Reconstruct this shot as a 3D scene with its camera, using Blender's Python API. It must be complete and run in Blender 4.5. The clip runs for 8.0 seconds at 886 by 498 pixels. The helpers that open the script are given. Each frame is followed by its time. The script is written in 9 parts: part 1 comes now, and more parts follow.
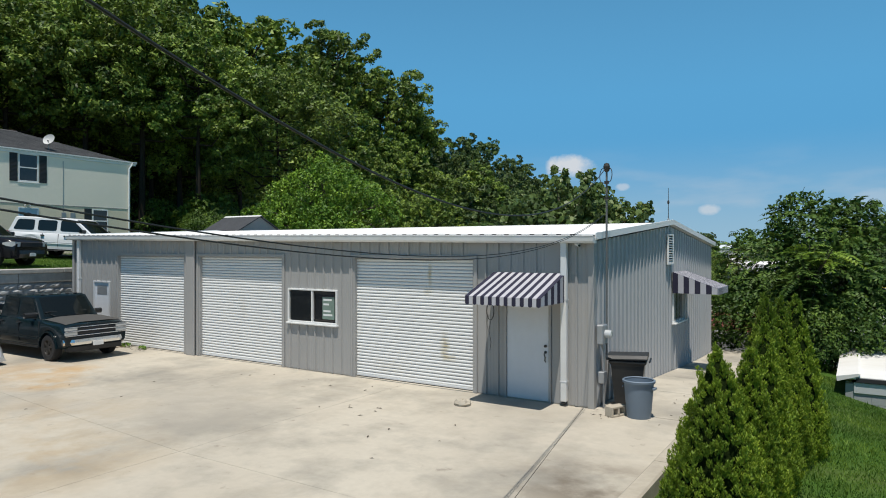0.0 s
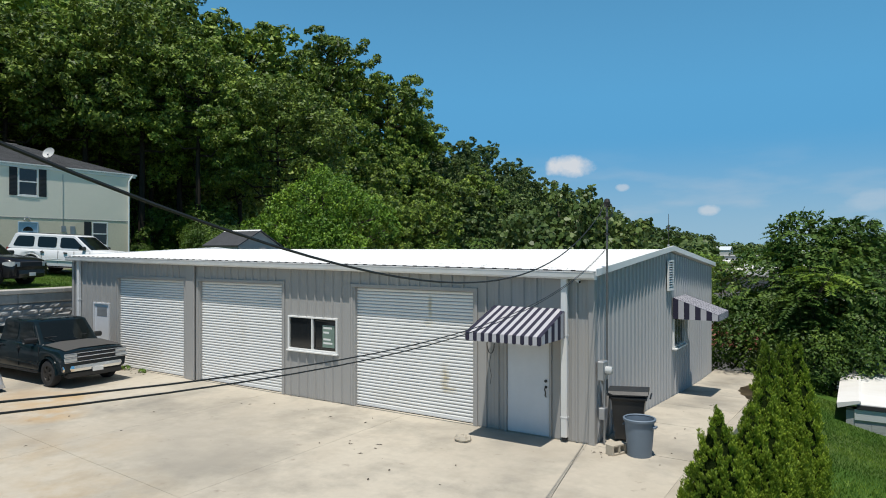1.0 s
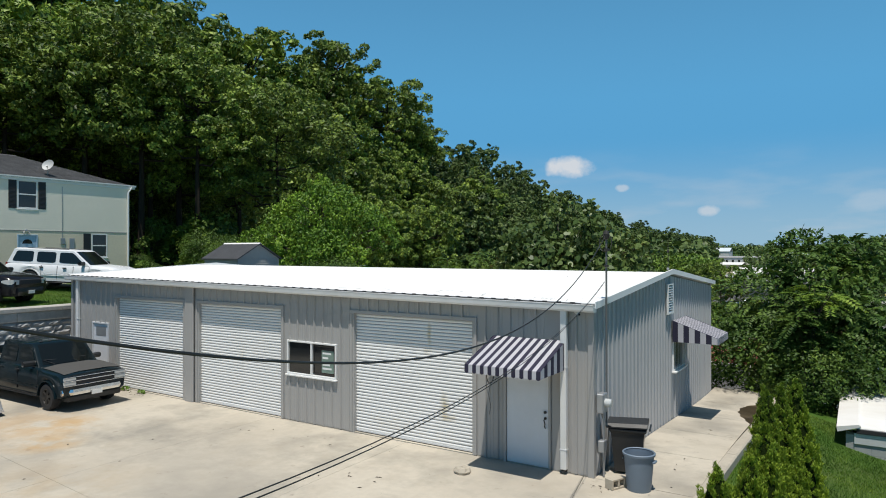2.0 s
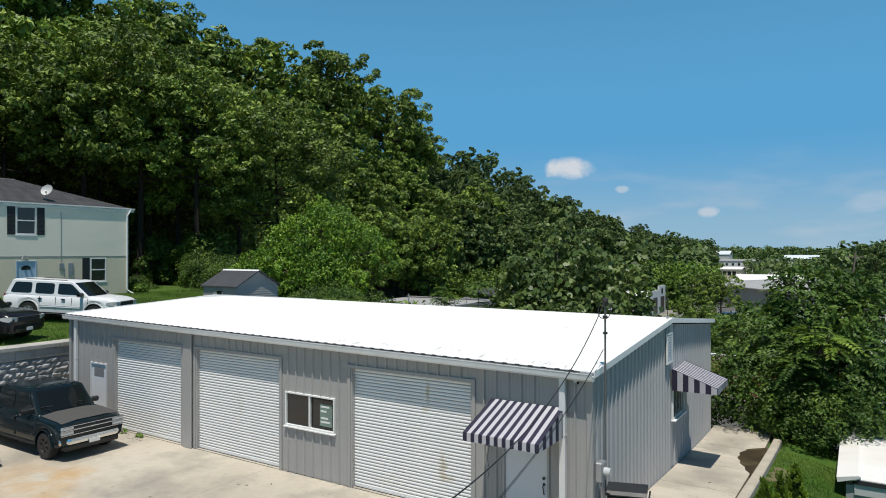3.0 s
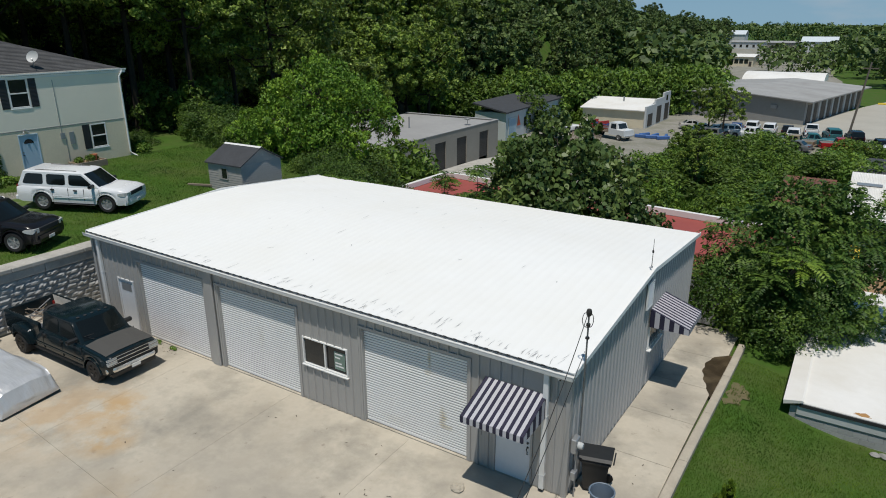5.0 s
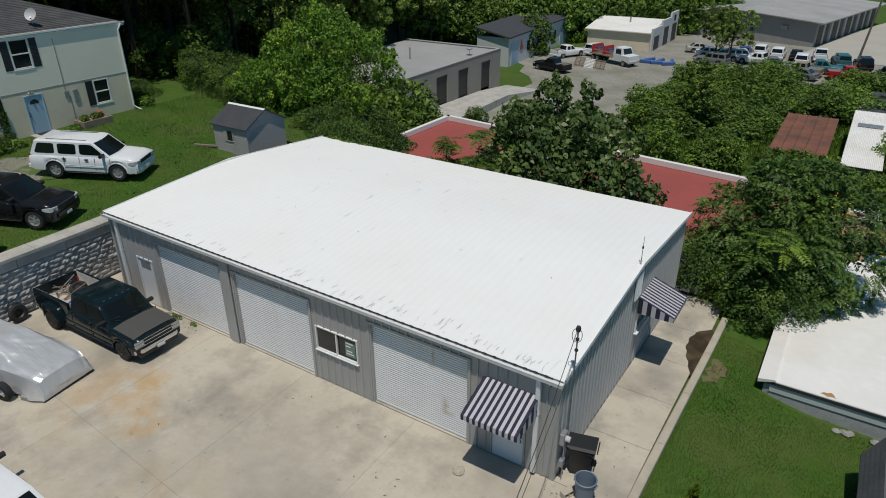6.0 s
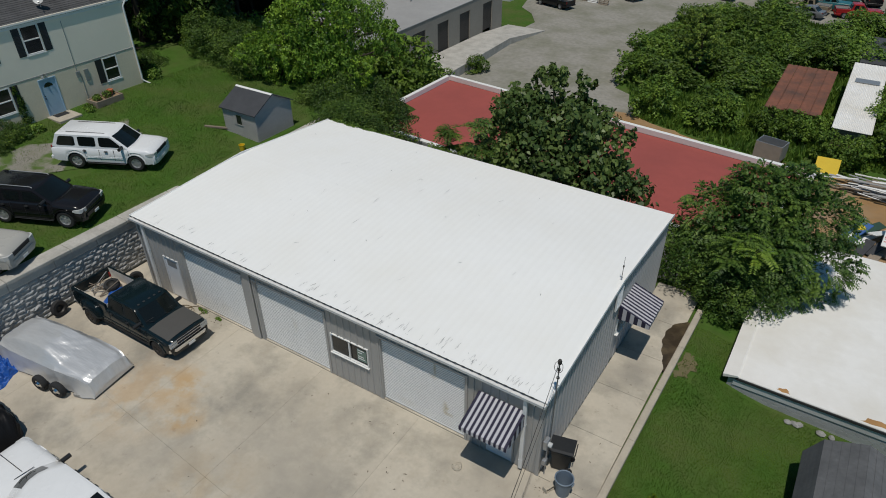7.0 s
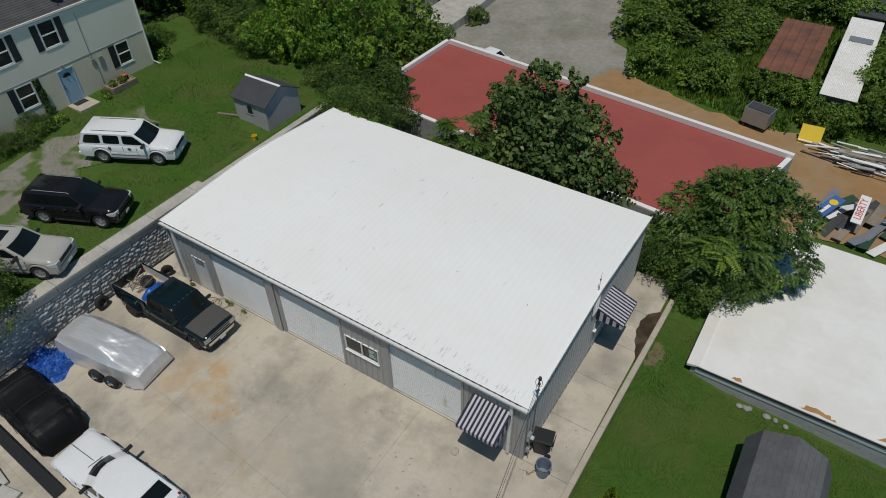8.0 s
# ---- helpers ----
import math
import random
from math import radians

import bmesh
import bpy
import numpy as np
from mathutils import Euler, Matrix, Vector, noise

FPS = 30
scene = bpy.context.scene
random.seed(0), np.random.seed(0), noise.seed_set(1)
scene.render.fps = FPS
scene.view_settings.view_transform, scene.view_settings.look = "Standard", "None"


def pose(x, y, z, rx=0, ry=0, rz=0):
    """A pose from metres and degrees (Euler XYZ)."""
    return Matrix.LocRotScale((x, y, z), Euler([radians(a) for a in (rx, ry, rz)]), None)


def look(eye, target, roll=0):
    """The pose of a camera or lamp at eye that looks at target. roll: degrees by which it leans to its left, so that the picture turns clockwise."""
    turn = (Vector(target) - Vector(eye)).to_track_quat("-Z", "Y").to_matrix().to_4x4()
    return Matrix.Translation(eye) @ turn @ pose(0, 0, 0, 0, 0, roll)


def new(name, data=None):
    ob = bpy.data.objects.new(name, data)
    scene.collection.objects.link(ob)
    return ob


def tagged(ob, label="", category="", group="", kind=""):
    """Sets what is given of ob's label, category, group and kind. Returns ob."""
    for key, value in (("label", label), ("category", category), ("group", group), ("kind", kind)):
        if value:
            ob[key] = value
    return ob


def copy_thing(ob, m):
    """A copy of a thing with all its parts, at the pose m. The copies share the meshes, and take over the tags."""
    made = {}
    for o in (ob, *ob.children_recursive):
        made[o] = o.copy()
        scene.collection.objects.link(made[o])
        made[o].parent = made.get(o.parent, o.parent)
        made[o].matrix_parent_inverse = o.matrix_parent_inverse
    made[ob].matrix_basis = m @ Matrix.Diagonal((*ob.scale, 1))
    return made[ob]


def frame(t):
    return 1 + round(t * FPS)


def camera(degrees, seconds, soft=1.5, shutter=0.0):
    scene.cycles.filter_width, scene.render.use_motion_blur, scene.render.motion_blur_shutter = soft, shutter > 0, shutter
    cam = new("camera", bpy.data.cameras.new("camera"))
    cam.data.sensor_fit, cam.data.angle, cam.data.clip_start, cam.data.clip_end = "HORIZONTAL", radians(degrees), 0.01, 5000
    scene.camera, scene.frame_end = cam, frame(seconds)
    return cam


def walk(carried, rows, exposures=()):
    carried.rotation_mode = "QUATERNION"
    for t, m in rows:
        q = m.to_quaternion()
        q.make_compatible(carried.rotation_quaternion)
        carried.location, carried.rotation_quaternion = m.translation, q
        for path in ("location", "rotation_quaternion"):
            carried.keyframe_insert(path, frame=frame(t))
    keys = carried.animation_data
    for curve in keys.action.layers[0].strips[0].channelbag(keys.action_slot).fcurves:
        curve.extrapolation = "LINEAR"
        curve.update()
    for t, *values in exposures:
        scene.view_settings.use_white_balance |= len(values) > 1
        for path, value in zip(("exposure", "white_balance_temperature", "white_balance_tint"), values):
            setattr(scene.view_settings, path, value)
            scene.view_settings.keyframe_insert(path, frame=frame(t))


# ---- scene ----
cam = camera(68.1, 8.0, soft=1.0)
METRES, EYE, TILT, LEAN, TURN = 20.4, 3.27, 0.0, 0.0, 32.4
ROWS = [
    (0.0, 0.0, 0.0, 0.0, 0.0, 0.0, -0.0),
    (0.5, -0.0003, 0.0001, 0.0177, -0.01, 0.03, -0.01),
    (1.0, -0.0005, 0.0007, 0.0356, -0.02, 0.06, 0.02),
    (1.5, -0.0004, 0.0006, 0.0524, -0.03, 0.07, 0.04),
    (3.0, 0.0021, 0.0037, 0.134, -0.04, 0.23, 0.08),
    (3.5, 0.0034, 0.0023, 0.2007, -0.02, -0.18, 0.1),
    (4.0, 0.0053, 0.001, 0.2636, -0.01, -5.66, 0.15),
    (4.5, 0.0086, -0.0004, 0.3254, 0.01, -12.33, 0.16),
    (5.0, 0.0045, -0.0031, 0.3882, 0.03, -18.93, 0.21),
    (6.5, 0.0052, -0.0111, 0.6297, 0.17, -30.13, 0.34),
    (7.0, 0.0068, -0.0151, 0.7453, 0.21, -34.37, 0.42),
    (7.5, 0.0081, -0.0143, 0.8708, 0.2, -38.16, 0.53),
    (8.0, 0.014, -0.015, 0.9987, 0.18, -42.11, 0.7),
]
walk(cam, [(t, pose(0, 0, EYE, TILT, LEAN, TURN) @ pose(METRES * x, METRES * y, METRES * z, 90 + pitch, roll, yaw)) for t, x, y, z, yaw, pitch, roll in ROWS],
     exposures=[(0.0, -0.17), (3.3, -0.2), (4.5, -0.42), (5.5, -0.65), (6.5, -0.81), (8.0, -0.93)])

# ---- world, sun ----
SUN_WAY = Vector((0.29, -0.62, 2.12)).normalized()
world = bpy.data.worlds.new("sky_world")
scene.world = world
world.use_nodes = True
wn, wl = world.node_tree.nodes, world.node_tree.links
wbg = wn["Background"]
sky = wn.new("ShaderNodeTexSky")
sky.sky_type = "NISHITA"
sky.sun_disc = False
sky.sun_elevation = math.asin(SUN_WAY.z)
sky.sun_rotation = math.atan2(SUN_WAY.x, SUN_WAY.y)
sky.air_density, sky.dust_density, sky.ozone_density = 1.0, 0.3, 3.0
wbg.inputs["Strength"].default_value = 0.118
wco = wn.new("ShaderNodeTexCoord")
wsep = wn.new("ShaderNodeSeparateXYZ")
wl.new(wco.outputs["Generated"], wsep.inputs["Vector"])
deep = wn.new("ShaderNodeHueSaturation")
deep.inputs["Hue"].default_value, deep.inputs["Saturation"].default_value, deep.inputs["Value"].default_value = 0.491, 1.2, 0.62
wl.new(sky.outputs["Color"], deep.inputs["Color"])
# pale summer haze towards the horizon, all the way round
wblue = wn.new("ShaderNodeMapRange")
wblue.inputs["From Min"].default_value, wblue.inputs["From Max"].default_value = 0.72, 0.22
wl.new(wsep.outputs["Z"], wblue.inputs["Value"])
wb1 = wn.new("ShaderNodeMix")
wb1.data_type = "RGBA"
wb1.inputs["B"].default_value = (0.98, 3.45, 6.15, 1)
wl.new(wblue.outputs["Result"], wb1.inputs["Factor"])
wl.new(deep.outputs["Color"], wb1.inputs["A"])
whaze = wn.new("ShaderNodeMapRange")
whaze.inputs["From Min"].default_value, whaze.inputs["From Max"].default_value = 0.17, 0.0
whaze.interpolation_type = "SMOOTHSTEP"
wl.new(wsep.outputs["Z"], whaze.inputs["Value"])
wh1 = wn.new("ShaderNodeMix")
wh1.data_type = "RGBA"
wh1.inputs["B"].default_value = (2.8, 4.6, 6.0, 1)
wl.new(whaze.outputs["Result"], wh1.inputs["Factor"])
wl.new(wb1.outputs["Result"], wh1.inputs["A"])
# thin cloud low over the horizon
wmap = wn.new("ShaderNodeMapping")
wmap.inputs["Scale"].default_value = (1.0, 1.0, 4.0)
wmap.inputs["Location"].default_value = (0.35, 0.1, 0.0)
wl.new(wco.outputs["Generated"], wmap.inputs["Vector"])
wnoise = wn.new("ShaderNodeTexNoise")
wnoise.inputs["Scale"].default_value = 6.0
wnoise.inputs["Detail"].default_value = 6
wl.new(wmap.outputs["Vector"], wnoise.inputs["Vector"])
wramp = wn.new("ShaderNodeMapRange")
wramp.inputs["From Min"].default_value, wramp.inputs["From Max"].default_value = 0.50, 0.78
wl.new(wnoise.outputs["Fac"], wramp.inputs["Value"])
wlow = wn.new("ShaderNodeMapRange")
wlow.inputs["From Min"].default_value, wlow.inputs["From Max"].default_value = 0.15, 0.03
wl.new(wsep.outputs["Z"], wlow.inputs["Value"])
wmul = wn.new("ShaderNodeMath")
wmul.operation = "MULTIPLY"
wl.new(wramp.outputs["Result"], wmul.inputs[0])
wl.new(wlow.outputs["Result"], wmul.inputs[1])
wmix = wn.new("ShaderNodeMix")
wmix.data_type = "RGBA"
wmix.inputs["B"].default_value = (4.6, 5.4, 6.2, 1)
wl.new(wmul.outputs[0], wmix.inputs["Factor"])
wl.new(wh1.outputs["Result"], wmix.inputs["A"])
wlast = wmix.outputs["Result"]
# a few small fair-weather clouds
wpuff = wn.new("ShaderNodeTexNoise")
wpuff.inputs["Scale"].default_value, wpuff.inputs["Detail"].default_value, wpuff.inputs["Roughness"].default_value = 26.0, 7, 0.6
wl.new(wco.outputs["Generated"], wpuff.inputs["Vector"])
for az, el, wide, tall, amount in ((21.5, 7.0, 2.1, 1.1, 0.95), (17.1, 5.2, 0.6, 0.35, 0.5), (10.3, 3.2, 0.9, 0.5, 0.6), (-1.5, 3.6, 2.6, 0.8, 0.22), (27.0, 3.0, 3.0, 0.9, 0.3)):
    c0 = Vector((-math.sin(radians(az)) * math.cos(radians(el)), math.cos(radians(az)) * math.cos(radians(el)), math.sin(radians(el))))
    rt_ = Vector((math.cos(radians(az)), math.sin(radians(az)), 0))
    axes = []
    for way, size in ((rt_, wide), (Vector((0, 0, 1)), tall)):
        dt = wn.new("ShaderNodeVectorMath")
        dt.operation = "DOT_PRODUCT"
        dt.inputs[1].default_value = way / radians(size)
        wl.new(wco.outputs["Generated"], dt.inputs[0])
        of = wn.new("ShaderNodeMath")
        of.operation = "SUBTRACT"
        of.inputs[1].default_value = way.dot(c0) / radians(size)
        wl.new(dt.outputs["Value"], of.inputs[0])
        sq = wn.new("ShaderNodeMath")
        sq.operation = "POWER"
        sq.inputs[1].default_value = 2
        ab = wn.new("ShaderNodeMath")
        ab.operation = "ABSOLUTE"
        wl.new(of.outputs[0], ab.inputs[0])
        wl.new(ab.outputs[0], sq.inputs[0])
        axes.append(sq)
    su = wn.new("ShaderNodeMath")
    wl.new(axes[0].outputs[0], su.inputs[0])
    wl.new(axes[1].outputs[0], su.inputs[1])
    ed = wn.new("ShaderNodeMath")
    ed.operation = "MULTIPLY_ADD"
    ed.inputs[1].default_value, ed.inputs[2].default_value = -2.6, 1.3
    wl.new(wpuff.outputs["Fac"], ed.inputs[0])
    to = wn.new("ShaderNodeMath")
    wl.new(su.outputs[0], to.inputs[0])
    wl.new(ed.outputs[0], to.inputs[1])
    cm = wn.new("ShaderNodeMapRange")
    cm.inputs["From Min"].default_value, cm.inputs["From Max"].default_value, cm.inputs["To Max"].default_value = 1.0, 0.2, amount
    wl.new(to.outputs[0], cm.inputs["Value"])
    front = wn.new("ShaderNodeVectorMath")
    front.operation = "DOT_PRODUCT"
    front.inputs[1].default_value = c0
    wl.new(wco.outputs["Generated"], front.inputs[0])
    fs = wn.new("ShaderNodeMath")
    fs.operation = "GREATER_THAN"
    fs.inputs[1].default_value = 0.9
    wl.new(front.outputs["Value"], fs.inputs[0])
    fm = wn.new("ShaderNodeMath")
    fm.operation = "MULTIPLY"
    wl.new(fs.outputs[0], fm.inputs[0])
    wl.new(cm.outputs["Result"], fm.inputs[1])
    cx = wn.new("ShaderNodeMix")
    cx.data_type = "RGBA"
    cx.inputs["B"].default_value = (6.2, 6.5, 6.9, 1)
    wl.new(fm.outputs[0], cx.inputs["Factor"])
    wl.new(wlast, cx.inputs["A"])
    wlast = cx.outputs["Result"]
wl.new(wlast, wbg.inputs["Color"])

sun = new("sun", bpy.data.lights.new("sun", "SUN"))
sun.data.energy, sun.data.angle, sun.data.color = 5.0, radians(0.53), (1.0, 0.955, 0.875)
sun.matrix_world = look(SUN_WAY * 80, (0, 0, 0))

# ---- mesh tools ----
class Form:
    """Collects vertices and faces of one mesh."""

    def __init__(self):
        self.v, self.f = [], []

    def add(self, verts, faces):
        n = len(self.v)
        self.v.extend(tuple(p) for p in verts)
        self.f.extend(tuple(i + n for i in f) for f in faces)
        return self

    def quad(self, a, b, c, d):
        return self.add((a, b, c, d), ((0, 1, 2, 3),))

    def box(self, x0, y0, z0, x1, y1, z1, bev=0.0):
        """A box, its edges chamfered by bev."""
        if bev <= 0:
            v = [(x, y, z) for z in (z0, z1) for y in (y0, y1) for x in (x0, x1)]
            return self.add(v, ((0, 2, 3, 1), (4, 5, 7, 6), (0, 1, 5, 4), (2, 6, 7, 3), (0, 4, 6, 2), (1, 3, 7, 5)))
        b = min(bev, abs(x1 - x0) / 2.1, abs(y1 - y0) / 2.1, abs(z1 - z0) / 2.1)
        v, idx = [], {}
        for ix, (xo, sx) in enumerate(((x0, 1), (x1, -1))):
            for iy, (yo, sy) in enumerate(((y0, 1), (y1, -1))):
                for iz, (zo, sz) in enumerate(((z0, 1), (z1, -1))):
                    for k in range(3):
                        idx[ix, iy, iz, k] = len(v)
                        v.append((xo + (0 if k == 0 else sx * b), yo + (0 if k == 1 else sy * b), zo + (0 if k == 2 else sz * b)))
        f = []
        for i in (0, 1):
            c = [(0, 0), (1, 0), (1, 1), (0, 1)]
            f.append([idx[i, p, q, 0] for p, q in (c if i else c[::-1])])
            f.append([idx[p, i, q, 1] for p, q in (c[::-1] if i else c)])
            f.append([idx[p, q, i, 2] for p, q in (c if i else c[::-1])])
            for j in (0, 1):
                f.append([idx[i, j, 0, 0], idx[i, j, 1, 0], idx[i, j, 1, 1], idx[i, j, 0, 1]])
                f.append([idx[i, 0, j, 0], idx[i, 1, j, 0], idx[i, 1, j, 2], idx[i, 0, j, 2]])
                f.append([idx[0, i, j, 1], idx[1, i, j, 1], idx[1, i, j, 2], idx[0, i, j, 2]])
                for k in (0, 1):
                    f.append([idx[i, j, k, q] for q in range(3)])
        return self.add(v, f)

    def tube(self, a, b, r, r2=None, n=8, caps=True):
        a, b = Vector(a), Vector(b)
        r2 = r if r2 is None else r2
        way = (b - a).normalized()
        u = way.orthogonal().normalized()
        w = way.cross(u)
        v = []
        for p, q in ((a, r), (b, r2)):
            v += [p + (u * math.cos(2 * math.pi * i / n) + w * math.sin(2 * math.pi * i / n)) * q for i in range(n)]
        f = [(i, (i + 1) % n, n + (i + 1) % n, n + i) for i in range(n)]
        if caps:
            f += [tuple(range(n))[::-1], tuple(range(n, 2 * n))]
        return self.add(v, f)

    def pipe(self, pts, r, n=6):
        """One bent tube through the points."""
        pts = [Vector(p) for p in pts]
        rings, u = [], None
        for i, p in enumerate(pts):
            way = (pts[min(i + 1, len(pts) - 1)] - pts[max(i - 1, 0)]).normalized()
            u = way.orthogonal().normalized() if u is None else (u - way * u.dot(way)).normalized()
            w = way.cross(u)
            rings.append([p + (u * math.cos(2 * math.pi * k / n) + w * math.sin(2 * math.pi * k / n)) * r for k in range(n)])
        return self.loft(rings)

    def loft(self, rings, closed=True, caps=True):
        n = len(rings[0])
        v = [p for ring in rings for p in ring]
        f = []
        for k in range(len(rings) - 1):
            for i in range(n if closed else n - 1):
                j = (i + 1) % n
                f.append((k * n + i, k * n + j, (k + 1) * n + j, (k + 1) * n + i))
        if caps:
            f += [tuple(range(n))[::-1], tuple(range((len(rings) - 1) * n, len(rings) * n))]
        return self.add(v, f)

    def lathe(self, prof, centre=(0, 0, 0), axis="z", n=20, caps=False):
        rings = []
        for r, h in prof:
            ring = []
            for i in range(n):
                c, s = r * math.cos(2 * math.pi * i / n), r * math.sin(2 * math.pi * i / n)
                p = {"z": (c, s, h), "y": (c, h, s), "x": (h, c, s)}[axis]
                ring.append((p[0] + centre[0], p[1] + centre[1], p[2] + centre[2]))
            rings.append(ring)
        return self.loft(rings, caps=caps)

    def moved(self, m):
        self.v = [tuple(m @ Vector(p)) for p in self.v]
        return self

    def mesh(self, name):
        me = bpy.data.meshes.new(name)
        me.from_pydata(self.v, [], self.f)
        bm = bmesh.new()
        bm.from_mesh(me)
        bmesh.ops.recalc_face_normals(bm, faces=bm.faces)
        bm.to_mesh(me)
        bm.free()
        return me


def quick_mesh(name, verts, quads, material):
    """A large mesh of quads from arrays."""
    me = bpy.data.meshes.new(name)
    verts, quads = np.asarray(verts, dtype=np.float32), np.asarray(quads, dtype=np.int32)
    k = quads.shape[1]
    me.vertices.add(len(verts))
    me.vertices.foreach_set("co", verts.ravel())
    me.loops.add(quads.size)
    me.loops.foreach_set("vertex_index", quads.ravel())
    me.polygons.add(len(quads))
    me.polygons.foreach_set("loop_start", np.arange(0, quads.size, k, dtype=np.int32))
    me.update(calc_edges=True)
    me.materials.append(material)
    return me


def smooth(me, angle=35):
    for p in me.polygons:
        p.use_smooth = True
    me.set_sharp_from_angle(angle=radians(angle))
    return me


def thing(name, m, label, category, group="", kind=""):
    ob = new(name)
    ob.empty_display_size = 0.2
    ob.matrix_world = m
    return tagged(ob, label, category, group, kind)


def part(name, form, material, parent=None, label="", soft=0):
    """One mesh object under a thing or a part, in its parent's frame."""
    me = form
    if isinstance(form, Form):
        me = form.mesh(name)
        me.materials.append(material)
        if soft:
            smooth(me, soft)
    ob = new(name, me)
    if parent:
        ob.parent = parent
    if label:
        ob["label"] = label
    return ob


def shared(name, me, parent, m):
    """One more object on a mesh that others use too."""
    ob = new(name, me)
    ob.parent = parent
    ob.matrix_basis = m
    return ob


def step(x, a, b):
    x = min(1.0, max(0.0, (x - a) / (b - a)))
    return x * x * (3 - 2 * x)


def table(x, xs, ys):
    return float(np.interp(x, xs, ys))

# ---- materials ----
def material(name, colour, rough=0.7, metal=0.0, vary=0.15, fine=12.0, coarse=0.8, bump=0.15, bump_scale=None, spec=0.5, tint=None, per=0.0, streak=None, coat=0.0):
    """Principled surface with colour variation at two scales and a fine relief. tint: a second colour for the coarse stains. per: spread by object."""
    m = bpy.data.materials.new(name)
    m.use_nodes = True
    n, l = m.node_tree.nodes, m.node_tree.links
    b = n["Principled BSDF"]
    b.inputs["Roughness"].default_value = rough
    b.inputs["Metallic"].default_value = metal
    b.inputs["Specular IOR Level"].default_value = spec
    b.inputs["Coat Weight"].default_value = coat
    co = n.new("ShaderNodeTexCoord")
    src = co.outputs["Object"]
    if streak:
        mp = n.new("ShaderNodeMapping")
        mp.inputs["Scale"].default_value = streak
        l.new(src, mp.inputs["Vector"])
        src = mp.outputs["Vector"]
    a = n.new("ShaderNodeTexNoise")
    a.inputs["Scale"].default_value, a.inputs["Detail"].default_value = fine, 5
    l.new(src, a.inputs["Vector"])
    c = n.new("ShaderNodeTexNoise")
    c.inputs["Scale"].default_value, c.inputs["Detail"].default_value = coarse, 6
    c.inputs["Roughness"].default_value = 0.65
    l.new(src, c.inputs["Vector"])
    dark = tuple(v * (1 - vary) for v in colour)
    light = tuple(min(1, v * (1 + vary * 0.6)) for v in colour)
    r1 = n.new("ShaderNodeMix")
    r1.data_type = "RGBA"
    r1.inputs["A"].default_value, r1.inputs["B"].default_value = (*dark, 1), (*light, 1)
    l.new(a.outputs["Fac"], r1.inputs["Factor"])
    mr = n.new("ShaderNodeMapRange")
    mr.inputs["From Min"].default_value, mr.inputs["From Max"].default_value = 0.42, 0.72
    l.new(c.outputs["Fac"], mr.inputs["Value"])
    r2 = n.new("ShaderNodeMix")
    r2.data_type = "RGBA"
    r2.inputs["B"].default_value = (*(tint or tuple(v * (1 - vary * 1.4) for v in colour)), 1)
    mk = n.new("ShaderNodeMath")
    mk.operation = "MULTIPLY"
    mk.inputs[1].default_value = 0.75
    l.new(mr.outputs["Result"], mk.inputs[0])
    l.new(mk.outputs[0], r2.inputs["Factor"])
    l.new(r1.outputs["Result"], r2.inputs["A"])
    last = r2.outputs["Result"]
    if per:
        info = n.new("ShaderNodeObjectInfo")
        pr = n.new("ShaderNodeMapRange")
        pr.inputs["To Min"].default_value, pr.inputs["To Max"].default_value = 1 - per, 1 + per
        l.new(info.outputs["Random"], pr.inputs["Value"])
        hs = n.new("ShaderNodeHueSaturation")
        l.new(pr.outputs["Result"], hs.inputs["Value"])
        l.new(last, hs.inputs["Color"])
        last = hs.outputs["Color"]
    l.new(last, b.inputs["Base Color"])
    rr = n.new("ShaderNodeMapRange")
    rr.inputs["To Min"].default_value, rr.inputs["To Max"].default_value = max(0.02, rough - 0.1), min(1, rough + 0.12)
    l.new(c.outputs["Fac"], rr.inputs["Value"])
    l.new(rr.outputs["Result"], b.inputs["Roughness"])
    if bump:
        bn = n.new("ShaderNodeTexNoise")
        bn.inputs["Scale"].default_value, bn.inputs["Detail"].default_value = bump_scale or fine * 3, 4
        l.new(src, bn.inputs["Vector"])
        bp = n.new("ShaderNodeBump")
        bp.inputs["Strength"].default_value, bp.inputs["Distance"].default_value = bump, 0.02
        l.new(bn.outputs["Fac"], bp.inputs["Height"])
        l.new(bp.outputs["Normal"], b.inputs["Normal"])
    return m


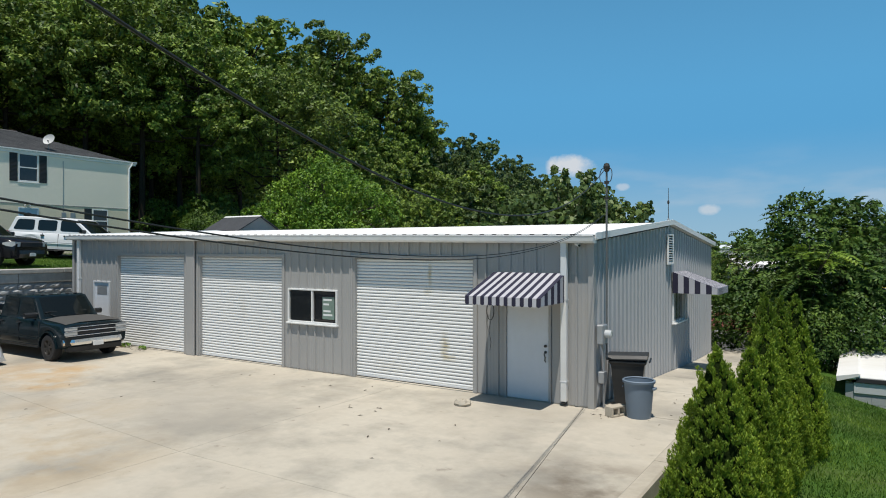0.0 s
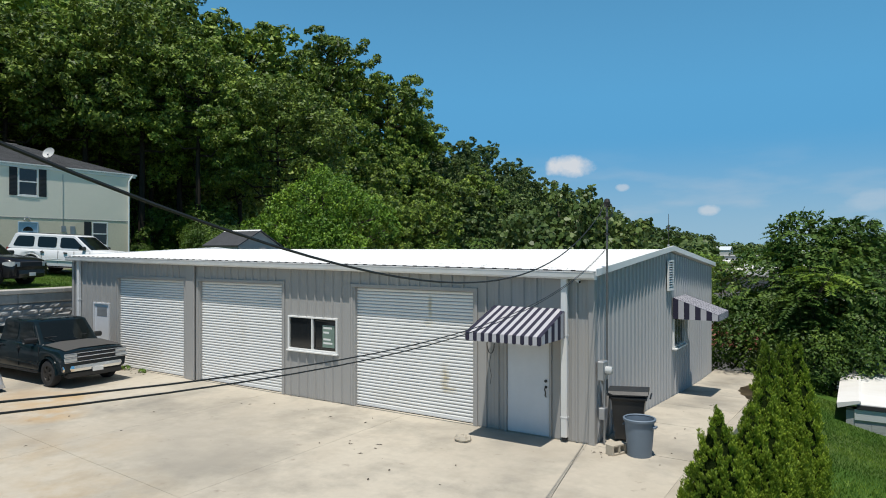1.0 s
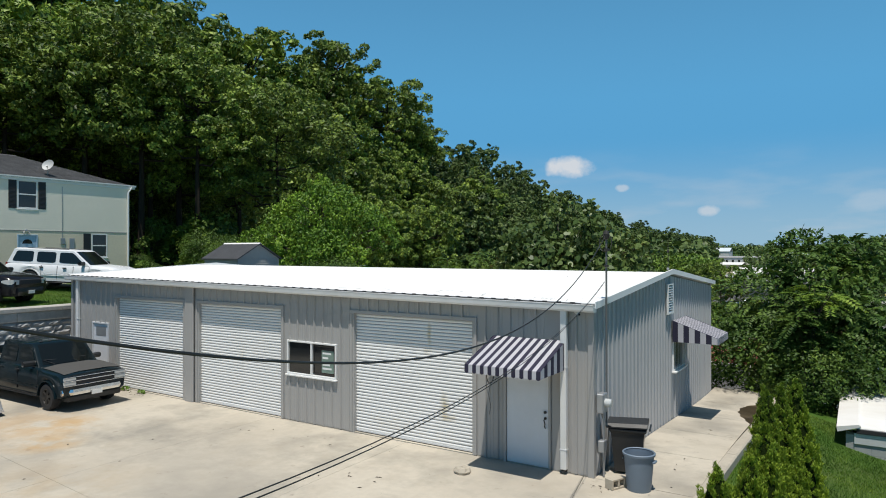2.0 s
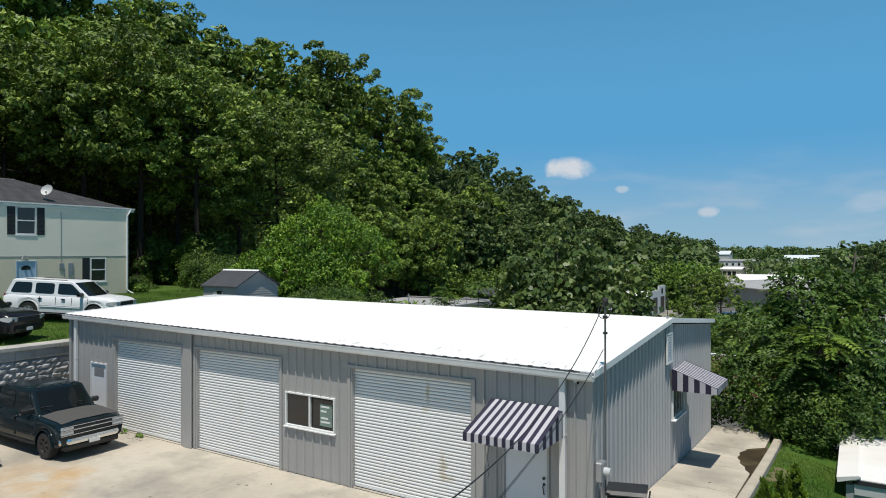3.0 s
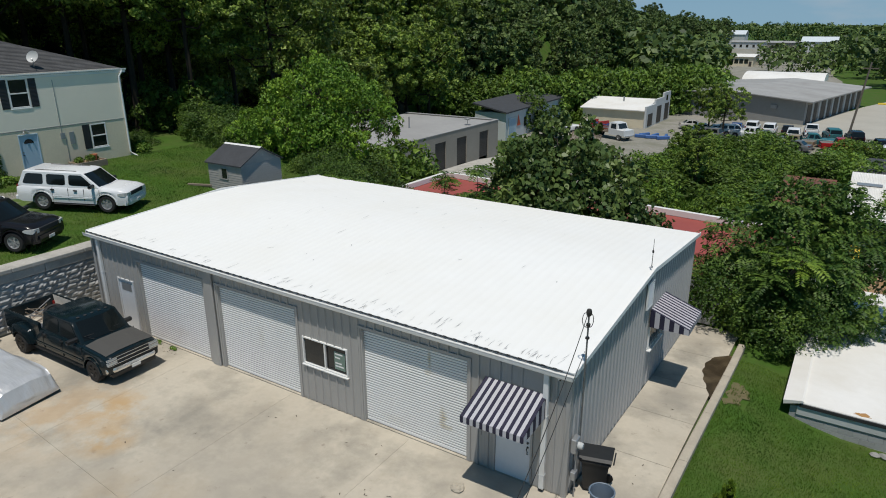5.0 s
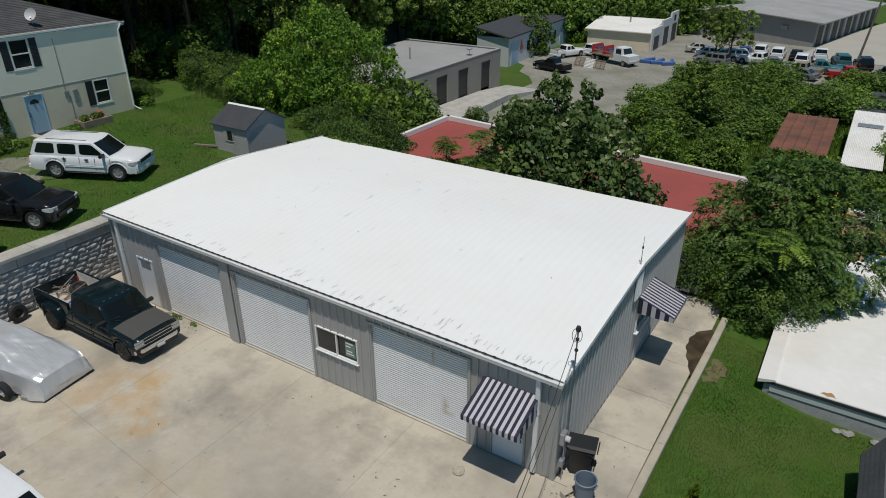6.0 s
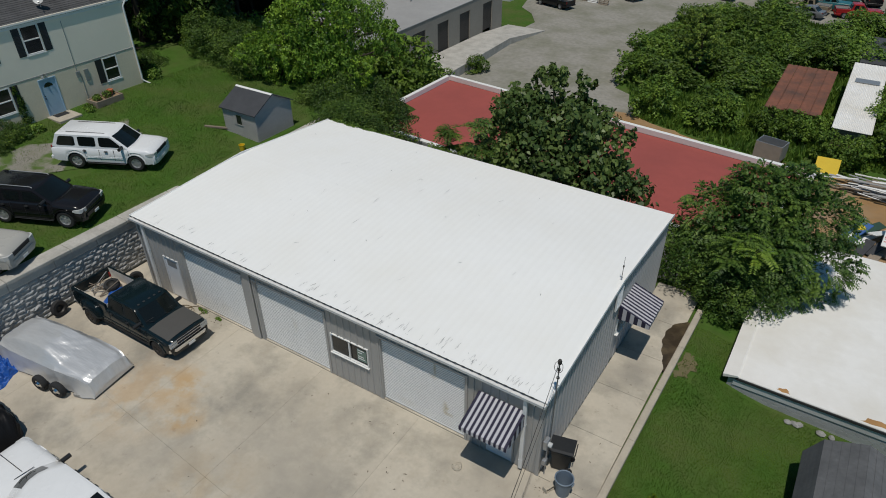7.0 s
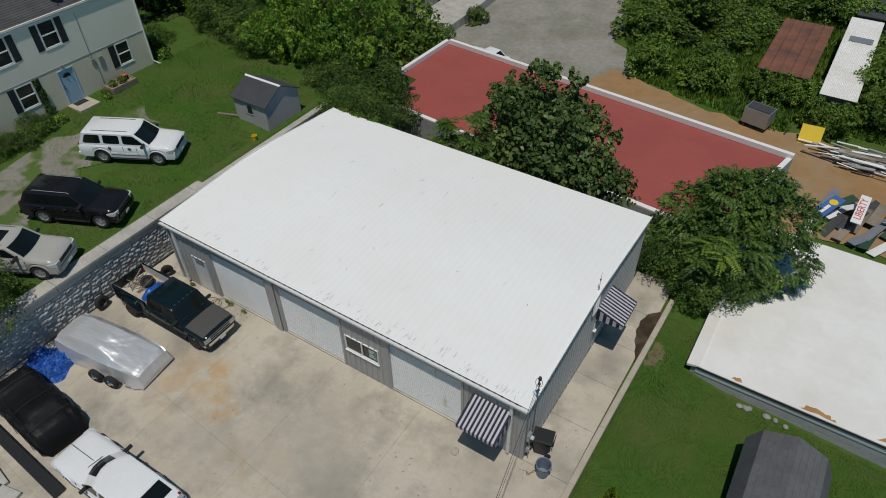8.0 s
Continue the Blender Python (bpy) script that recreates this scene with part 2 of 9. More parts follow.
def leaf_material(name, dark, light, see=0.35, per=0.12, rough=0.55):
    """Foliage: each leaf has its own shade of green, and some light comes through."""
    m = bpy.data.materials.new(name)
    m.use_nodes = True
    n, l = m.node_tree.nodes, m.node_tree.links
    b = n["Principled BSDF"]
    b.inputs["Roughness"].default_value = rough
    b.inputs["Specular IOR Level"].default_value = 0.32
    g = n.new("ShaderNodeNewGeometry")
    mix = n.new("ShaderNodeMix")
    mix.data_type = "RGBA"
    mix.inputs["A"].default_value, mix.inputs["B"].default_value = (*dark, 1), (*light, 1)
    l.new(g.outputs["Random Per Island"], mix.inputs["Factor"])
    co = n.new("ShaderNodeTexCoord")
    no = n.new("ShaderNodeTexNoise")
    no.inputs["Scale"].default_value, no.inputs["Detail"].default_value = 0.55, 2
    l.new(co.outputs["Object"], no.inputs["Vector"])
    clump = n.new("ShaderNodeMapRange")
    clump.inputs["From Min"].default_value, clump.inputs["From Max"].default_value = 0.34, 0.66
    clump.inputs["To Min"].default_value, clump.inputs["To Max"].default_value = 0.2, 0.95
    l.new(no.outputs["Fac"], clump.inputs["Value"])
    info = n.new("ShaderNodeObjectInfo")
    ad = n.new("ShaderNodeMath")
    ad.operation = "MULTIPLY_ADD"
    ad.inputs[1].default_value = 2 * per
    l.new(info.outputs["Random"], ad.inputs[0])
    ad.inputs[2].default_value = 0.5 - per
    va = n.new("ShaderNodeMath")
    va.operation = "ADD"
    l.new(clump.outputs["Result"], va.inputs[0])
    l.new(ad.outputs[0], va.inputs[1])
    hs = n.new("ShaderNodeHueSaturation")
    hue = n.new("ShaderNodeMapRange")
    hue.inputs["From Min"].default_value, hue.inputs["From Max"].default_value = 0.3, 0.7
    hue.inputs["To Min"].default_value, hue.inputs["To Max"].default_value = 0.515, 0.482
    l.new(no.outputs["Fac"], hue.inputs["Value"])
    l.new(hue.outputs["Result"], hs.inputs["Hue"])
    l.new(va.outputs[0], hs.inputs["Value"])
    l.new(mix.outputs["Result"], hs.inputs["Color"])
    l.new(hs.outputs["Color"], b.inputs["Base Color"])
    tr = n.new("ShaderNodeBsdfTranslucent")
    gm = n.new("ShaderNodeHueSaturation")
    gm.inputs["Hue"].default_value = 0.485
    gm.inputs["Value"].default_value = 1.2
    l.new(hs.outputs["Color"], gm.inputs["Color"])
    l.new(gm.outputs["Color"], tr.inputs["Color"])
    sh = n.new("ShaderNodeMixShader")
    sh.inputs["Fac"].default_value = see
    l.new(b.outputs[0], sh.inputs[1])
    l.new(tr.outputs[0], sh.inputs[2])
    l.new(sh.outputs[0], n["Material Output"].inputs["Surface"])
    return m


M = {}
M["grass"] = material("grass", (0.058, 0.122, 0.019), 0.9, vary=0.4, fine=3, coarse=0.4, bump=0.6, bump_scale=30, spec=0.1, tint=(0.105, 0.115, 0.042))
M["blade"] = leaf_material("grass_blade", (0.05, 0.118, 0.015), (0.145, 0.24, 0.034), 0.3)
M["worn_grass"] = material("worn_grass", (0.15, 0.125, 0.062), 0.95, vary=0.3, fine=9, coarse=1.5, bump=0.5, tint=(0.09, 0.12, 0.035))
M["litter"] = material("forest_litter", (0.055, 0.043, 0.028), 0.95, vary=0.35, fine=4, coarse=0.4, bump=0.5, tint=(0.035, 0.045, 0.015))
M["wet_silt"] = material("wet_silt", (0.05, 0.036, 0.022), 0.35, vary=0.3, fine=5, coarse=1.2, bump=0.25, tint=(0.16, 0.12, 0.07))
M["dirt"] = material("bare_dirt", (0.30, 0.20, 0.12), 0.95, vary=0.25, fine=6, coarse=0.6, bump=0.5, tint=(0.22, 0.17, 0.10))
M["mud"] = material("orange_mud", (0.34, 0.2, 0.085), 0.6, vary=0.3, fine=1.5, coarse=0.3, bump=0.3, tint=(0.30, 0.235, 0.16))
M["lot"] = material("grey_gravel_lot", (0.30, 0.285, 0.25), 0.92, vary=0.4, fine=2.2, coarse=0.22, bump=0.5, bump_scale=14, tint=(0.135, 0.14, 0.085))
M["asphalt"] = material("pale_paving", (0.42, 0.40, 0.35), 0.9, vary=0.12, fine=3, coarse=0.15, bump=0.2)


def stained_shaded_concrete():
    """Cream concrete with grey traffic film, dark specks, orange rust runs and one painted tree shadow."""
    m = material("weathered_concrete", (0.515, 0.465, 0.38), 0.88, vary=0.12, fine=7, coarse=0.30, bump=0.14, bump_scale=60, tint=(0.43, 0.38, 0.305), per=0.02)
    n, l = m.node_tree.nodes, m.node_tree.links
    b = n["Principled BSDF"]
    last = b.inputs["Base Color"].links[0].from_socket
    co = n.new("ShaderNodeTexCoord")

    def layer(last, scale, lo, hi, colour, amount, detail=8, stretch=None):
        src = co.outputs["Object"]
        if stretch:
            mp = n.new("ShaderNodeMapping")
            mp.inputs["Scale"].default_value = stretch
            l.new(src, mp.inputs["Vector"])
            src = mp.outputs["Vector"]
        no = n.new("ShaderNodeTexNoise")
        no.inputs["Scale"].default_value, no.inputs["Detail"].default_value, no.inputs["Roughness"].default_value = scale, detail, 0.62
        l.new(src, no.inputs["Vector"])
        mr = n.new("ShaderNodeMapRange")
        mr.inputs["From Min"].default_value, mr.inputs["From Max"].default_value, mr.inputs["To Max"].default_value = lo, hi, amount
        l.new(no.outputs["Fac"], mr.inputs["Value"])
        mx = n.new("ShaderNodeMix")
        mx.data_type = "RGBA"
        mx.inputs["B"].default_value = (*colour, 1)
        l.new(mr.outputs["Result"], mx.inputs["Factor"])
        l.new(last, mx.inputs["A"])
        return mx.outputs["Result"], mr

    last, _m = layer(last, 0.42, 0.46, 0.64, (0.27, 0.25, 0.21), 0.9)
    last, _m = layer(last, 0.2, 0.5, 0.62, (0.36, 0.325, 0.27), 0.6, 10)
    last, _m = layer(last, 1.3, 0.52, 0.68, (0.38, 0.335, 0.265), 0.5, 8, (1.0, 0.8, 1.0))
    last, _m = layer(last, 2.4, 0.63, 0.72, (0.20, 0.17, 0.14), 0.55)
    last, _m = layer(last, 9.0, 0.70, 0.76, (0.12, 0.10, 0.08), 0.6)
    # local stains; the dark one at (-3.1, 8.7) is a tree shadow painted in
    for px, py, rad, amt, col in ((-17.9, 9.4, 1.2, 0.75, (0.47, 0.29, 0.11)), (-18.9, 8.4, 2.8, 0.6, (0.46, 0.32, 0.18)), (-16.5, 8.3, 1.0, 0.7, (0.45, 0.28, 0.11)), (-13.5, 6.6, 2.4, 0.4, (0.40, 0.30, 0.18)), (-10.6, 5.2, 2.2, 0.6, (0.38, 0.28, 0.16)), (-3.1, 8.7, 1.5, 0.9, (0.17, 0.14, 0.105)), (-6.1, 13.1, 0.9, 0.5, (0.33, 0.27, 0.2))):
        new_last, mr = layer(last, 0.9, 0.30 if amt == 1.0 else 0.40, 0.42 if amt == 1.0 else 0.58, col, amt)
        vm = n.new("ShaderNodeVectorMath")
        vm.operation = "DISTANCE"
        vm.inputs[1].default_value = (px, py, 0)
        l.new(co.outputs["Object"], vm.inputs[0])
        fall = n.new("ShaderNodeMapRange")
        fall.inputs["From Min"].default_value, fall.inputs["From Max"].default_value = rad, rad * 0.25
        l.new(vm.outputs["Value"], fall.inputs["Value"])
        mu = n.new("ShaderNodeMath")
        mu.operation = "MULTIPLY"
        l.new(mr.outputs["Result"], mu.inputs[0])
        l.new(fall.outputs["Result"], mu.inputs[1])
        l.new(mu.outputs[0], new_last.node.inputs["Factor"])
        last = new_last
    l.new(last, b.inputs["Base Color"])
    return m


M["concrete"] = stained_shaded_concrete()
M["joint"] = material("joint_filler", (0.27, 0.235, 0.19), 0.95, vary=0.3, fine=9, coarse=1, bump=0.3)
M["kerb"] = material("kerb_concrete", (0.46, 0.41, 0.33), 0.9, vary=0.2, fine=9, coarse=1.2, bump=0.25)
M["cap"] = material("wall_cap_concrete", (0.48, 0.46, 0.42), 0.9, vary=0.25, fine=8, coarse=0.9, bump=0.3, tint=(0.26, 0.25, 0.22))
M["stone"] = material("grey_wall_stone", (0.40, 0.40, 0.39), 0.92, vary=0.25, fine=7, coarse=1.6, bump=0.9, bump_scale=14, per=0.14)
M["mortar"] = material("wall_mortar", (0.32, 0.315, 0.30), 0.95, vary=0.3, fine=9, coarse=1, bump=0.4)
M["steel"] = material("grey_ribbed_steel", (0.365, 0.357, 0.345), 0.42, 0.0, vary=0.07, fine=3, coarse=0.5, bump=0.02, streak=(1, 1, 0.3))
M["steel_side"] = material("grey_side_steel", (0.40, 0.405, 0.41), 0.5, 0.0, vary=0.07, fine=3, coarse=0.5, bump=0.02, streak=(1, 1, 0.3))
M["trim"] = material("light_trim_steel", (0.62, 0.63, 0.64), 0.45, vary=0.08, fine=6, coarse=0.8, bump=0.03)
M["white_steel"] = material("white_roof_coating", (0.81, 0.81, 0.795), 0.85, vary=0.035, fine=2.2, coarse=0.28, bump=0.04, bump_scale=9, spec=0.15, tint=(0.775, 0.765, 0.73))
M["gutter"] = material("white_gutter_enamel", (0.74, 0.745, 0.74), 0.45, vary=0.08, fine=5, coarse=0.7, bump=0.03, tint=(0.6, 0.59, 0.56))
M["roof_mark"] = material("grey_roof_mark", (0.42, 0.425, 0.43), 0.8, vary=0.35, fine=8, coarse=2)


def stained_slat():
    """White slats with a few yellow-brown runs and grime at the places where they stand."""
    m = material("white_door_slat", (0.82, 0.82, 0.80), 0.5, vary=0.06, fine=5, coarse=1.0, bump=0.03, streak=(0.3, 1, 2))
    n, l = m.node_tree.nodes, m.node_tree.links
    b = n["Principled BSDF"]
    last = b.inputs["Base Color"].links[0].from_socket
    g = n.new("ShaderNodeNewGeometry")
    no = n.new("ShaderNodeTexNoise")
    no.inputs["Scale"].default_value, no.inputs["Detail"].default_value = 6.0, 5
    l.new(g.outputs["Position"], no.inputs["Vector"])
    for px, pz, wide, tall, amount in ((-8.24, 0.98, 0.16, 0.34, 0.75), (-8.15, 0.72, 0.30, 0.13, 0.5), (-8.66, 2.62, 0.075, 0.42, 0.8), (-8.7, 2.25, 0.18, 0.12, 0.45), (-15.2, 1.6, 0.2, 0.5, 0.16), (-19.4, 0.7, 0.5, 0.3, 0.15), (-9.9, 0.35, 0.7, 0.25, 0.14)):
        sb = n.new("ShaderNodeVectorMath")
        sb.operation = "SUBTRACT"
        sb.inputs[1].default_value = (px, 0, pz)
        l.new(g.outputs["Position"], sb.inputs[0])
        ml = n.new("ShaderNodeVectorMath")
        ml.operation = "MULTIPLY"
        ml.inputs[1].default_value = (1 / wide, 0, 1 / tall)
        l.new(sb.outputs[0], ml.inputs[0])
        ln = n.new("ShaderNodeVectorMath")
        ln.operation = "LENGTH"
        l.new(ml.outputs[0], ln.inputs[0])
        ad = n.new("ShaderNodeMath")
        ad.operation = "MULTIPLY_ADD"
        ad.inputs[1].default_value, ad.inputs[2].default_value = -1.6, 0.8
        l.new(no.outputs["Fac"], ad.inputs[0])
        sm = n.new("ShaderNodeMath")
        l.new(ln.outputs["Value"], sm.inputs[0])
        l.new(ad.outputs[0], sm.inputs[1])
        mr = n.new("ShaderNodeMapRange")
        mr.inputs["From Min"].default_value, mr.inputs["From Max"].default_value, mr.inputs["To Max"].default_value = 1.0, 0.1, amount
        l.new(sm.outputs[0], mr.inputs["Value"])
        mx = n.new("ShaderNodeMix")
        mx.data_type = "RGBA"
        mx.inputs["B"].default_value = (0.46, 0.37, 0.17, 1)
        l.new(mr.outputs["Result"], mx.inputs["Factor"])
        l.new(last, mx.inputs["A"])
        last = mx.outputs["Result"]
    l.new(last, b.inputs["Base Color"])
    return m


M["slat"] = stained_slat()
M["door_white"] = material("white_door_paint", (0.66, 0.68, 0.71), 0.5, vary=0.06, fine=6, coarse=1.1, bump=0.03)
M["dark"] = material("dark_gap", (0.03, 0.03, 0.032), 0.8, vary=0.2, bump=0.05)
M["rubber"] = material("black_rubber", (0.022, 0.022, 0.023), 0.85, vary=0.3, fine=20, coarse=3, bump=0.2)
M["black_plastic"] = material("black_plastic", (0.02, 0.021, 0.022), 0.45, vary=0.2, fine=15, coarse=2, bump=0.05)
M["blue_plastic"] = material("grey_blue_plastic", (0.16, 0.21, 0.27), 0.55, vary=0.12, fine=8, coarse=2, bump=0.05)
M["canvas_w"] = material("white_canvas", (0.50, 0.49, 0.52), 0.8, vary=0.08, fine=20, coarse=2, bump=0.1)
M["canvas_n"] = material("navy_canvas", (0.022, 0.02, 0.045), 0.8, vary=0.15, fine=20, coarse=2, bump=0.1)
M["dish_paint"] = material("pale_dish_paint", (0.52, 0.52, 0.51), 0.6, vary=0.08, fine=6, coarse=2, bump=0.03)
M["iron"] = material("dark_iron", (0.07, 0.065, 0.06), 0.6, 0.6, vary=0.3, fine=15, coarse=2, bump=0.1)
M["conduit"] = material("weathered_conduit", (0.17, 0.17, 0.168), 0.6, 0.3, vary=0.2, fine=8, coarse=2, bump=0.05)
M["galv"] = material("galvanised_steel", (0.40, 0.41, 0.42), 0.45, 0.6, vary=0.15, fine=8, coarse=2, bump=0.05)
M["hose"] = material("brown_hose", (0.16, 0.11, 0.05), 0.6, vary=0.2, bump=0)
M["wire"] = material("black_cable", (0.02, 0.02, 0.02), 0.6, vary=0.1, bump=0)
M["chrome"] = material("chrome", (0.72, 0.73, 0.74), 0.18, 1.0, vary=0.05, fine=8, coarse=2, bump=0)
M["glass"] = material("dark_window_glass", (0.016, 0.019, 0.021), 0.06, vary=0.1, bump=0, spec=0.7)
M["car_glass"] = material("dark_car_glass", (0.008, 0.011, 0.011), 0.05, vary=0.1, bump=0, spec=0.45)
# groove shade between the door slats, put into the colour as a darker grey
M["slat_joint"] = material("shaded_slat_joint", (0.4, 0.4, 0.405), 0.7, vary=0.25, fine=4, coarse=1, bump=0.03)
M["lamp_glass"] = material("headlamp_glass", (0.55, 0.56, 0.55), 0.1, vary=0.1, bump=0, coat=0.6)
M["red_glass"] = material("red_lamp_glass", (0.25, 0.015, 0.012), 0.15, vary=0.1, bump=0)
M["siding"] = material("cream_siding", (0.86, 0.795, 0.66), 0.6, vary=0.05, fine=4, coarse=0.5, bump=0.03)
M["stucco"] = material("cream_stucco", (0.74, 0.65, 0.49), 0.9, vary=0.1, fine=9, coarse=0.5, bump=0.2, tint=(0.6, 0.53, 0.4))
M["shingle"] = material("grey_shingle", (0.085, 0.085, 0.088), 0.9, vary=0.35, fine=9, coarse=1.2, bump=0.4, per=0.12)
M["shutter"] = material("black_shutter", (0.017, 0.018, 0.02), 0.55, vary=0.15, bump=0.05)
M["notice"] = material("green_notice", (0.2, 0.28, 0.235), 0.7, vary=0.3, fine=9, coarse=3, bump=0)
M["white_paint"] = material("white_paint", (0.78, 0.78, 0.76), 0.5, vary=0.06, fine=6, coarse=1, bump=0.04)
M["bed_side_paint"] = material("scraped_white_paint", (0.62, 0.6, 0.56), 0.6, vary=0.2, fine=5, coarse=1.2, bump=0.1, tint=(0.36, 0.31, 0.25))
M["bed_paint"] = material("worn_bed_paint", (0.56, 0.5, 0.41), 0.75, vary=0.3, fine=6, coarse=1.4, bump=0.2, tint=(0.24, 0.17, 0.11))
M["blue_door"] = material("pale_blue_door", (0.36, 0.50, 0.62), 0.5, vary=0.07, bump=0.04)
M["shed_siding"] = material("grey_shed_siding", (0.40, 0.38, 0.36), 0.7, vary=0.12, fine=7, coarse=1, bump=0.1)
M["shed_roof"] = material("charcoal_shed_roof", (0.055, 0.058, 0.065), 0.85, vary=0.2, fine=14, coarse=1.5, bump=0.3)
M["barn_roof"] = material("grey_barn_shingle", (0.13, 0.133, 0.138), 0.95, vary=0.3, fine=7, coarse=1.2, bump=0.4, spec=0.15, tint=(0.085, 0.088, 0.092))
M["red_roof"] = material("red_flat_roof", (0.34, 0.075, 0.062), 0.8, vary=0.12, fine=2, coarse=0.16, bump=0.08, tint=(0.25, 0.06, 0.052))
M["flat_white"] = material("white_flat_roof", (0.77, 0.76, 0.735), 0.8, vary=0.07, fine=3, coarse=0.35, bump=0.06, tint=(0.64, 0.61, 0.55))
M["rust"] = material("rusty_sheet", (0.22, 0.085, 0.05), 0.85, vary=0.35, fine=3, coarse=0.42, bump=0.15, tint=(0.045, 0.04, 0.035))
M["block"] = material("grey_block", (0.40, 0.41, 0.41), 0.92, vary=0.15, fine=9, coarse=0.8, bump=0.3, per=0.07)
M["tan_wall"] = material("tan_block_wall", (0.30, 0.275, 0.235), 0.92, vary=0.12, fine=5, coarse=0.5, bump=0.15)
M["flat_grey"] = material("grey_flat_roof", (0.34, 0.34, 0.34), 0.9, vary=0.15, fine=2, coarse=0.15, bump=0.1)
M["brown_door"] = material("brown_roll_door", (0.055, 0.048, 0.042), 0.6, vary=0.2, bump=0.05)
M["pale_wall"] = material("pale_blue_wall", (0.60, 0.66, 0.70), 0.85, vary=0.08, fine=3, coarse=0.4, bump=0.08)
M["far_white"] = material("weathered_white_wall", (0.58, 0.6, 0.61), 0.85, vary=0.1, fine=3, coarse=0.35, bump=0.06, tint=(0.5, 0.5, 0.48))
M["far_grey"] = material("grey_sheet_wall", (0.29, 0.285, 0.275), 0.8, vary=0.1, fine=2, coarse=0.3, bump=0.06, tint=(0.24, 0.235, 0.22))
M["sheet_grey"] = material("weathered_roof_sheet", (0.36, 0.355, 0.345), 0.75, vary=0.18, fine=1.5, coarse=0.2, bump=0.08, tint=(0.26, 0.25, 0.235), per=0.08)
M["orange_paint"] = material("orange_red_paint", (0.72, 0.12, 0.05), 0.6, vary=0.1, bump=0.04)
M["alloy"] = material("wheel_alloy", (0.42, 0.42, 0.43), 0.4, 0.35, vary=0.1, fine=8, coarse=2, bump=0)
M["tarp"] = material("silver_tarp", (0.66, 0.67, 0.68), 0.34, 0.4, vary=0.14, fine=4, coarse=0.8, bump=0.55, bump_scale=7, streak=(0.45, 2.2, 1.0))
M["black_tarp"] = material("black_tarp", (0.009, 0.009, 0.01), 0.5, spec=0.2, vary=0.2, fine=4, coarse=1, bump=0.6, bump_scale=6)
M["blue_tarp"] = material("blue_tarp", (0.016, 0.1, 0.42), 0.4, vary=0.3, fine=7, coarse=2.2, bump=0.8, bump_scale=15)
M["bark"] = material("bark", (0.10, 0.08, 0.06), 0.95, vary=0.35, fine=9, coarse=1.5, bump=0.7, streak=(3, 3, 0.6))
# the same bark with the canopy's shade put into its colour
M["shade_bark"] = material("shaded_bark", (0.045, 0.038, 0.03), 0.95, vary=0.35, fine=9, coarse=1.5, bump=0.7, spec=0.1, streak=(3, 3, 0.6))
# near-black green: the shade inside the evergreens, given as a colour
M["inner"] = material("evergreen_core_shade", (0.014, 0.024, 0.005), 0.95, vary=0.4, fine=14, coarse=3, bump=0.6, spec=0.05)
M["wood"] = material("weathered_timber", (0.26, 0.21, 0.16), 0.85, vary=0.3, fine=6, coarse=1, bump=0.3, streak=(1, 1, 4), per=0.2)
M["pole_wood"] = material("pole_timber", (0.20, 0.165, 0.13), 0.9, vary=0.25, fine=6, coarse=1, bump=0.3, streak=(3, 3, 0.4))
M["yellow"] = material("yellow_paint", (0.75, 0.52, 0.02), 0.6, vary=0.1, bump=0.05)
M["red_paint"] = material("red_sign_paint", (0.55, 0.05, 0.04), 0.6, vary=0.1, bump=0)
M["blue_paint"] = material("blue_sign_paint", (0.05, 0.13, 0.35), 0.6, vary=0.1, bump=0)
M["stain"] = material("rust_stain", (0.44, 0.24, 0.09), 0.9, vary=0.3, fine=4, coarse=1, bump=0.1)
M["dark_green_sheet"] = material("dark_green_sheet", (0.03, 0.07, 0.045), 0.6, vary=0.2, fine=4, coarse=1, bump=0.05)
M["terracotta"] = material("terracotta", (0.45, 0.15, 0.07), 0.8, vary=0.15, bump=0.1)
PAINT = {}
for _n, _c, _r in (("white", (0.74, 0.75, 0.76), 0.25), ("black", (0.012, 0.012, 0.014), 0.16), ("silver", (0.40, 0.39, 0.36), 0.28), ("dark_green", (0.006, 0.014, 0.018), 0.16), ("matte_hood", (0.078, 0.076, 0.072), 0.75), ("red", (0.36, 0.02, 0.02), 0.25), ("blue", (0.04, 0.08, 0.22), 0.25), ("grey", (0.15, 0.155, 0.16), 0.28), ("teal", (0.03, 0.13, 0.14), 0.3), ("tan", (0.30, 0.24, 0.16), 0.35)):
    PAINT[_n] = material("car_paint_" + _n, _c, _r, vary=0.05, fine=5, coarse=0.8, bump=0, coat=0.12 if _r < 0.4 else 0, spec=0.3)
M["leaf_forest"] = leaf_material("leaf_forest", (0.038, 0.077, 0.013), (0.235, 0.335, 0.05), 0.12, 0.25)
M["leaf_far"] = leaf_material("leaf_far", (0.03, 0.06, 0.016), (0.125, 0.185, 0.045), 0.1, 0.22)
M["leaf_vine"] = leaf_material("leaf_vine", (0.04, 0.105, 0.01), (0.2, 0.34, 0.032), 0.14, 0.06)
M["leaf_paulownia"] = leaf_material("leaf_large", (0.045, 0.085, 0.02), (0.12, 0.175, 0.048), 0.2, 0.06, 0.45)
M["leaf_pinnate"] = leaf_material("leaf_pinnate", (0.03, 0.074, 0.012), (0.1, 0.172, 0.027), 0.14, 0.1)
M["leaf_bright"] = leaf_material("leaf_bright", (0.075, 0.15, 0.016), (0.16, 0.25, 0.034), 0.35, 0.1)
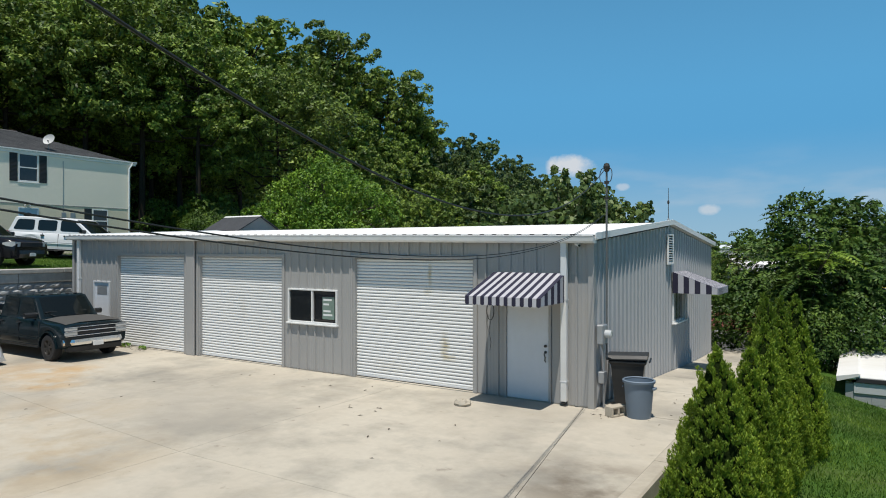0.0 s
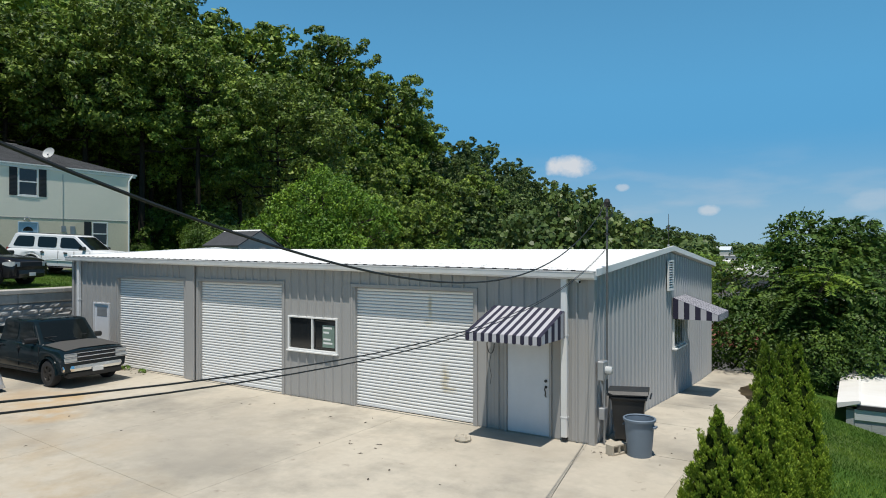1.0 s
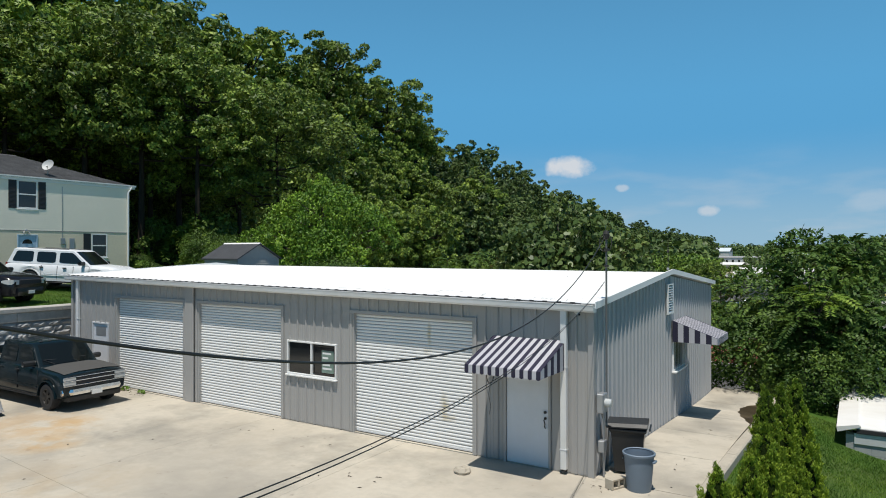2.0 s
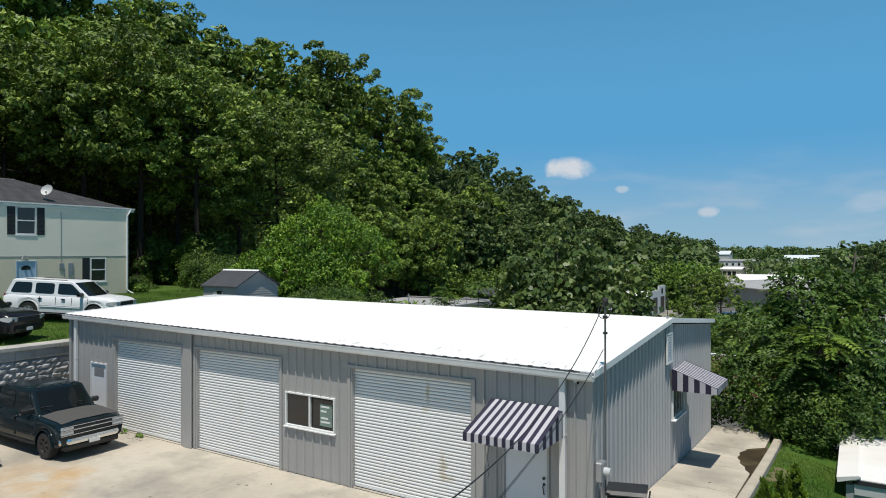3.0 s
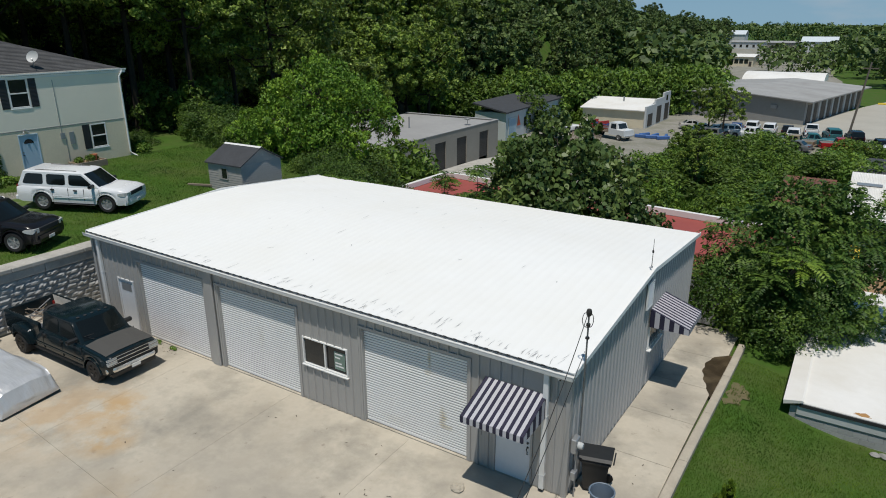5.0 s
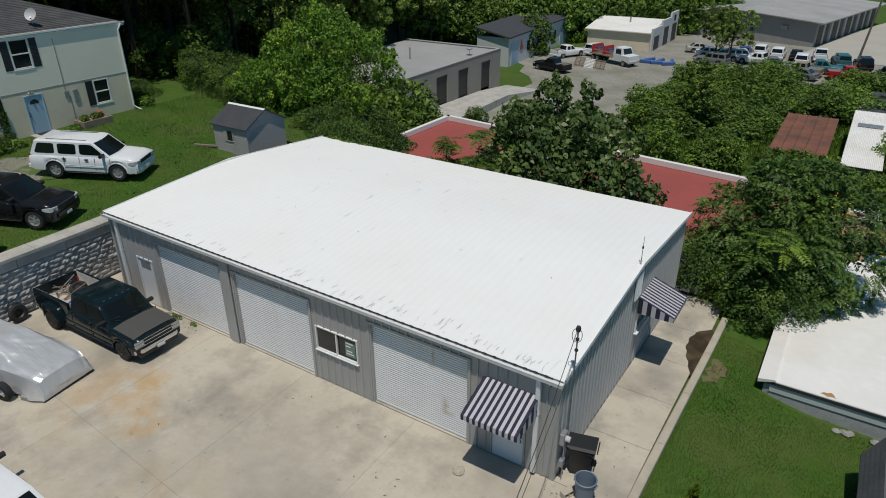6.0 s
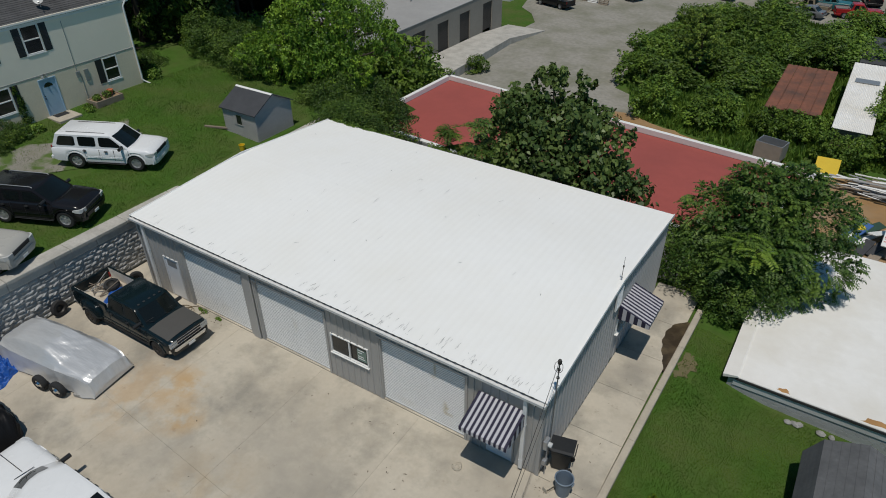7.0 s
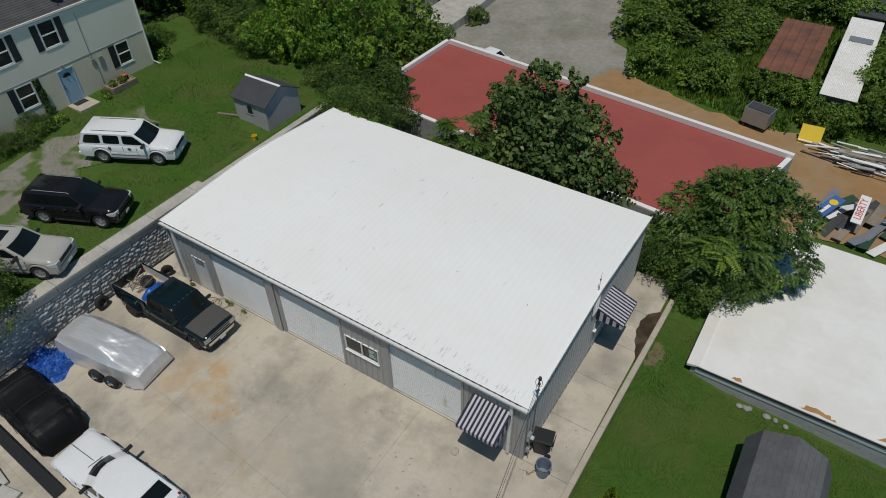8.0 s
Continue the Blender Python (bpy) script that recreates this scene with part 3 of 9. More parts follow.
M["leaf_conifer"] = leaf_material("leaf_conifer", (0.125, 0.205, 0.018), (0.29, 0.385, 0.038), 0.18, 0.08)
M["leaf_bush"] = leaf_material("leaf_bush", (0.028, 0.066, 0.01), (0.1, 0.17, 0.024), 0.14, 0.15)
M["leaf_shrub"] = leaf_material("leaf_shrub", (0.04, 0.09, 0.011), (0.145, 0.235, 0.03), 0.16, 0.32)


def worn_track():
    """Gravel through which grass grows in patches."""
    m = material("worn_track", (0.25, 0.235, 0.20), 0.95, vary=0.3, fine=14, coarse=0.9, bump=0.6, tint=(0.19, 0.18, 0.13))
    n, l = m.node_tree.nodes, m.node_tree.links
    b = n["Principled BSDF"]
    last = b.inputs["Base Color"].links[0].from_socket
    co = n.new("ShaderNodeTexCoord")
    no = n.new("ShaderNodeTexNoise")
    no.inputs["Scale"].default_value, no.inputs["Detail"].default_value = 0.7, 8
    l.new(co.outputs["Object"], no.inputs["Vector"])
    mr = n.new("ShaderNodeMapRange")
    mr.inputs["From Min"].default_value, mr.inputs["From Max"].default_value = 0.51, 0.6
    l.new(no.outputs["Fac"], mr.inputs["Value"])
    mx = n.new("ShaderNodeMix")
    mx.data_type = "RGBA"
    mx.inputs["B"].default_value = (0.075, 0.125, 0.022, 1)
    l.new(mr.outputs["Result"], mx.inputs["Factor"])
    l.new(last, mx.inputs["A"])
    l.new(mx.outputs["Result"], b.inputs["Base Color"])
    return m


M["track"] = worn_track()

# ---- the lie of the land ----
WALL_X = -26.45          # middle of the retaining wall
LOT = -5.0               # the lower yard behind
HILL_AZ = (-180, -20, 0, 9, 13, 20, 27, 37, 49, 66, 85, 180)
HILL_D0 = (700, 650, 600, 420, 300, 165, 122, 92, 64, 52, 48, 48)
HILL_D1 = (1200, 1100, 1000, 700, 420, 250, 190, 124, 98, 84, 80, 80)
HILL_H = (2, 2, 2, 3, 5, 13, 20, 24, 27, 25, 24, 24)


def azimuth(x, y):
    """Degrees to the left of the y axis."""
    return math.degrees(math.atan2(-x, y))


def side_fall(y):
    return -0.48 * step(y, 13.5, 25.5)


def ground_z(x, y):
    if x < WALL_X:
        front = 2.48 + 0.072 * min(12.5, max(0.0, -27.0 - x)) + 0.12 * step(y, 14, 22)
        back = step(y, 31, 46)
    elif x < -2.35:
        front = -0.14 + (side_fall(y) if y > 13 else 0.0)
        back = step(y, 26.5, 31)
    else:
        front = -0.10 + side_fall(y) - 0.75 * step(x, -2.2, 1.5) * step(y, 8, 21) - 0.4 * step(x, 1, 9)
        back = step(y, 26.0, 37)
    z = front * (1 - back) + LOT * back
    a, d = azimuth(x, y), math.hypot(x, y)
    if y > -40:
        h = table(a, HILL_AZ, HILL_H)
        w = 17 * step(a, 41, 47) * (1 - step(a, 72, 80))     # a level shelf under the edge of the wood
        z += h * step(d, table(a, HILL_AZ, HILL_D0) + w, table(a, HILL_AZ, HILL_D1) + w * 0.8)
    return z


def spread(lo, hi, fine, far):
    """Grid lines: fine steps from lo to hi, then ever coarser out to far."""
    c = list(np.arange(lo, hi + fine / 2, fine))
    s, a, b = fine, lo, hi
    while b < far:
        s *= 1.22
        a, b = a - s, b + s
        c = [a] + c + [b]
    return c


gx = sorted(set(spread(-46, 10, 0.8, 3500)) | {WALL_X - 0.02, WALL_X + 0.02, -2.36, -2.34})
gy = spread(-6, 52, 0.8, 3500)
gv = [(x, y, ground_z(x, y) + (0.03 * noise.noise((x * 0.6, y * 0.6, 0)) if abs(x) < 60 and (x < -27.2 or x > -2) else 0)) for y in gy for x in gx]
gw = len(gx)
gq = [(j * gw + i, j * gw + i + 1, (j + 1) * gw + i + 1, (j + 1) * gw + i) for j in range(len(gy) - 1) for i in range(gw - 1)]
ground = new("ground", quick_mesh("ground", gv, gq, M["grass"]))
tagged(ground, "mown green grass and rough ground falling to a lower yard", "ground", kind="structure")


def patch(name, outline, mat, lift, label, n=1.2):
    """A thin sheet of another surface, laid over the ground inside an outline given as (x, y) corners."""
    bm = bmesh.new()
    bm.faces.new([bm.verts.new((x, y, 0)) for x, y in outline])
    xs, ys = [p[0] for p in outline], [p[1] for p in outline]
    for lo, hi, no in ((min(xs), max(xs), (1, 0, 0)), (min(ys), max(ys), (0, 1, 0))):
        k = int((hi - lo) / n)
        for i in range(1, k):
            c = lo + (hi - lo) * i / k
            bmesh.ops.bisect_plane(bm, geom=bm.verts[:] + bm.edges[:] + bm.faces[:], plane_co=(c * no[0], c * no[1], 0), plane_no=no)
    for v in bm.verts:
        v.co.z = ground_z(v.co.x, v.co.y) + lift
    bmesh.ops.recalc_face_normals(bm, faces=bm.faces)
    if bm.faces and sum(f.normal.z for f in bm.faces) < 0:
        bmesh.ops.reverse_faces(bm, faces=bm.faces)
    me = bpy.data.meshes.new(name)
    bm.to_mesh(me)
    bm.free()
    me.materials.append(mat)
    return tagged(new(name, me), label, name.replace("_", " "), kind="structure")


def ragged(pts, amount, seed, per=4):
    """An outline with its edges made uneven."""
    rnd, out = random.Random(seed), []
    for (x0, y0), (x1, y1) in zip(pts, pts[1:] + pts[:1]):
        out.append((x0, y0))
        for i in range(1, per):
            t = i / per
            out.append((x0 + (x1 - x0) * t + rnd.uniform(-amount, amount), y0 + (y1 - y0) * t + rnd.uniform(-amount, amount)))
    return out


# ---- concrete lot, its panels with open joints ----
pavement = thing("pavement", pose(0, 0, 0), "weathered tan concrete yard slabs with dark joints, stains and one painted tree shadow", "pavement", kind="structure")
JX = (-26.1, -23.1, -18.48, -13.87, -9.27)
JY = (-14.0, -10.6, -4.85, 0.9, 6.66, 12.95)


def joint_y(k, x):
    """The cross joints run slightly askew."""
    return JY[k] + (0.077 * (-9.27 - x) if 0 < k < len(JY) - 1 else 0.0)


def edge_x(y):
    """The joint that leaves the workshop's corner at an angle, then meets the kerb."""
    return min(-2.66, -4.79 + 0.187 * (12.97 - y))


G_ = 0.003
for i in range(len(JX) - 1):
    for j in range(len(JY) - 1):
        x0, x1 = JX[i] + G_, JX[i + 1] - G_
        ring = [[(x, joint_y(j, x) + G_, -0.16), (x, joint_y(j + 1, x) - G_, -0.16), (x, joint_y(j + 1, x) - G_, 0.0), (x, joint_y(j, x) + G_, 0.0)] for x in (x0, x1)]
        part("slab", Form().loft(ring), M["concrete"], pavement)
ys_ = [12.95, 6.66, 1.6, -4.85, -10.6, -14.0]
for b, a in zip(ys_, ys_[1:]):
    for left, right, g in ((lambda y: -9.27 + G_, lambda y: edge_x(y) - 0.005, 0), (lambda y: edge_x(y) + 0.005, lambda y: -2.62, 1)):
        if g and a < 1.5:
            continue
        ring = [[(left(y), y, -0.16), (right(y), y, -0.16), (right(y), y, 0.0), (left(y), y, 0.0)] for y in (a + G_, b - G_)]
        part("slab", Form().loft(ring), M["concrete"], pavement)
bed = Form().box(JX[0], JY[0], -0.2, -2.62, JY[-1], -0.022)
part("joint_filler", bed, M["joint"], pavement)
part("slab", Form().box(-26.1, 12.966, -0.16, -24.16, 25.5, -0.01, 0.008), M["concrete"], pavement)
sw = [12.966, 15.6, 18.2, 20.8, 23.4, 26.2]
for a, b in zip(sw, sw[1:]):
    z = [side_fall(a + (b - a - 0.016) * k / 3) for k in range(4)]
    ring = [[(x, a + (b - a - 0.016) * k / 3, zz) for x, zz in ((-4.56, z[k] - 0.2), (-2.62, z[k] - 0.2), (-2.62, z[k]), (-4.56, z[k]))] for k in range(4)]
    part("slab", Form().loft(ring), M["concrete"], pavement)


def kerb_piece(y0, y1):
    r = []
    for k in range(3):
        y = y0 + (y1 - 0.012 - y0) * k / 2
        z, x = (side_fall(y) if y > 13 else 0), -2.62 + 0.012 * max(0, y - 12)
        r.append([(x, y, z - 0.2), (x + 0.26, y, z - 0.2), (x + 0.26, y, z + 0.075), (x + 0.23, y, z + 0.1), (x + 0.03, y, z + 0.1), (x, y, z + 0.075)])
    return Form().loft(r)


kerb = thing("kerb", pose(0, 0, 0), "low concrete kerb between the yard slab and the lawn", "kerb", kind="structure")
ky = [-14 + 3.0 * i for i in range(14)]
for a, b in zip(ky, ky[1:]):
    part("kerb_stone", kerb_piece(a, b), M["kerb"], kerb)

# ---- retaining wall of split stone blocks under a concrete cap ----
WALL_TOP = 2.52
wall = thing("retaining_wall", pose(WALL_X, 0, 0), "grey split-face stone retaining wall with a flat concrete cap", "wall", kind="structure")
part("wall_core", Form().box(-0.3, -6, -0.3, 0.27, 27.5, WALL_TOP - 0.16), M["mortar"], wall)
for i in range(12):
    a = -6 + i * 2.8
    part("cap_stone", Form().box(-0.42, a + 0.006, WALL_TOP - 0.16, 0.38, min(27.6, a + 2.794), WALL_TOP + 0.004 * (i % 2), 0.02), M["cap"], wall)
for i in range(11):
    part("band_stone", Form().box(0.2, -6 + i * 2.0 + 0.01, WALL_TOP - 0.5, 0.335, -6 + i * 2.0 + 1.99, WALL_TOP - 0.165, 0.015), M["cap"], wall)
_r = random.Random(7)
stone_meshes = []
for k in range(9):
    f, w, h = Form(), 0.5 + 0.08 * (k % 3), 0.185
    nx, nz = 5, 3
    front = [[(0.06 + (0.0 if i in (0, nx) or j in (0, nz) else _r.uniform(0.035, 0.10)), w * (i / nx - 0.5), h * (j / nz - 0.5)) for i in range(nx + 1)] for j in range(nz + 1)]
    for j in range(nz):
        for i in range(nx):
            f.quad(front[j][i], front[j][i + 1], front[j + 1][i + 1], front[j + 1][i])
    edge = front[0] + [r[-1] for r in front[1:]] + front[-1][-2::-1] + [r[0] for r in front[-2:0:-1]]
    for p, q in zip(edge, edge[1:] + edge[:1]):
        f.quad(p, (0, p[1], p[2]), (0, q[1], q[2]), q)
    me = f.mesh("stone")
    me.materials.append(M["stone"])
    stone_meshes.append(me)
rows = 10
count = 0
for j in range(rows):
    y, z = 3.2 + _r.uniform(0, 0.4), 0.1 + 0.197 * j
    while y < 15.6:
        me = stone_meshes[_r.randrange(9)]
        w = (0.5 + 0.08 * (stone_meshes.index(me) % 3)) * (s := _r.uniform(0.72, 1.1))
        if count < 300:
            shared("stone", me, wall, pose(0.235, y + w / 2, z, _r.uniform(-1.5, 1.5), 0, 0) @ Matrix.Diagonal((_r.uniform(0.5, 0.85), s * 0.985, 1.03, 1)))
            count += 1
        y += w
rest = Form()
for j in range(rows):
    for a, b in ((-6, 3.0), (16.0, 27)):
        y = a
        while y < b:
            w = _r.uniform(0.38, 0.62)
            rest.box(0.24, y, 0.012 + 0.197 * j, 0.30 + _r.uniform(0, 0.03), min(b, y + w - 0.012), 0.197 * (j + 1), 0.02)
            y += w
tagged(part("far_stones", rest, M["stone"], wall), kind="stuff")

# ---- other surfaces ----
patch("gravel_drive", ragged([(-29.0, 2.0), (-30.8, 9.0), (-32.6, 14.0), (-32.2, 19.3), (-35.0, 20.2), (-36.5, 15.0), (-36.0, 2.0)], 0.8, 3, 7), M["track"], 0.035, "worn grey gravel track across the upper lawn")
patch("worn_patch", ragged([(-2.15, 20.3), (-1.7, 20.5), (-1.5, 21.3), (-1.75, 21.9), (-2.15, 22.0)], 0.14, 4, 6), M["worn_grass"], 0.02, "thin worn brown patch in the lawn beside the kerb", 0.5)
WET = [(-2.6, 20.2), (-2.72, 20.7), (-2.95, 21.3), (-3.15, 22.0), (-3.22, 22.7), (-3.1, 23.4), (-2.6, 24.0)]
pm = bmesh.new()
wv = [(pm.verts.new((x, y, side_fall(y) + 0.004)), pm.verts.new((-2.6 + 0.012 * (y - 12) + 0.005, y, side_fall(y) + 0.004))) for x, y in ((x_ + 0.03 * math.sin(9 * y_), y_) for y_ in np.linspace(20.24, 23.96, 26) for x_ in (table(y_, [p[1] for p in WET], [p[0] for p in WET]),))]
for (a, b), (c, d) in zip(wv, wv[1:]):
    pm.faces.new((a, b, d, c))
pme = bpy.data.meshes.new("wet_patch")
pm.to_mesh(pme)
pm.free()
pme.materials.append(M["wet_silt"])
tagged(new("wet_patch", pme), "dark wet silt lying on the walk against the kerb", "wet patch", kind="structure")
FL = [(a, table(a, HILL_AZ, HILL_D0) - 5) for a in range(34, 92, 3)] + [(a, table(a, HILL_AZ, HILL_D0) + 75) for a in range(91, 33, -6)]
patch("forest_floor", [(-d * math.sin(radians(a)), d * math.cos(radians(a))) for a, d in FL], M["litter"], 0.06, "dark leaf-littered ground under the trees", 5)
patch("gravel_yard", ragged([(-34.6, 43.0), (-13.0, 50.0), (-15.7, 56.8), (-19.1, 63.4), (-21.3, 72.5), (-21.8, 84.0), (-19.0, 91.5), (-6.0, 95.2), (6.0, 96.0), (12, 150), (-60.0, 150.0), (-40.0, 108.0), (-45, 90), (-36.0, 78.0)], 0.9, 5), M["lot"], 0.05, "grey gravel yard with worn tracks below the hill", 4)
patch("mud_yard", ragged([(-17.5, 43.5), (-17.0, 55.5), (-13.5, 54.6), (-9.0, 53.2), (-4.0, 52.0), (0.0, 53.0), (8.0, 52.0), (9.0, 40.0), (-4.0, 40.0)], 0.7, 6), M["mud"], 0.07, "orange muddy ground with standing water", 2)
patch("far_street", ragged([(-31.0, 205), (-6.0, 205), (-14, 330), (-16, 540), (-105, 540), (-62, 330)], 2.5, 12, 6), M["lot"], 0.1, "grey streets and yards between distant buildings", 12)
patch("far_paving", [(-9.5, 116), (12, 112), (46, 130), (46, 190), (8, 186), (-0.5, 158), (-7.8, 125)], M["asphalt"], 0.09, "pale sunlit paving beside a warehouse", 10)

# ---- the grey steel workshop ----
BX0, BX1, BY0, BY1 = -24.16, -4.6, 12.97, 25.6     # wall faces
EAVE, RIDGE, RY = 3.44, 4.02, 19.35

def eave_rise(u, y):
    """The front eave climbs towards the far end; nothing rises past the ridge."""
    return (0.28 - 0.2 * u / (BX1 - BX0)) * max(0.0, 1 - max(y, -0.3) / (RY - BY0))


bld = thing("workshop_building", pose(BX0, BY0, 0), "long grey ribbed-steel workshop with a low white roof", "building")
BW, BD = BX1 - BX0, BY1 - BY0


def bx(x):
    return x - BX0


def ribbed(u0, u1, z0, z1, pitch=0.305, rib=0.042, thick=0.1, top=None):
    """A ribbed wall sheet in the x-z plane, its face at y = 0 and its ribs towards -y. top(u): a sloping upper edge."""
    top = top or (lambda u: z1)
    us = [(u0, 0.0)]
    k = math.floor(u0 / pitch) + 1
    while k * pitch < u1 - 0.06:
        c = k * pitch
        if c - 0.05 > u0:
            us += [(c - 0.035, 0.0), (c - 0.014, -rib), (c + 0.014, -rib), (c + 0.035, 0.0)]
            for q in (0.11, 0.19):
                if c + q + 0.02 < u1:
                    us += [(c + q - 0.012, 0.0), (c + q, -0.006), (c + q + 0.012, 0.0)]
        k += 1
    us = [p for p in us if p[0] < u1] + [(u1, 0.0)]
    f = Form()
    n = len(us)
    f.add([(u, y, z0) for u, y in us] + [(u, y, top(u)) for u, y in us], [(i, i + 1, n + i + 1, n + i) for i in range(n - 1)])
    f.quad((u0, 0, z0), (u0, thick, z0), (u0, thick, top(u0)), (u0, 0, top(u0)))
    f.quad((u1, 0, z0), (u1, thick, z0), (u1, thick, top(u1)), (u1, 0, top(u1)))
    f.quad((u0, thick, z0), (u1, thick, z0), (u1, thick, top(u1)), (u0, thick, top(u0)))
    f.quad((u0, 0, z0), (u0, thick, z0), (u1, thick, z0), (u1, 0, z0))
    return f


DOORS = ((-21.42, -17.76), (-17.1, -13.47), (-10.95, -7.37))
WIN = (-13.26, -11.48, 1.28, 2.2)
SDOOR = (-22.78, -21.9, 2.1)
PDOOR = (-6.56, -5.56, 2.06)
HEAD = 3.05
# front wall: sheets between the openings, and over and under them
for name, a, b, z0, z1 in (
    ("wall_sheet", BX0, SDOOR[0] - 0.05, 0.02, EAVE), ("wall_sheet", SDOOR[0] - 0.05, SDOOR[1] + 0.05, SDOOR[2] + 0.05, EAVE), ("wall_sheet", SDOOR[1] + 0.05, DOORS[0][0], 0.02, EAVE),
    ("wall_sheet", DOORS[0][0], DOORS[0][1], HEAD, EAVE), ("wall_sheet", DOORS[0][1], DOORS[1][0], 0.02, EAVE), ("wall_sheet", DOORS[1][0], DOORS[1][1], HEAD, EAVE),
    ("wall_sheet", DOORS[1][1], WIN[0], 0.02, EAVE), ("wall_sheet", WIN[0], WIN[1], 0.02, WIN[2]), ("wall_sheet", WIN[0], WIN[1], WIN[3], EAVE), ("wall_sheet", WIN[1], DOORS[2][0], 0.02, EAVE),
    ("wall_sheet", DOORS[2][0], DOORS[2][1], HEAD, EAVE), ("wall_sheet", DOORS[2][1], PDOOR[0] - 0.06, 0.02, EAVE), ("wall_sheet", PDOOR[0] - 0.06, PDOOR[1] + 0.06, PDOOR[2] + 0.06, EAVE), ("wall_sheet", PDOOR[1] + 0.06, BX1 - 0.005, 0.02, EAVE)):
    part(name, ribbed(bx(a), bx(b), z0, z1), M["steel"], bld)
for a, b in DOORS:
    trim = Form()
    for x in (a, b):
        s = 1 if x == a else -1
        trim.box(bx(x) - (0.07 if s > 0 else 0.0), -0.045, 0.01, bx(x) + (0.0 if s > 0 else 0.07), 0.0, HEAD + 0.08, 0.006)
        trim.box(bx(x) + (0.0 if s > 0 else -0.05), -0.02, 0.0, bx(x) + (0.05 if s > 0 else 0.0), 0.2, HEAD, 0.004)
    trim.box(bx(a) - 0.02, -0.044, HEAD - 0.01, bx(b) + 0.02, 0.0, HEAD + 0.075, 0.006)
    trim.box(bx(a) + 0.052, 0.004, HEAD + 0.002, bx(b) - 0.052, 0.19, HEAD + 0.03, 0.004)
    part("door_frame", trim, M["steel"], bld)
part("column", Form().box(bx(-17.62), -0.1, 0.0, bx(-17.22), -0.035, EAVE - 0.04, 0.012), M["steel"], bld)
# right side wall, in which the side door stands
SIDE = ((12.97, 19.72), (19.72, 20.68), (20.68, 25.6))


def rake(u):
    y = BY0 + u
    return RIDGE - 0.1 - (RIDGE - EAVE) * abs(y - RY) / (RY - BY0)


def turned(f, x):
    """From the x-z plane into the y-z plane at x, facing +x."""
    f.v = [(x - p[1], p[0], p[2]) for p in f.v]
    return f


def turned_left(f, x):
    f.v = [(x + p[1], p[0], p[2]) for p in f.v]
    return f


SD = (19.72, 21.12)
SWZ = (1.12, 2.06)
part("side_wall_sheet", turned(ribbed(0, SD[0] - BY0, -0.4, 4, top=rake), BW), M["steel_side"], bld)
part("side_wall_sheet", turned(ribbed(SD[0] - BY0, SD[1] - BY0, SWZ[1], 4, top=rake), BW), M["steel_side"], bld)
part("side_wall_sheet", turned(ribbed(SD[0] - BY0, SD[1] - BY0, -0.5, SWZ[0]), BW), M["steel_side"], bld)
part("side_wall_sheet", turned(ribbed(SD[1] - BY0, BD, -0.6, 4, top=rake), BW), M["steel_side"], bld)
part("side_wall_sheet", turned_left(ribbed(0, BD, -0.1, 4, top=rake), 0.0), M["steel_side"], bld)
back = ribbed(0, BW, -0.8, EAVE)
back.v = [(p[0], BD - p[1], p[2]) for p in back.v]
part("back_wall_sheet", back, M["steel"], bld)
part("corner_trim", Form().box(BW - 0.09, -0.045, 0.0, BW + 0.042, 0.0, EAVE, 0.006).box(BW, 0.0, -0.05, BW + 0.042, 0.09, EAVE - 0.03, 0.006), M["steel"], bld)
part("corner_trim", Form().box(-0.04, -0.045, 0.0, 0.09, 0.0, EAVE, 0.006), M["steel"], bld)
part("floor_slab", Form().box(0.02, 0.0, -0.7, BW - 0.02, BD - 0.02, 0.012), M["concrete"], bld)

# roof: two ribbed slopes in white coating
OV, OVB, OVS = 0.11, 0.2, 0.1


def roof_slope(y0, z0, y1, z1):
    pitch = 0.305
    us, u = [], -OVS
    n = int((BW + 2 * OVS) / pitch)
    for k in range(n + 1):
        c = -OVS + 0.06 + k * pitch
        us += [(c - 0.06, 0.0), (c - 0.025, 0.0045), (c + 0.025, 0.0045), (c + 0.06, 0.0)]
    us = [(-OVS, 0.0)] + [p for p in us if -OVS < p[0] < BW + OVS] + [(BW + OVS, 0.0)]
    f, n = Form(), len(us)
    rows_ = []
    for t in (0.0, 0.4, 0.7, 0.76, 0.82, 0.88, 0.94, 1.0):
        d, soft_ = abs(y1 - y0) * (1 - t), 1.7
        fall = d if d > soft_ else d * d / (2 * soft_) + soft_ / 2
        y, z = y0 + (y1 - y0) * t, z1 - (z1 - z0) / abs(y1 - y0) * fall
        rows_.append([(u, y, z + h) for u, h in us])
    f.loft(rows_, closed=False, caps=False)
    f.add([(u, y0, z0 - 0.02) for u, h in us] + [(u, y0, z0 + h) for u, h in us], [(i, i + 1, n + i + 1, n + i) for i in range(n - 1)])
    f.quad((-OVS, y0, z0 - 0.12), (BW + OVS, y0, z0 - 0.12), (BW + OVS, y1, z1 - 0.12), (-OVS, y1, z1 - 0.12))
    return f


SL = (RIDGE - EAVE) / (RY - BY0)
part("roof_slope", roof_slope(-OV, EAVE + 0.06 - SL * OV, RY - BY0, RIDGE + 0.06), M["white_steel"], bld, soft=30)
part("roof_slope", roof_slope(BD + OVB, EAVE + 0.06 - SL * OVB, RY - BY0, RIDGE + 0.06), M["white_steel"], bld, soft=30)
cl = Form()
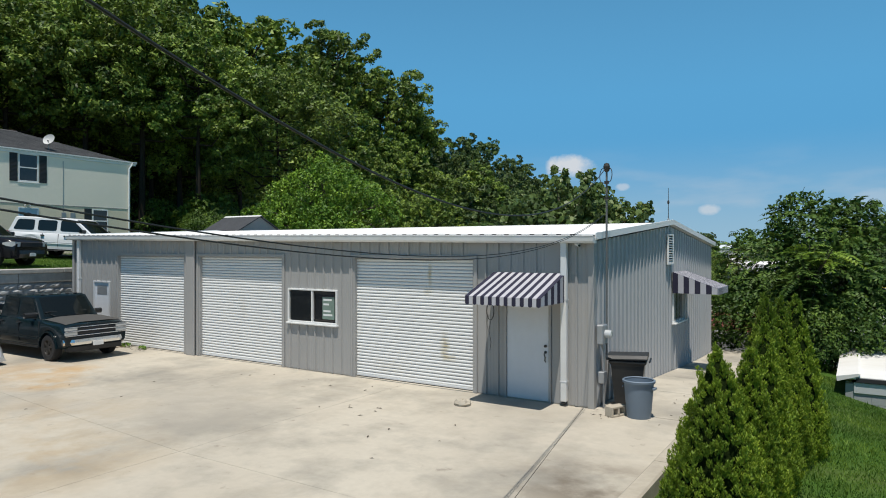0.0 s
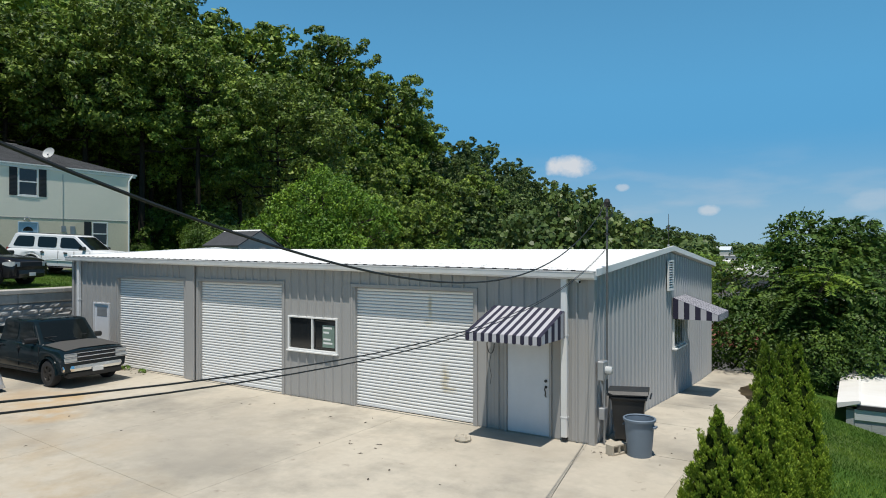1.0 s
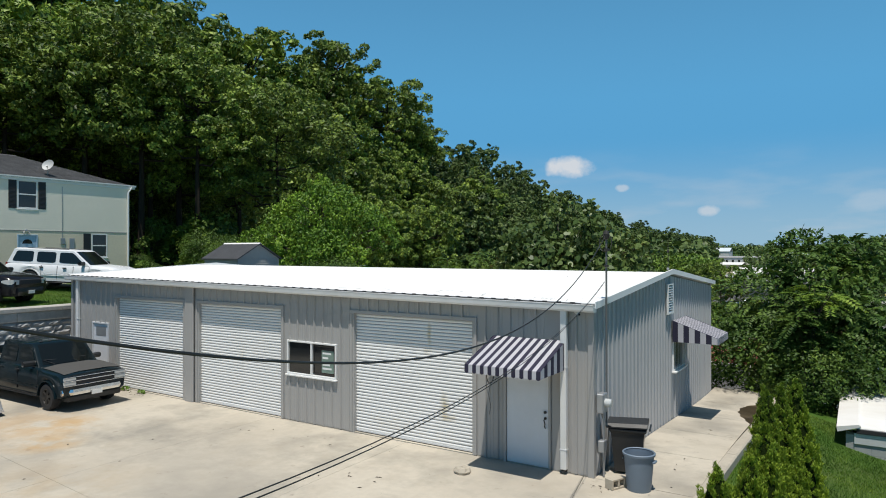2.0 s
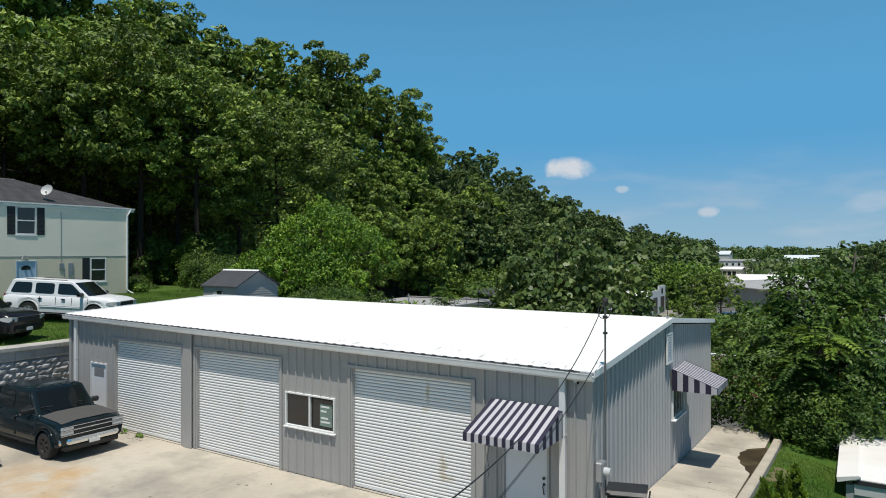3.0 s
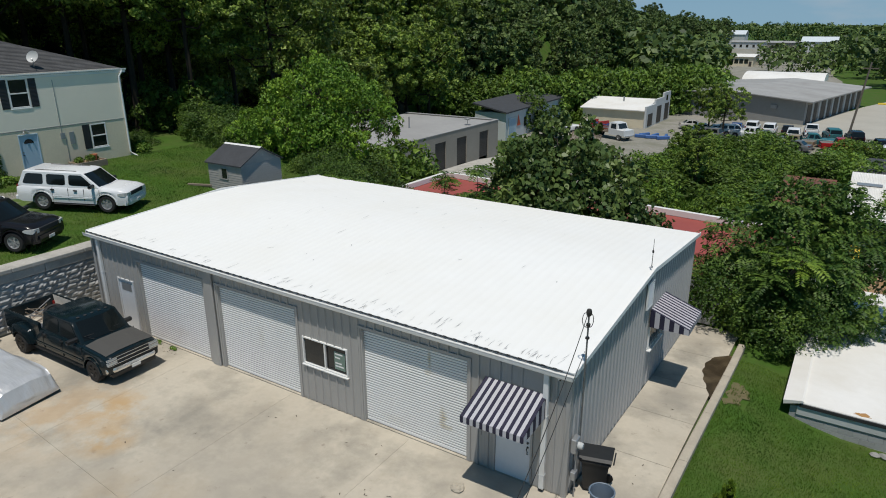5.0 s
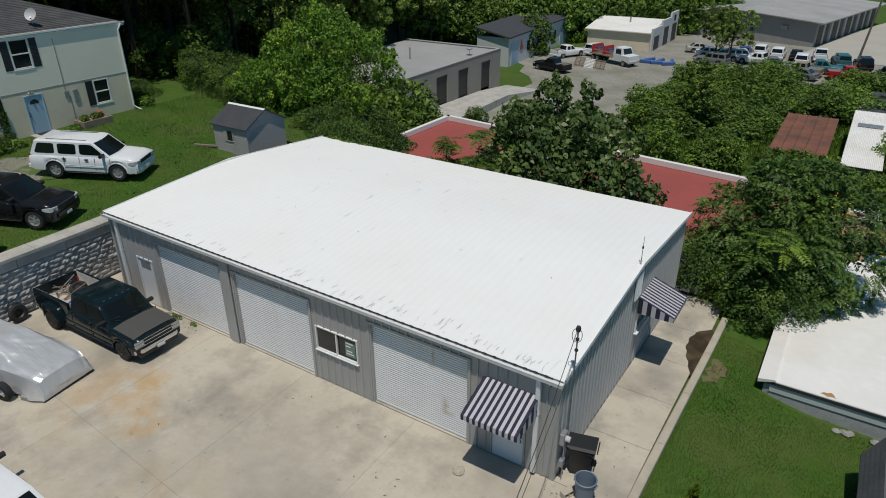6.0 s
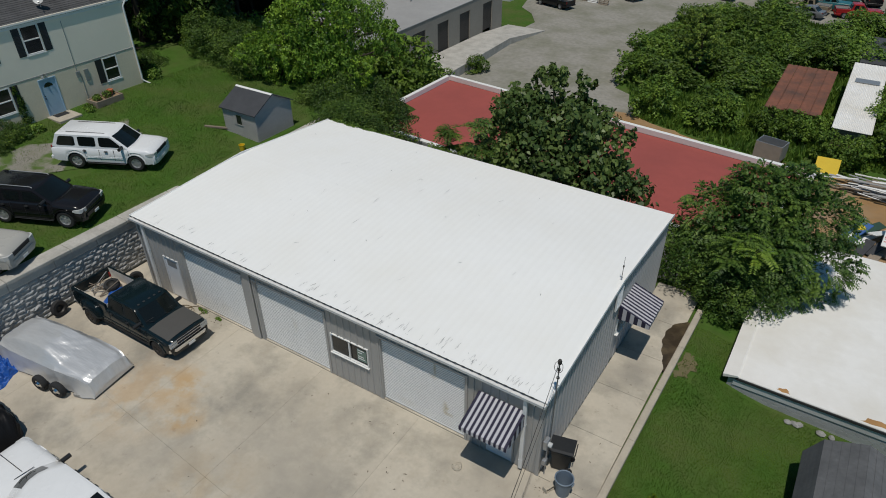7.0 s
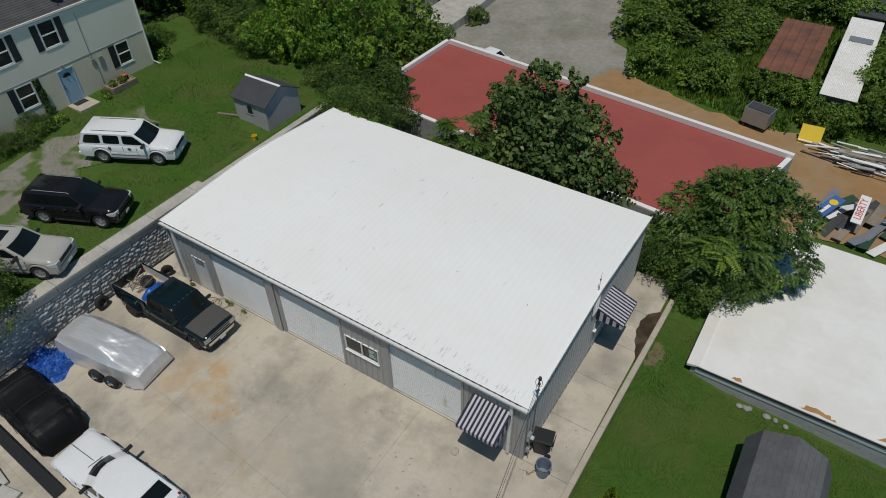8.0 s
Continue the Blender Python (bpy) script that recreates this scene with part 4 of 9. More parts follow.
for k in range(64):
    c = -OVS + 0.06 + k * 0.305
    cl.box(c - 0.05, -OV - 0.03, EAVE + 0.035 - SL * OV, c + 0.05, -OV - 0.002, EAVE + 0.064 - SL * OV)
for k in range(64):
    c = -OVS + 0.06 + k * 0.305
    cl.box(c - 0.05, BD + OVB + 0.002, EAVE + 0.035 - SL * OVB, c + 0.05, BD + OVB + 0.03, EAVE + 0.064 - SL * OVB)
cl.box(-OVS + 0.2, -OV - 0.016, EAVE + 0.026 - SL * OV, BW + OVS - 0.3, -OV - 0.002, EAVE + 0.046 - SL * OV)
tagged(part("rib_closure", cl, M["dark"], bld), kind="stuff")
# gable trim along both sloping edges
for x in (-OVS - 0.03, BW + OVS):
    for y0, y1 in ((-OV - 0.02, RY - BY0), (BD + OVB + 0.02, RY - BY0)):
        z0, z1 = EAVE + 0.06 - SL * OV, RIDGE + 0.06
        part("gable_trim", Form().loft([[(x, y, z - 0.11), (x + 0.032, y, z - 0.11), (x + 0.032, y, z + 0.03), (x, y, z + 0.03)] for y, z in ((y0, z0), (y1, z1))]), M["white_steel"], bld)
part("eave_trim", Form().box(0.0, -0.049, EAVE - 0.12, BW, -0.046, EAVE), M["steel"], bld)
# gutter along the front: a shallow white trough
gz = EAVE + 0.025 - SL * OV
g = Form()
prof = [(-0.05, gz + 0.0), (-0.05, gz - 0.15), (-0.215, gz - 0.15), (-0.255, gz - 0.11), (-0.266, gz - 0.02), (-0.275, gz + 0.0), (-0.27, gz + 0.008), (-0.255, gz + 0.0), (-0.235, gz - 0.03), (-0.19, gz - 0.045), (-0.06, gz - 0.045)]
g.loft([[(u, y, z) for y, z in prof] for u in (-OVS, BW + OVS)])
part("gutter", g, M["gutter"], bld)
for x in (-5.18, -23.62):
    d = Form().box(bx(x) - 0.068, -0.16, 0.1, bx(x) + 0.068, -0.055, EAVE - 0.12, 0.012)
    part("outlet", Form().box(bx(x) - 0.05, -0.15, 0.04, bx(x) + 0.05, -0.06, 0.1, 0.01), M["dark"], bld)
    part("downspout", d, M["gutter"], bld)
    for z in (0.5, 2.2):
        part("downspout_strap", Form().box(bx(x) - 0.075, -0.165, z, bx(x) + 0.075, -0.04, z + 0.03, 0.003), M["trim"], bld)

# the front eave and all that meets it climbs towards the far end
for ob in list(bld.children):
    if ob.type == "MESH" and ob.data.users == 1 and ob.matrix_basis == Matrix.Identity(4):
        for v in ob.data.vertices:
            if v.co.z > EAVE - 0.21:
                v.co.z += eave_rise(v.co.x, v.co.y)

# roller doors of curved slats
SP = 0.08
for a, b in DOORS:
    n = int(HEAD / SP)
    w = b - a - 0.1
    prof = [(0.014, 0.0), (-0.002, 0.0), (-0.01, 0.006), (-0.014, 0.019), (-0.015, 0.034), (-0.012, 0.048), (-0.006, 0.059), (0.0, 0.066), (0.003, 0.08), (0.014, 0.08)]
    me = Form().loft([[(u, y, z) for y, z in prof] for u in (0, w)]).mesh("slat")
    me.materials.append(M["slat"])
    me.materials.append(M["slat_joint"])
    # each slat's upper slope and groove carry the painted groove shade
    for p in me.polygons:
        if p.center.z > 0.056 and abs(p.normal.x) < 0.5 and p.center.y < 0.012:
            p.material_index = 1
    rd = part("roller_door", Form().box(0, 0.03, 0.012, w, 0.05, HEAD), M["dark"], bld, "closed white roller shutter of horizontal steel slats")
    rd.matrix_basis = pose(bx(a) + 0.05, 0.1, 0)
    for i in range(n):
        shared("slat", me, rd, pose(0, 0.0004 * ((i * 7) % 5), 0.075 + i * SP))
    part("bottom_bar", Form().box(0.0, -0.02, 0.03, w, 0.02, 0.078, 0.006), M["trim"], rd)
    part("rubber_seal", Form().box(0.0, -0.014, 0.002, w, 0.014, 0.029), M["rubber"], rd)
# personnel doors
def leaf_door(x0, x1, h, knob_right, half_glass):
    w = x1 - x0
    d = part("personnel_door", Form().box(0.005, 0.0, 0.02, w - 0.005, 0.045, h, 0.004), M["door_white"], bld, "closed white steel door")
    d.matrix_basis = pose(bx(x0), 0.0, 0)
    part("frame", Form().box(-0.055, -0.04, 0.0, 0.0, 0.1, h + 0.055, 0.006).box(w, -0.04, 0.0, w + 0.055, 0.1, h + 0.055, 0.006).box(-0.0, -0.04, h, w, 0.1, h + 0.055, 0.006), M["steel"] if not half_glass else M["trim"], d)
    k = w - 0.08
    if half_glass:
        part("pane", Form().box(0.14, -0.006, h - 0.42, w - 0.14, 0.002, h - 0.1, 0.002), M["galv"], d)
    else:
        part("lock", Form().tube((k, -0.03, 1.2), (k, 0.0, 1.2), 0.03, n=14), M["iron"], d)
        part("handle", Form().pipe([(k, -0.005, 1.08), (k - 0.01, -0.06, 1.04), (k + 0.015, -0.06, 0.96), (k, -0.05, 0.9), (k, -0.005, 0.86)], 0.013).tube((k, -0.012, 1.07), (k, 0.0, 1.07), 0.03, n=12), M["iron"], d)
        for z in (0.25, 1.0, 1.8):
            part("hinge", Form().box(-0.006, -0.014, z, 0.012, 0.004, z + 0.1, 0.002), M["galv"], d)
    return d


leaf_door(SDOOR[0], SDOOR[1], SDOOR[2], True, True)
leaf_door(PDOOR[0], PDOOR[1], PDOOR[2], True, False)
# sliding window
w0, w1, z0, z1 = bx(WIN[0]), bx(WIN[1]), WIN[2], WIN[3]
W, Hh = w1 - w0, z1 - z0
win = part("window", Form().box(0, -0.05, 0, 0.045, 0.06, Hh, 0.006).box(W - 0.045, -0.05, 0, W, 0.06, Hh, 0.006).box(0.045, -0.05, Hh - 0.045, W - 0.045, 0.06, Hh, 0.006).box(0.045, -0.05, 0, W - 0.045, 0.06, 0.045, 0.006).box(W / 2 - 0.025, -0.04, 0.045, W / 2 + 0.025, 0.05, Hh - 0.045, 0.005), M["white_paint"], bld, "white-framed sliding window with two dark panes")
win.matrix_basis = pose(w0, 0, z0)
part("sill", Form().box(-0.03, -0.09, -0.045, W + 0.03, 0.0, -0.002, 0.008), M["white_paint"], win)
for a, b, y in ((0.06, W / 2 - 0.03, 0.0), (W / 2 + 0.03, W - 0.06, 0.02)):
    part("pane", Form().box(a, y, 0.06, b, y + 0.008, Hh - 0.06), M["glass"], win)
part("inner_frame", Form().box(W / 2 + 0.05, 0.005, 0.08, W - 0.08, 0.016, 0.11).box(W / 2 + 0.05, 0.005, 0.08, W / 2 + 0.08, 0.016, Hh - 0.08).box(W - 0.11, 0.005, 0.08, W - 0.08, 0.016, Hh - 0.08).box(W / 2 + 0.05, 0.005, Hh - 0.11, W - 0.08, 0.016, Hh - 0.08), M["iron"], win)
part("notice", Form().box(W / 2 + 0.34, 0.012, 0.13, W - 0.13, 0.0185, 0.72), M["notice"], win, "pale green notice sheet behind the pane")
for k, (z_, w_) in enumerate(((0.62, 0.3), (0.5, 0.2), (0.32, 0.26), (0.22, 0.32))):
    part("print_bar", Form().box(W / 2 + 0.37, 0.0115, z_, W / 2 + 0.37 + w_, 0.0117, z_ + 0.05), M["white_paint"], win)
# barred side window
ww, wz = SD[1] - SD[0], SWZ[1] - SWZ[0]
sd = part("side_window", Form().box(-0.06, 0.0, 0, 0.05, 0.06, wz, 0.005).box(-0.06, ww - 0.06, 0, 0.05, ww, wz, 0.005).box(-0.06, 0.06, wz - 0.06, 0.05, ww - 0.06, wz, 0.005).box(-0.06, 0.06, 0, 0.05, ww - 0.06, 0.05, 0.005), M["white_paint"], bld, "white-framed side window behind steel bars")
sd.matrix_basis = pose(BW, SD[0] - BY0, SWZ[0])
part("pane", Form().box(-0.03, 0.06, 0.05, -0.02, ww - 0.06, wz - 0.06), M["glass"], sd)
part("sill", Form().box(0.0, -0.06, -0.05, 0.13, ww + 0.06, -0.004, 0.008), M["white_paint"], sd)
for i in range(7):
    part("bar", Form().tube((0.07, 0.12 + i * (ww - 0.24) / 6, -0.003), (0.07, 0.12 + i * (ww - 0.24) / 6, wz), 0.008, n=6), M["galv"], sd)
# scuffs in the roof coating and stains on the door and sheets
rm = random.Random(14)


def roof_z(x, y):
    return RIDGE + 0.06 - SL * abs(BY0 + y - RY) + eave_rise(x, y)


def scuff(x, y, l, a, w, nm="roof_scuff"):
    c, s_ = math.cos(a), math.sin(a)
    n_ = 4
    up_, dn = [], []
    for i in range(n_ + 1):
        t = i / n_ - 0.5
        q = w * (1 - 4 * t * t) * rm.uniform(0.3, 1.0)
        px, py = x + l * t * c + rm.uniform(-0.01, 0.01), y + l * t * s_ + rm.uniform(-0.01, 0.01)
        up_.append((px - s_ * q, py + c * q, roof_z(px, py + c * q) + 0.0115))
        dn.append((px + s_ * q, py - c * q, roof_z(px, py - c * q) + 0.0115))
    return up_ + dn[::-1]


sc = Form()
for i in range(145):
    if i < 110:
        x, y = (rm.uniform(0.5, BW - 0.3) if i % 2 else BW - 0.3 - abs(rm.gauss(0, 5.0))), 0.05 + abs(rm.gauss(0, 0.3))
        l, a, w = rm.uniform(0.06, 0.45), rm.gauss(1.45, 0.16), rm.uniform(0.004, 0.016)
    elif i < 124:
        x, y = rm.gauss(BW * 0.5, 3.5), rm.uniform(0.8, 9.5)
        l, a, w = rm.uniform(0.1, 0.7), rm.gauss(1.35, 0.2), rm.uniform(0.005, 0.014)
    else:
        x, y = rm.uniform(0.5, BW - 0.5), rm.uniform(0.5, BD - 0.5)
        l, a, w = rm.uniform(0.04, 0.16), rm.uniform(0, 3), rm.uniform(0.01, 0.03)
    x, y = min(BW - 0.1, max(0.1, x)), min(BD - 0.1, max(0.02, y))
    p = scuff(x, y, l, a, w)
    sc.add(p, [tuple(range(len(p)))])
tagged(part("roof_scuff", sc, M["roof_mark"], bld), kind="stuff")

# ---- things on the workshop's walls and roof ----
def awning(m, w, drop, out, val, label):
    """A striped canvas awning: w along the wall, out from it, drop in height, val the valance."""
    a = thing("awning", m, label, "awning", group="awnings")
    n = 19
    top = lambda u, t: (u, -out * t, drop * (1 - t))
    for i in range(n):
        u0, u1 = w * i / n, w * (i + 1) / n
        mat = M["canvas_n"] if i % 2 == 0 else M["canvas_w"]
        f = Form()
        f.add([top(u0, 0), top(u1, 0), top(u1, 1), top(u0, 1)] + [(x, y, z - 0.012) for x, y, z in (top(u0, 0), top(u1, 0), top(u1, 1), top(u0, 1))], [(0, 1, 2, 3), (7, 6, 5, 4), (0, 4, 5, 1), (2, 6, 7, 3)])
        um = (u0 + u1) / 2
        f.add([(u0, -out - 0.004, 0.0), (u1, -out - 0.004, 0.0), (u1, -out - 0.004, -val + 0.02), (um, -out - 0.004, -val), (u0, -out - 0.004, -val + 0.02)], [(0, 1, 2, 3, 4)])
        f.add([(u0, -out + 0.006, 0.0), (u1, -out + 0.006, 0.0), (u1, -out + 0.006, -val + 0.02), (um, -out + 0.006, -val), (u0, -out + 0.006, -val + 0.02)], [(0, 1, 2, 3, 4)])
        part("stripe", f, mat, a)
    k = 8
    for x, s in ((0.0, -1), (w, 1)):
        for i in range(k):
            t0, t1 = i / k, (i + 1) / k
            mat = M["canvas_n"] if i % 2 == 0 else M["canvas_w"]
            f = Form()
            for e in (0.002, 0.012):
                f.add([(x + s * e, -out * t0, drop * (1 - t0)), (x + s * e, -out * t1, drop * (1 - t1)), (x + s * e, -out * t1, -val + 0.03), (x + s * e, -out * t0, -val + 0.03)], [(0, 1, 2, 3)])
            part("side_panel", f, mat, a)
    fr = Form()
    for x in (0.02, w - 0.02):
        fr.tube((x, 0, drop - 0.03), (x, -out + 0.01, -0.025), 0.012).tube((x, 0, -0.02), (x, -out + 0.01, -0.025), 0.012)
    fr.tube((0.02, -out + 0.015, -0.025), (w - 0.02, -out + 0.015, -0.025), 0.012)
    part("frame", fr, M["galv"], a)
    return a


awning(pose(-6.85, 12.92, 2.31), 1.68, 0.45, 1.27, 0.18, "navy and white striped canvas awning over the white door")
awning(pose(-4.562, 19.62, 2.16, 0, 0, 90), 1.75, 0.44, 1.22, 0.2, "navy and white striped canvas awning over the side door")

vent = thing("wall_vent", pose(-4.56, 19.2, 2.83), "white louvred gable vent with many blades", "vent")
part("frame", Form().box(0, -0.3, 0, 0.06, -0.26, 0.86, 0.004).box(0, 0.26, 0, 0.06, 0.3, 0.86, 0.004).box(0, -0.26, 0, 0.06, 0.26, 0.04, 0.004).box(0, -0.26, 0.82, 0.06, 0.26, 0.86, 0.004), M["white_paint"], vent)
part("backing", Form().box(0.0, -0.26, 0.04, 0.01, 0.26, 0.82), M["dark"], vent)
blade = Form().loft([[(0.012, y, 0.03), (0.055, y, 0.0), (0.058, y, 0.006), (0.015, y, 0.036)] for y in (-0.26, 0.26)]).mesh("blade")
blade.materials.append(M["white_paint"])
for i in range(11):
    shared("blade", blade, vent, pose(0, 0, 0.05 + i * 0.07))

mast = thing("service_mast", pose(-4.42, 13.3, 0.0), "grey steel service mast with weatherhead, conduit and meter", "mast")
part("pipe", Form().tube((0, 0, 1.0), (0, 0, 4.9), 0.021, n=10), M["conduit"], mast)
part("weatherhead", Form().lathe([(0.0, 5.06), (0.05, 5.04), (0.068, 4.98), (0.06, 4.9), (0.03, 4.87)], n=14), M["iron"], mast)
part("collar", Form().lathe([(0.04, 4.62), (0.05, 4.62), (0.05, 4.68), (0.04, 4.68)], n=12).lathe([(0.04, 4.3), (0.05, 4.3), (0.05, 4.34), (0.04, 4.34)], n=12), M["iron"], mast)
part("meter_box", Form().box(-0.11, -0.32, 1.32, 0.04, -0.04, 1.72, 0.02), M["galv"], mast)
part("meter", Form().lathe([(0.0, 0.17), (0.07, 0.165), (0.085, 0.14), (0.088, 0.04)], (0.0, -0.18, 1.53), "x", 18), M["lamp_glass"], mast)
part("conduit", Form().tube((0, -0.18, 0.75), (0, -0.18, 1.33), 0.022).tube((0, -0.18, 0.02), (0, -0.18, 0.5), 0.022).tube((0, -0.06, 1.05), (-0.05, -0.18, 1.3), 0.02), M["galv"], mast)
part("switch_box", Form().box(-0.09, -0.28, 0.52, 0.04, -0.08, 0.76, 0.012), M["galv"], mast)
for s in (-1, 1):
    part("drip_loop", Form().pipe([(0, 0, 4.96)] + [(s * 0.13 * math.sin(t * math.pi / 8) ** 0.8 * (1 if t < 8 else 0), -0.1 * t / 8, 4.96 - 0.33 * t / 8 + 0.05 * math.sin(t * math.pi / 4)) for t in range(1, 9)], 0.009, 5), M["wire"], mast)

ant = thing("roof_antenna", pose(-4.62, 19.35, 4.1), "thin dark whip antenna at the roof peak", "antenna")
part("rod", Form().tube((0, 0, 0), (0, 0, 0.92), 0.013, 0.007, 6), M["iron"], ant)
part("cap", Form().lathe([(0.0, 0.46), (0.026, 0.47), (0.034, 0.51), (0.024, 0.56), (0.0, 0.57)], n=10), M["iron"], ant)
part("bracket", Form().box(-0.03, -0.03, -0.02, 0.03, 0.03, 0.04, 0.005), M["galv"], ant)

cctv = thing("security_camera", pose(-4.9, 12.93, 3.36), "small white bullet security camera under the eave", "camera")
part("arm", Form().tube((0, 0, 0.04), (0, -0.07, 0.02), 0.012).box(-0.03, -0.015, 0.0, 0.03, 0.0, 0.08, 0.004), M["white_paint"], cctv)
part("housing", Form().tube((-0.03, -0.05, 0.02), (0.08, -0.15, -0.02), 0.033, n=12), M["white_paint"], cctv)
part("lens", Form().tube((0.08, -0.15, -0.02), (0.086, -0.156, -0.022), 0.026, n=12), M["glass"], cctv)

hose = thing("coiled_wire", pose(-6.93, 12.9, 1.95), "coil of thin dark wire hung on the wall", "wire coil")
loop = [(0.09 * math.cos(t * 0.5) + 0.01 * math.sin(t * 1.7), -0.012 - 0.002 * (t % 5), 0.2 * math.sin(t * 0.5) - 0.06) for t in range(0, 50)]
part("coil", Form().pipe(loop, 0.005, 4), M["iron"], hose)
part("tail", Form().pipe([(0.02, -0.02, -0.25), (-0.03, -0.02, -0.5), (0.02, -0.02, -0.75), (-0.01, -0.02, -0.95)], 0.005, 4), M["iron"], hose)


def cable(name, a, b, sag, label, r=0.012, n=28):
    """A cable hung between two points."""
    a, b = Vector(a), Vector(b)
    pts = [a.lerp(b, i / n) - Vector((0, 0, sag * 4 * (i / n) * (1 - i / n))) for i in range(n + 1)]
    f = Form().pipe(pts, r, 6)
    ob = part(name, f, M["wire"])
    return tagged(ob, label, "cable")


MAST = (-4.43, 13.3, 4.62)
POLE = (-0.86, -10.4)
pole = thing("utility_pole", pose(POLE[0], POLE[1] - 0.2, -0.1), "round timber utility pole carrying cables", "pole")
part("shaft", Form().tube((0, 0, 0), (0, 0, 11.9), 0.16, 0.11, 12), M["pole_wood"], pole)
part("crossarm", Form().box(-1.1, 0.1, 11.2, 1.1, 0.2, 11.33, 0.01), M["pole_wood"], pole)
drop = cable("service_cable", (-4.43, 13.24, 4.93), (POLE[0], POLE[1], 11.13), 3.73, "thick black twisted service cable from a pole to the mast", 0.009, 60)
for dz in (0.0, 0.04):
    tagged(cable("phone_cable", (-4.44, 13.24, 3.98 + dz * 0.4), (POLE[0] + 0.0, POLE[1], 6.5 + dz * 1.6), 1.86, "thin black telephone cable from a pole to the mast", 0.0045, 50), group="phone cables")

# ---- the house on the upper lawn ----
HX, HY0, HY1, HZ = -38.6, 8.6, 24.2, 3.42
HMID, HEAVE = 5.77, 8.75
house = thing("house", pose(HX, HY0, HZ), "two-storey cream house with vinyl siding, black shutters and grey roof", "house")
HL, HD = HY1 - HY0, 9.0


def hy(y):
    return y - HY0


LOWW = ((21.8, 22.78), (15.1, 16.15))
UPW = ((17.72, 18.76), (14.75, 15.8), (11.6, 12.65))
LZ, UZ = (0.82, 2.24), (3.54, 5.1)
HDOOR = (17.72, 18.77)


def facade(z0, z1, holes, mat, name, lap):
    """The part of the facade between two heights, round its openings: pieces in the y-z plane that face +x."""
    holes = sorted(holes)
    cells, y = [], 0.0
    for a, b, h0, h1 in holes:
        cells += [(y, a, z0, z1), (a, b, z0, h0), (a, b, h1, z1)]
        y = b
    cells.append((y, HL, z0, z1))
    for a, b, c, d in cells:
        if d - c < 0.02 or b - a < 0.02:
            continue
        f = Form()
        if not lap:
            f.box(-0.2, a, c, 0.0, b, d)
        else:
            f.box(-0.2, a, c, -0.012, b, d)
            z = math.floor(c / lap) * lap
            while z < d:
                p, q = max(z, c), min(z + lap, d)
                if q - p > 0.01:
                    part("siding_board", Form().loft([[(-0.0118, y, p), (0.0, y, p), (-0.002, y, q), (-0.0118, y, q)] for y in (a, b)]), mat, house)
                z += lap
        part(name, f, mat, house)


ht = HMID - HZ
facade(-0.6, ht, [(hy(a), hy(b), LZ[0], LZ[1]) for a, b in LOWW] + [(hy(HDOOR[0]), hy(HDOOR[1]), -0.05, 2.12)], M["stucco"], "lower_wall", 0)
facade(ht, HEAVE - HZ, [(hy(a), hy(b), UZ[0], UZ[1]) for a, b in UPW], M["siding"], "upper_wall", 0.13)
part("side_wall", Form().box(-HD, HL - 0.2, -0.8, -0.21, HL, ht).box(-HD, 0, -0.8, -0.21, 0.2, ht), M["stucco"], house)
part("gable_wall", Form().box(-HD, 0, ht, -0.21, 0.2, HEAVE - HZ), M["siding"], house)
part("gable_wall", Form().box(-HD, HL - 0.2, ht, -0.21, HL, HEAVE - HZ), M["siding"], house)
part("back_wall", Form().box(-HD - 0.2, 0, -0.8, -HD, HL, HEAVE - HZ), M["siding"], house)
part("belt_trim", Form().box(0.0, 0.0, ht - 0.03, 0.016, HL, ht + 0.012, 0.004), M["mortar"], house)
ez = HEAVE - HZ
# a hipped roof in overlapping shingle courses
RA, RB, RC, RD, RH = 0.1, -HD - 0.5, -0.4, HL + 0.4, 1.75
half = (RA - RB) / 2
courses = 26
for k in range(courses):
    t0, t1 = k / courses, (k + 1) / courses
    ring = []
    for t, lift in ((t0, 0.03), (t1, 0.008)):
        d, z = half * t, ez - 0.1 + RH * t + lift
        ring.append([(RA - d, RC + d, z), (RA - d, RD - d, z), (RB + d, RD - d, z), (RB + d, RC + d, z)])
    low = [(x, y, z - 0.035) for x, y, z in ring[0]]
    part("shingle_course", Form().loft([low, ring[0], ring[1]], caps=False), M["shingle"], house)
part("roof", Form().loft([[(RA - 0.06, RC + 0.06, ez - 0.13), (RA - 0.06, RD - 0.06, ez - 0.13), (RB + 0.06, RD - 0.06, ez - 0.13), (RB + 0.06, RC + 0.06, ez - 0.13)], [(RA - half, RC + half, ez + RH - 0.15), (RA - half, RD - half, ez + RH - 0.15), (RB + half, RD - half, ez + RH - 0.15), (RB + half, RC + half, ez + RH - 0.15)]]), M["shingle"], house)
part("hip_cap", Form().loft([[(RA - half + a, y, ez - 0.1 + RH + b) for a, b in ((-0.14, -0.02), (0, 0.05), (0.14, -0.02))] for y in (RC + half, RD - half)]), M["shingle"], house)
part("fascia", Form().box(0.002, -0.35, ez - 0.26, 0.05, HL + 0.35, ez - 0.1, 0.004), M["white_paint"], house)
part("gutter", Form().loft([[(0.052 + x * 0.45, y, ez - 0.03 + z) for x, z in ((0, 0), (0, -0.11), (0.08, -0.11), (0.12, -0.04), (0.12, 0.01), (0.11, 0.01), (0.1, -0.04), (0.07, -0.1), (0.01, -0.1), (0.01, 0))] for y in (-0.35, HL + 0.4)]), M["white_paint"], house)
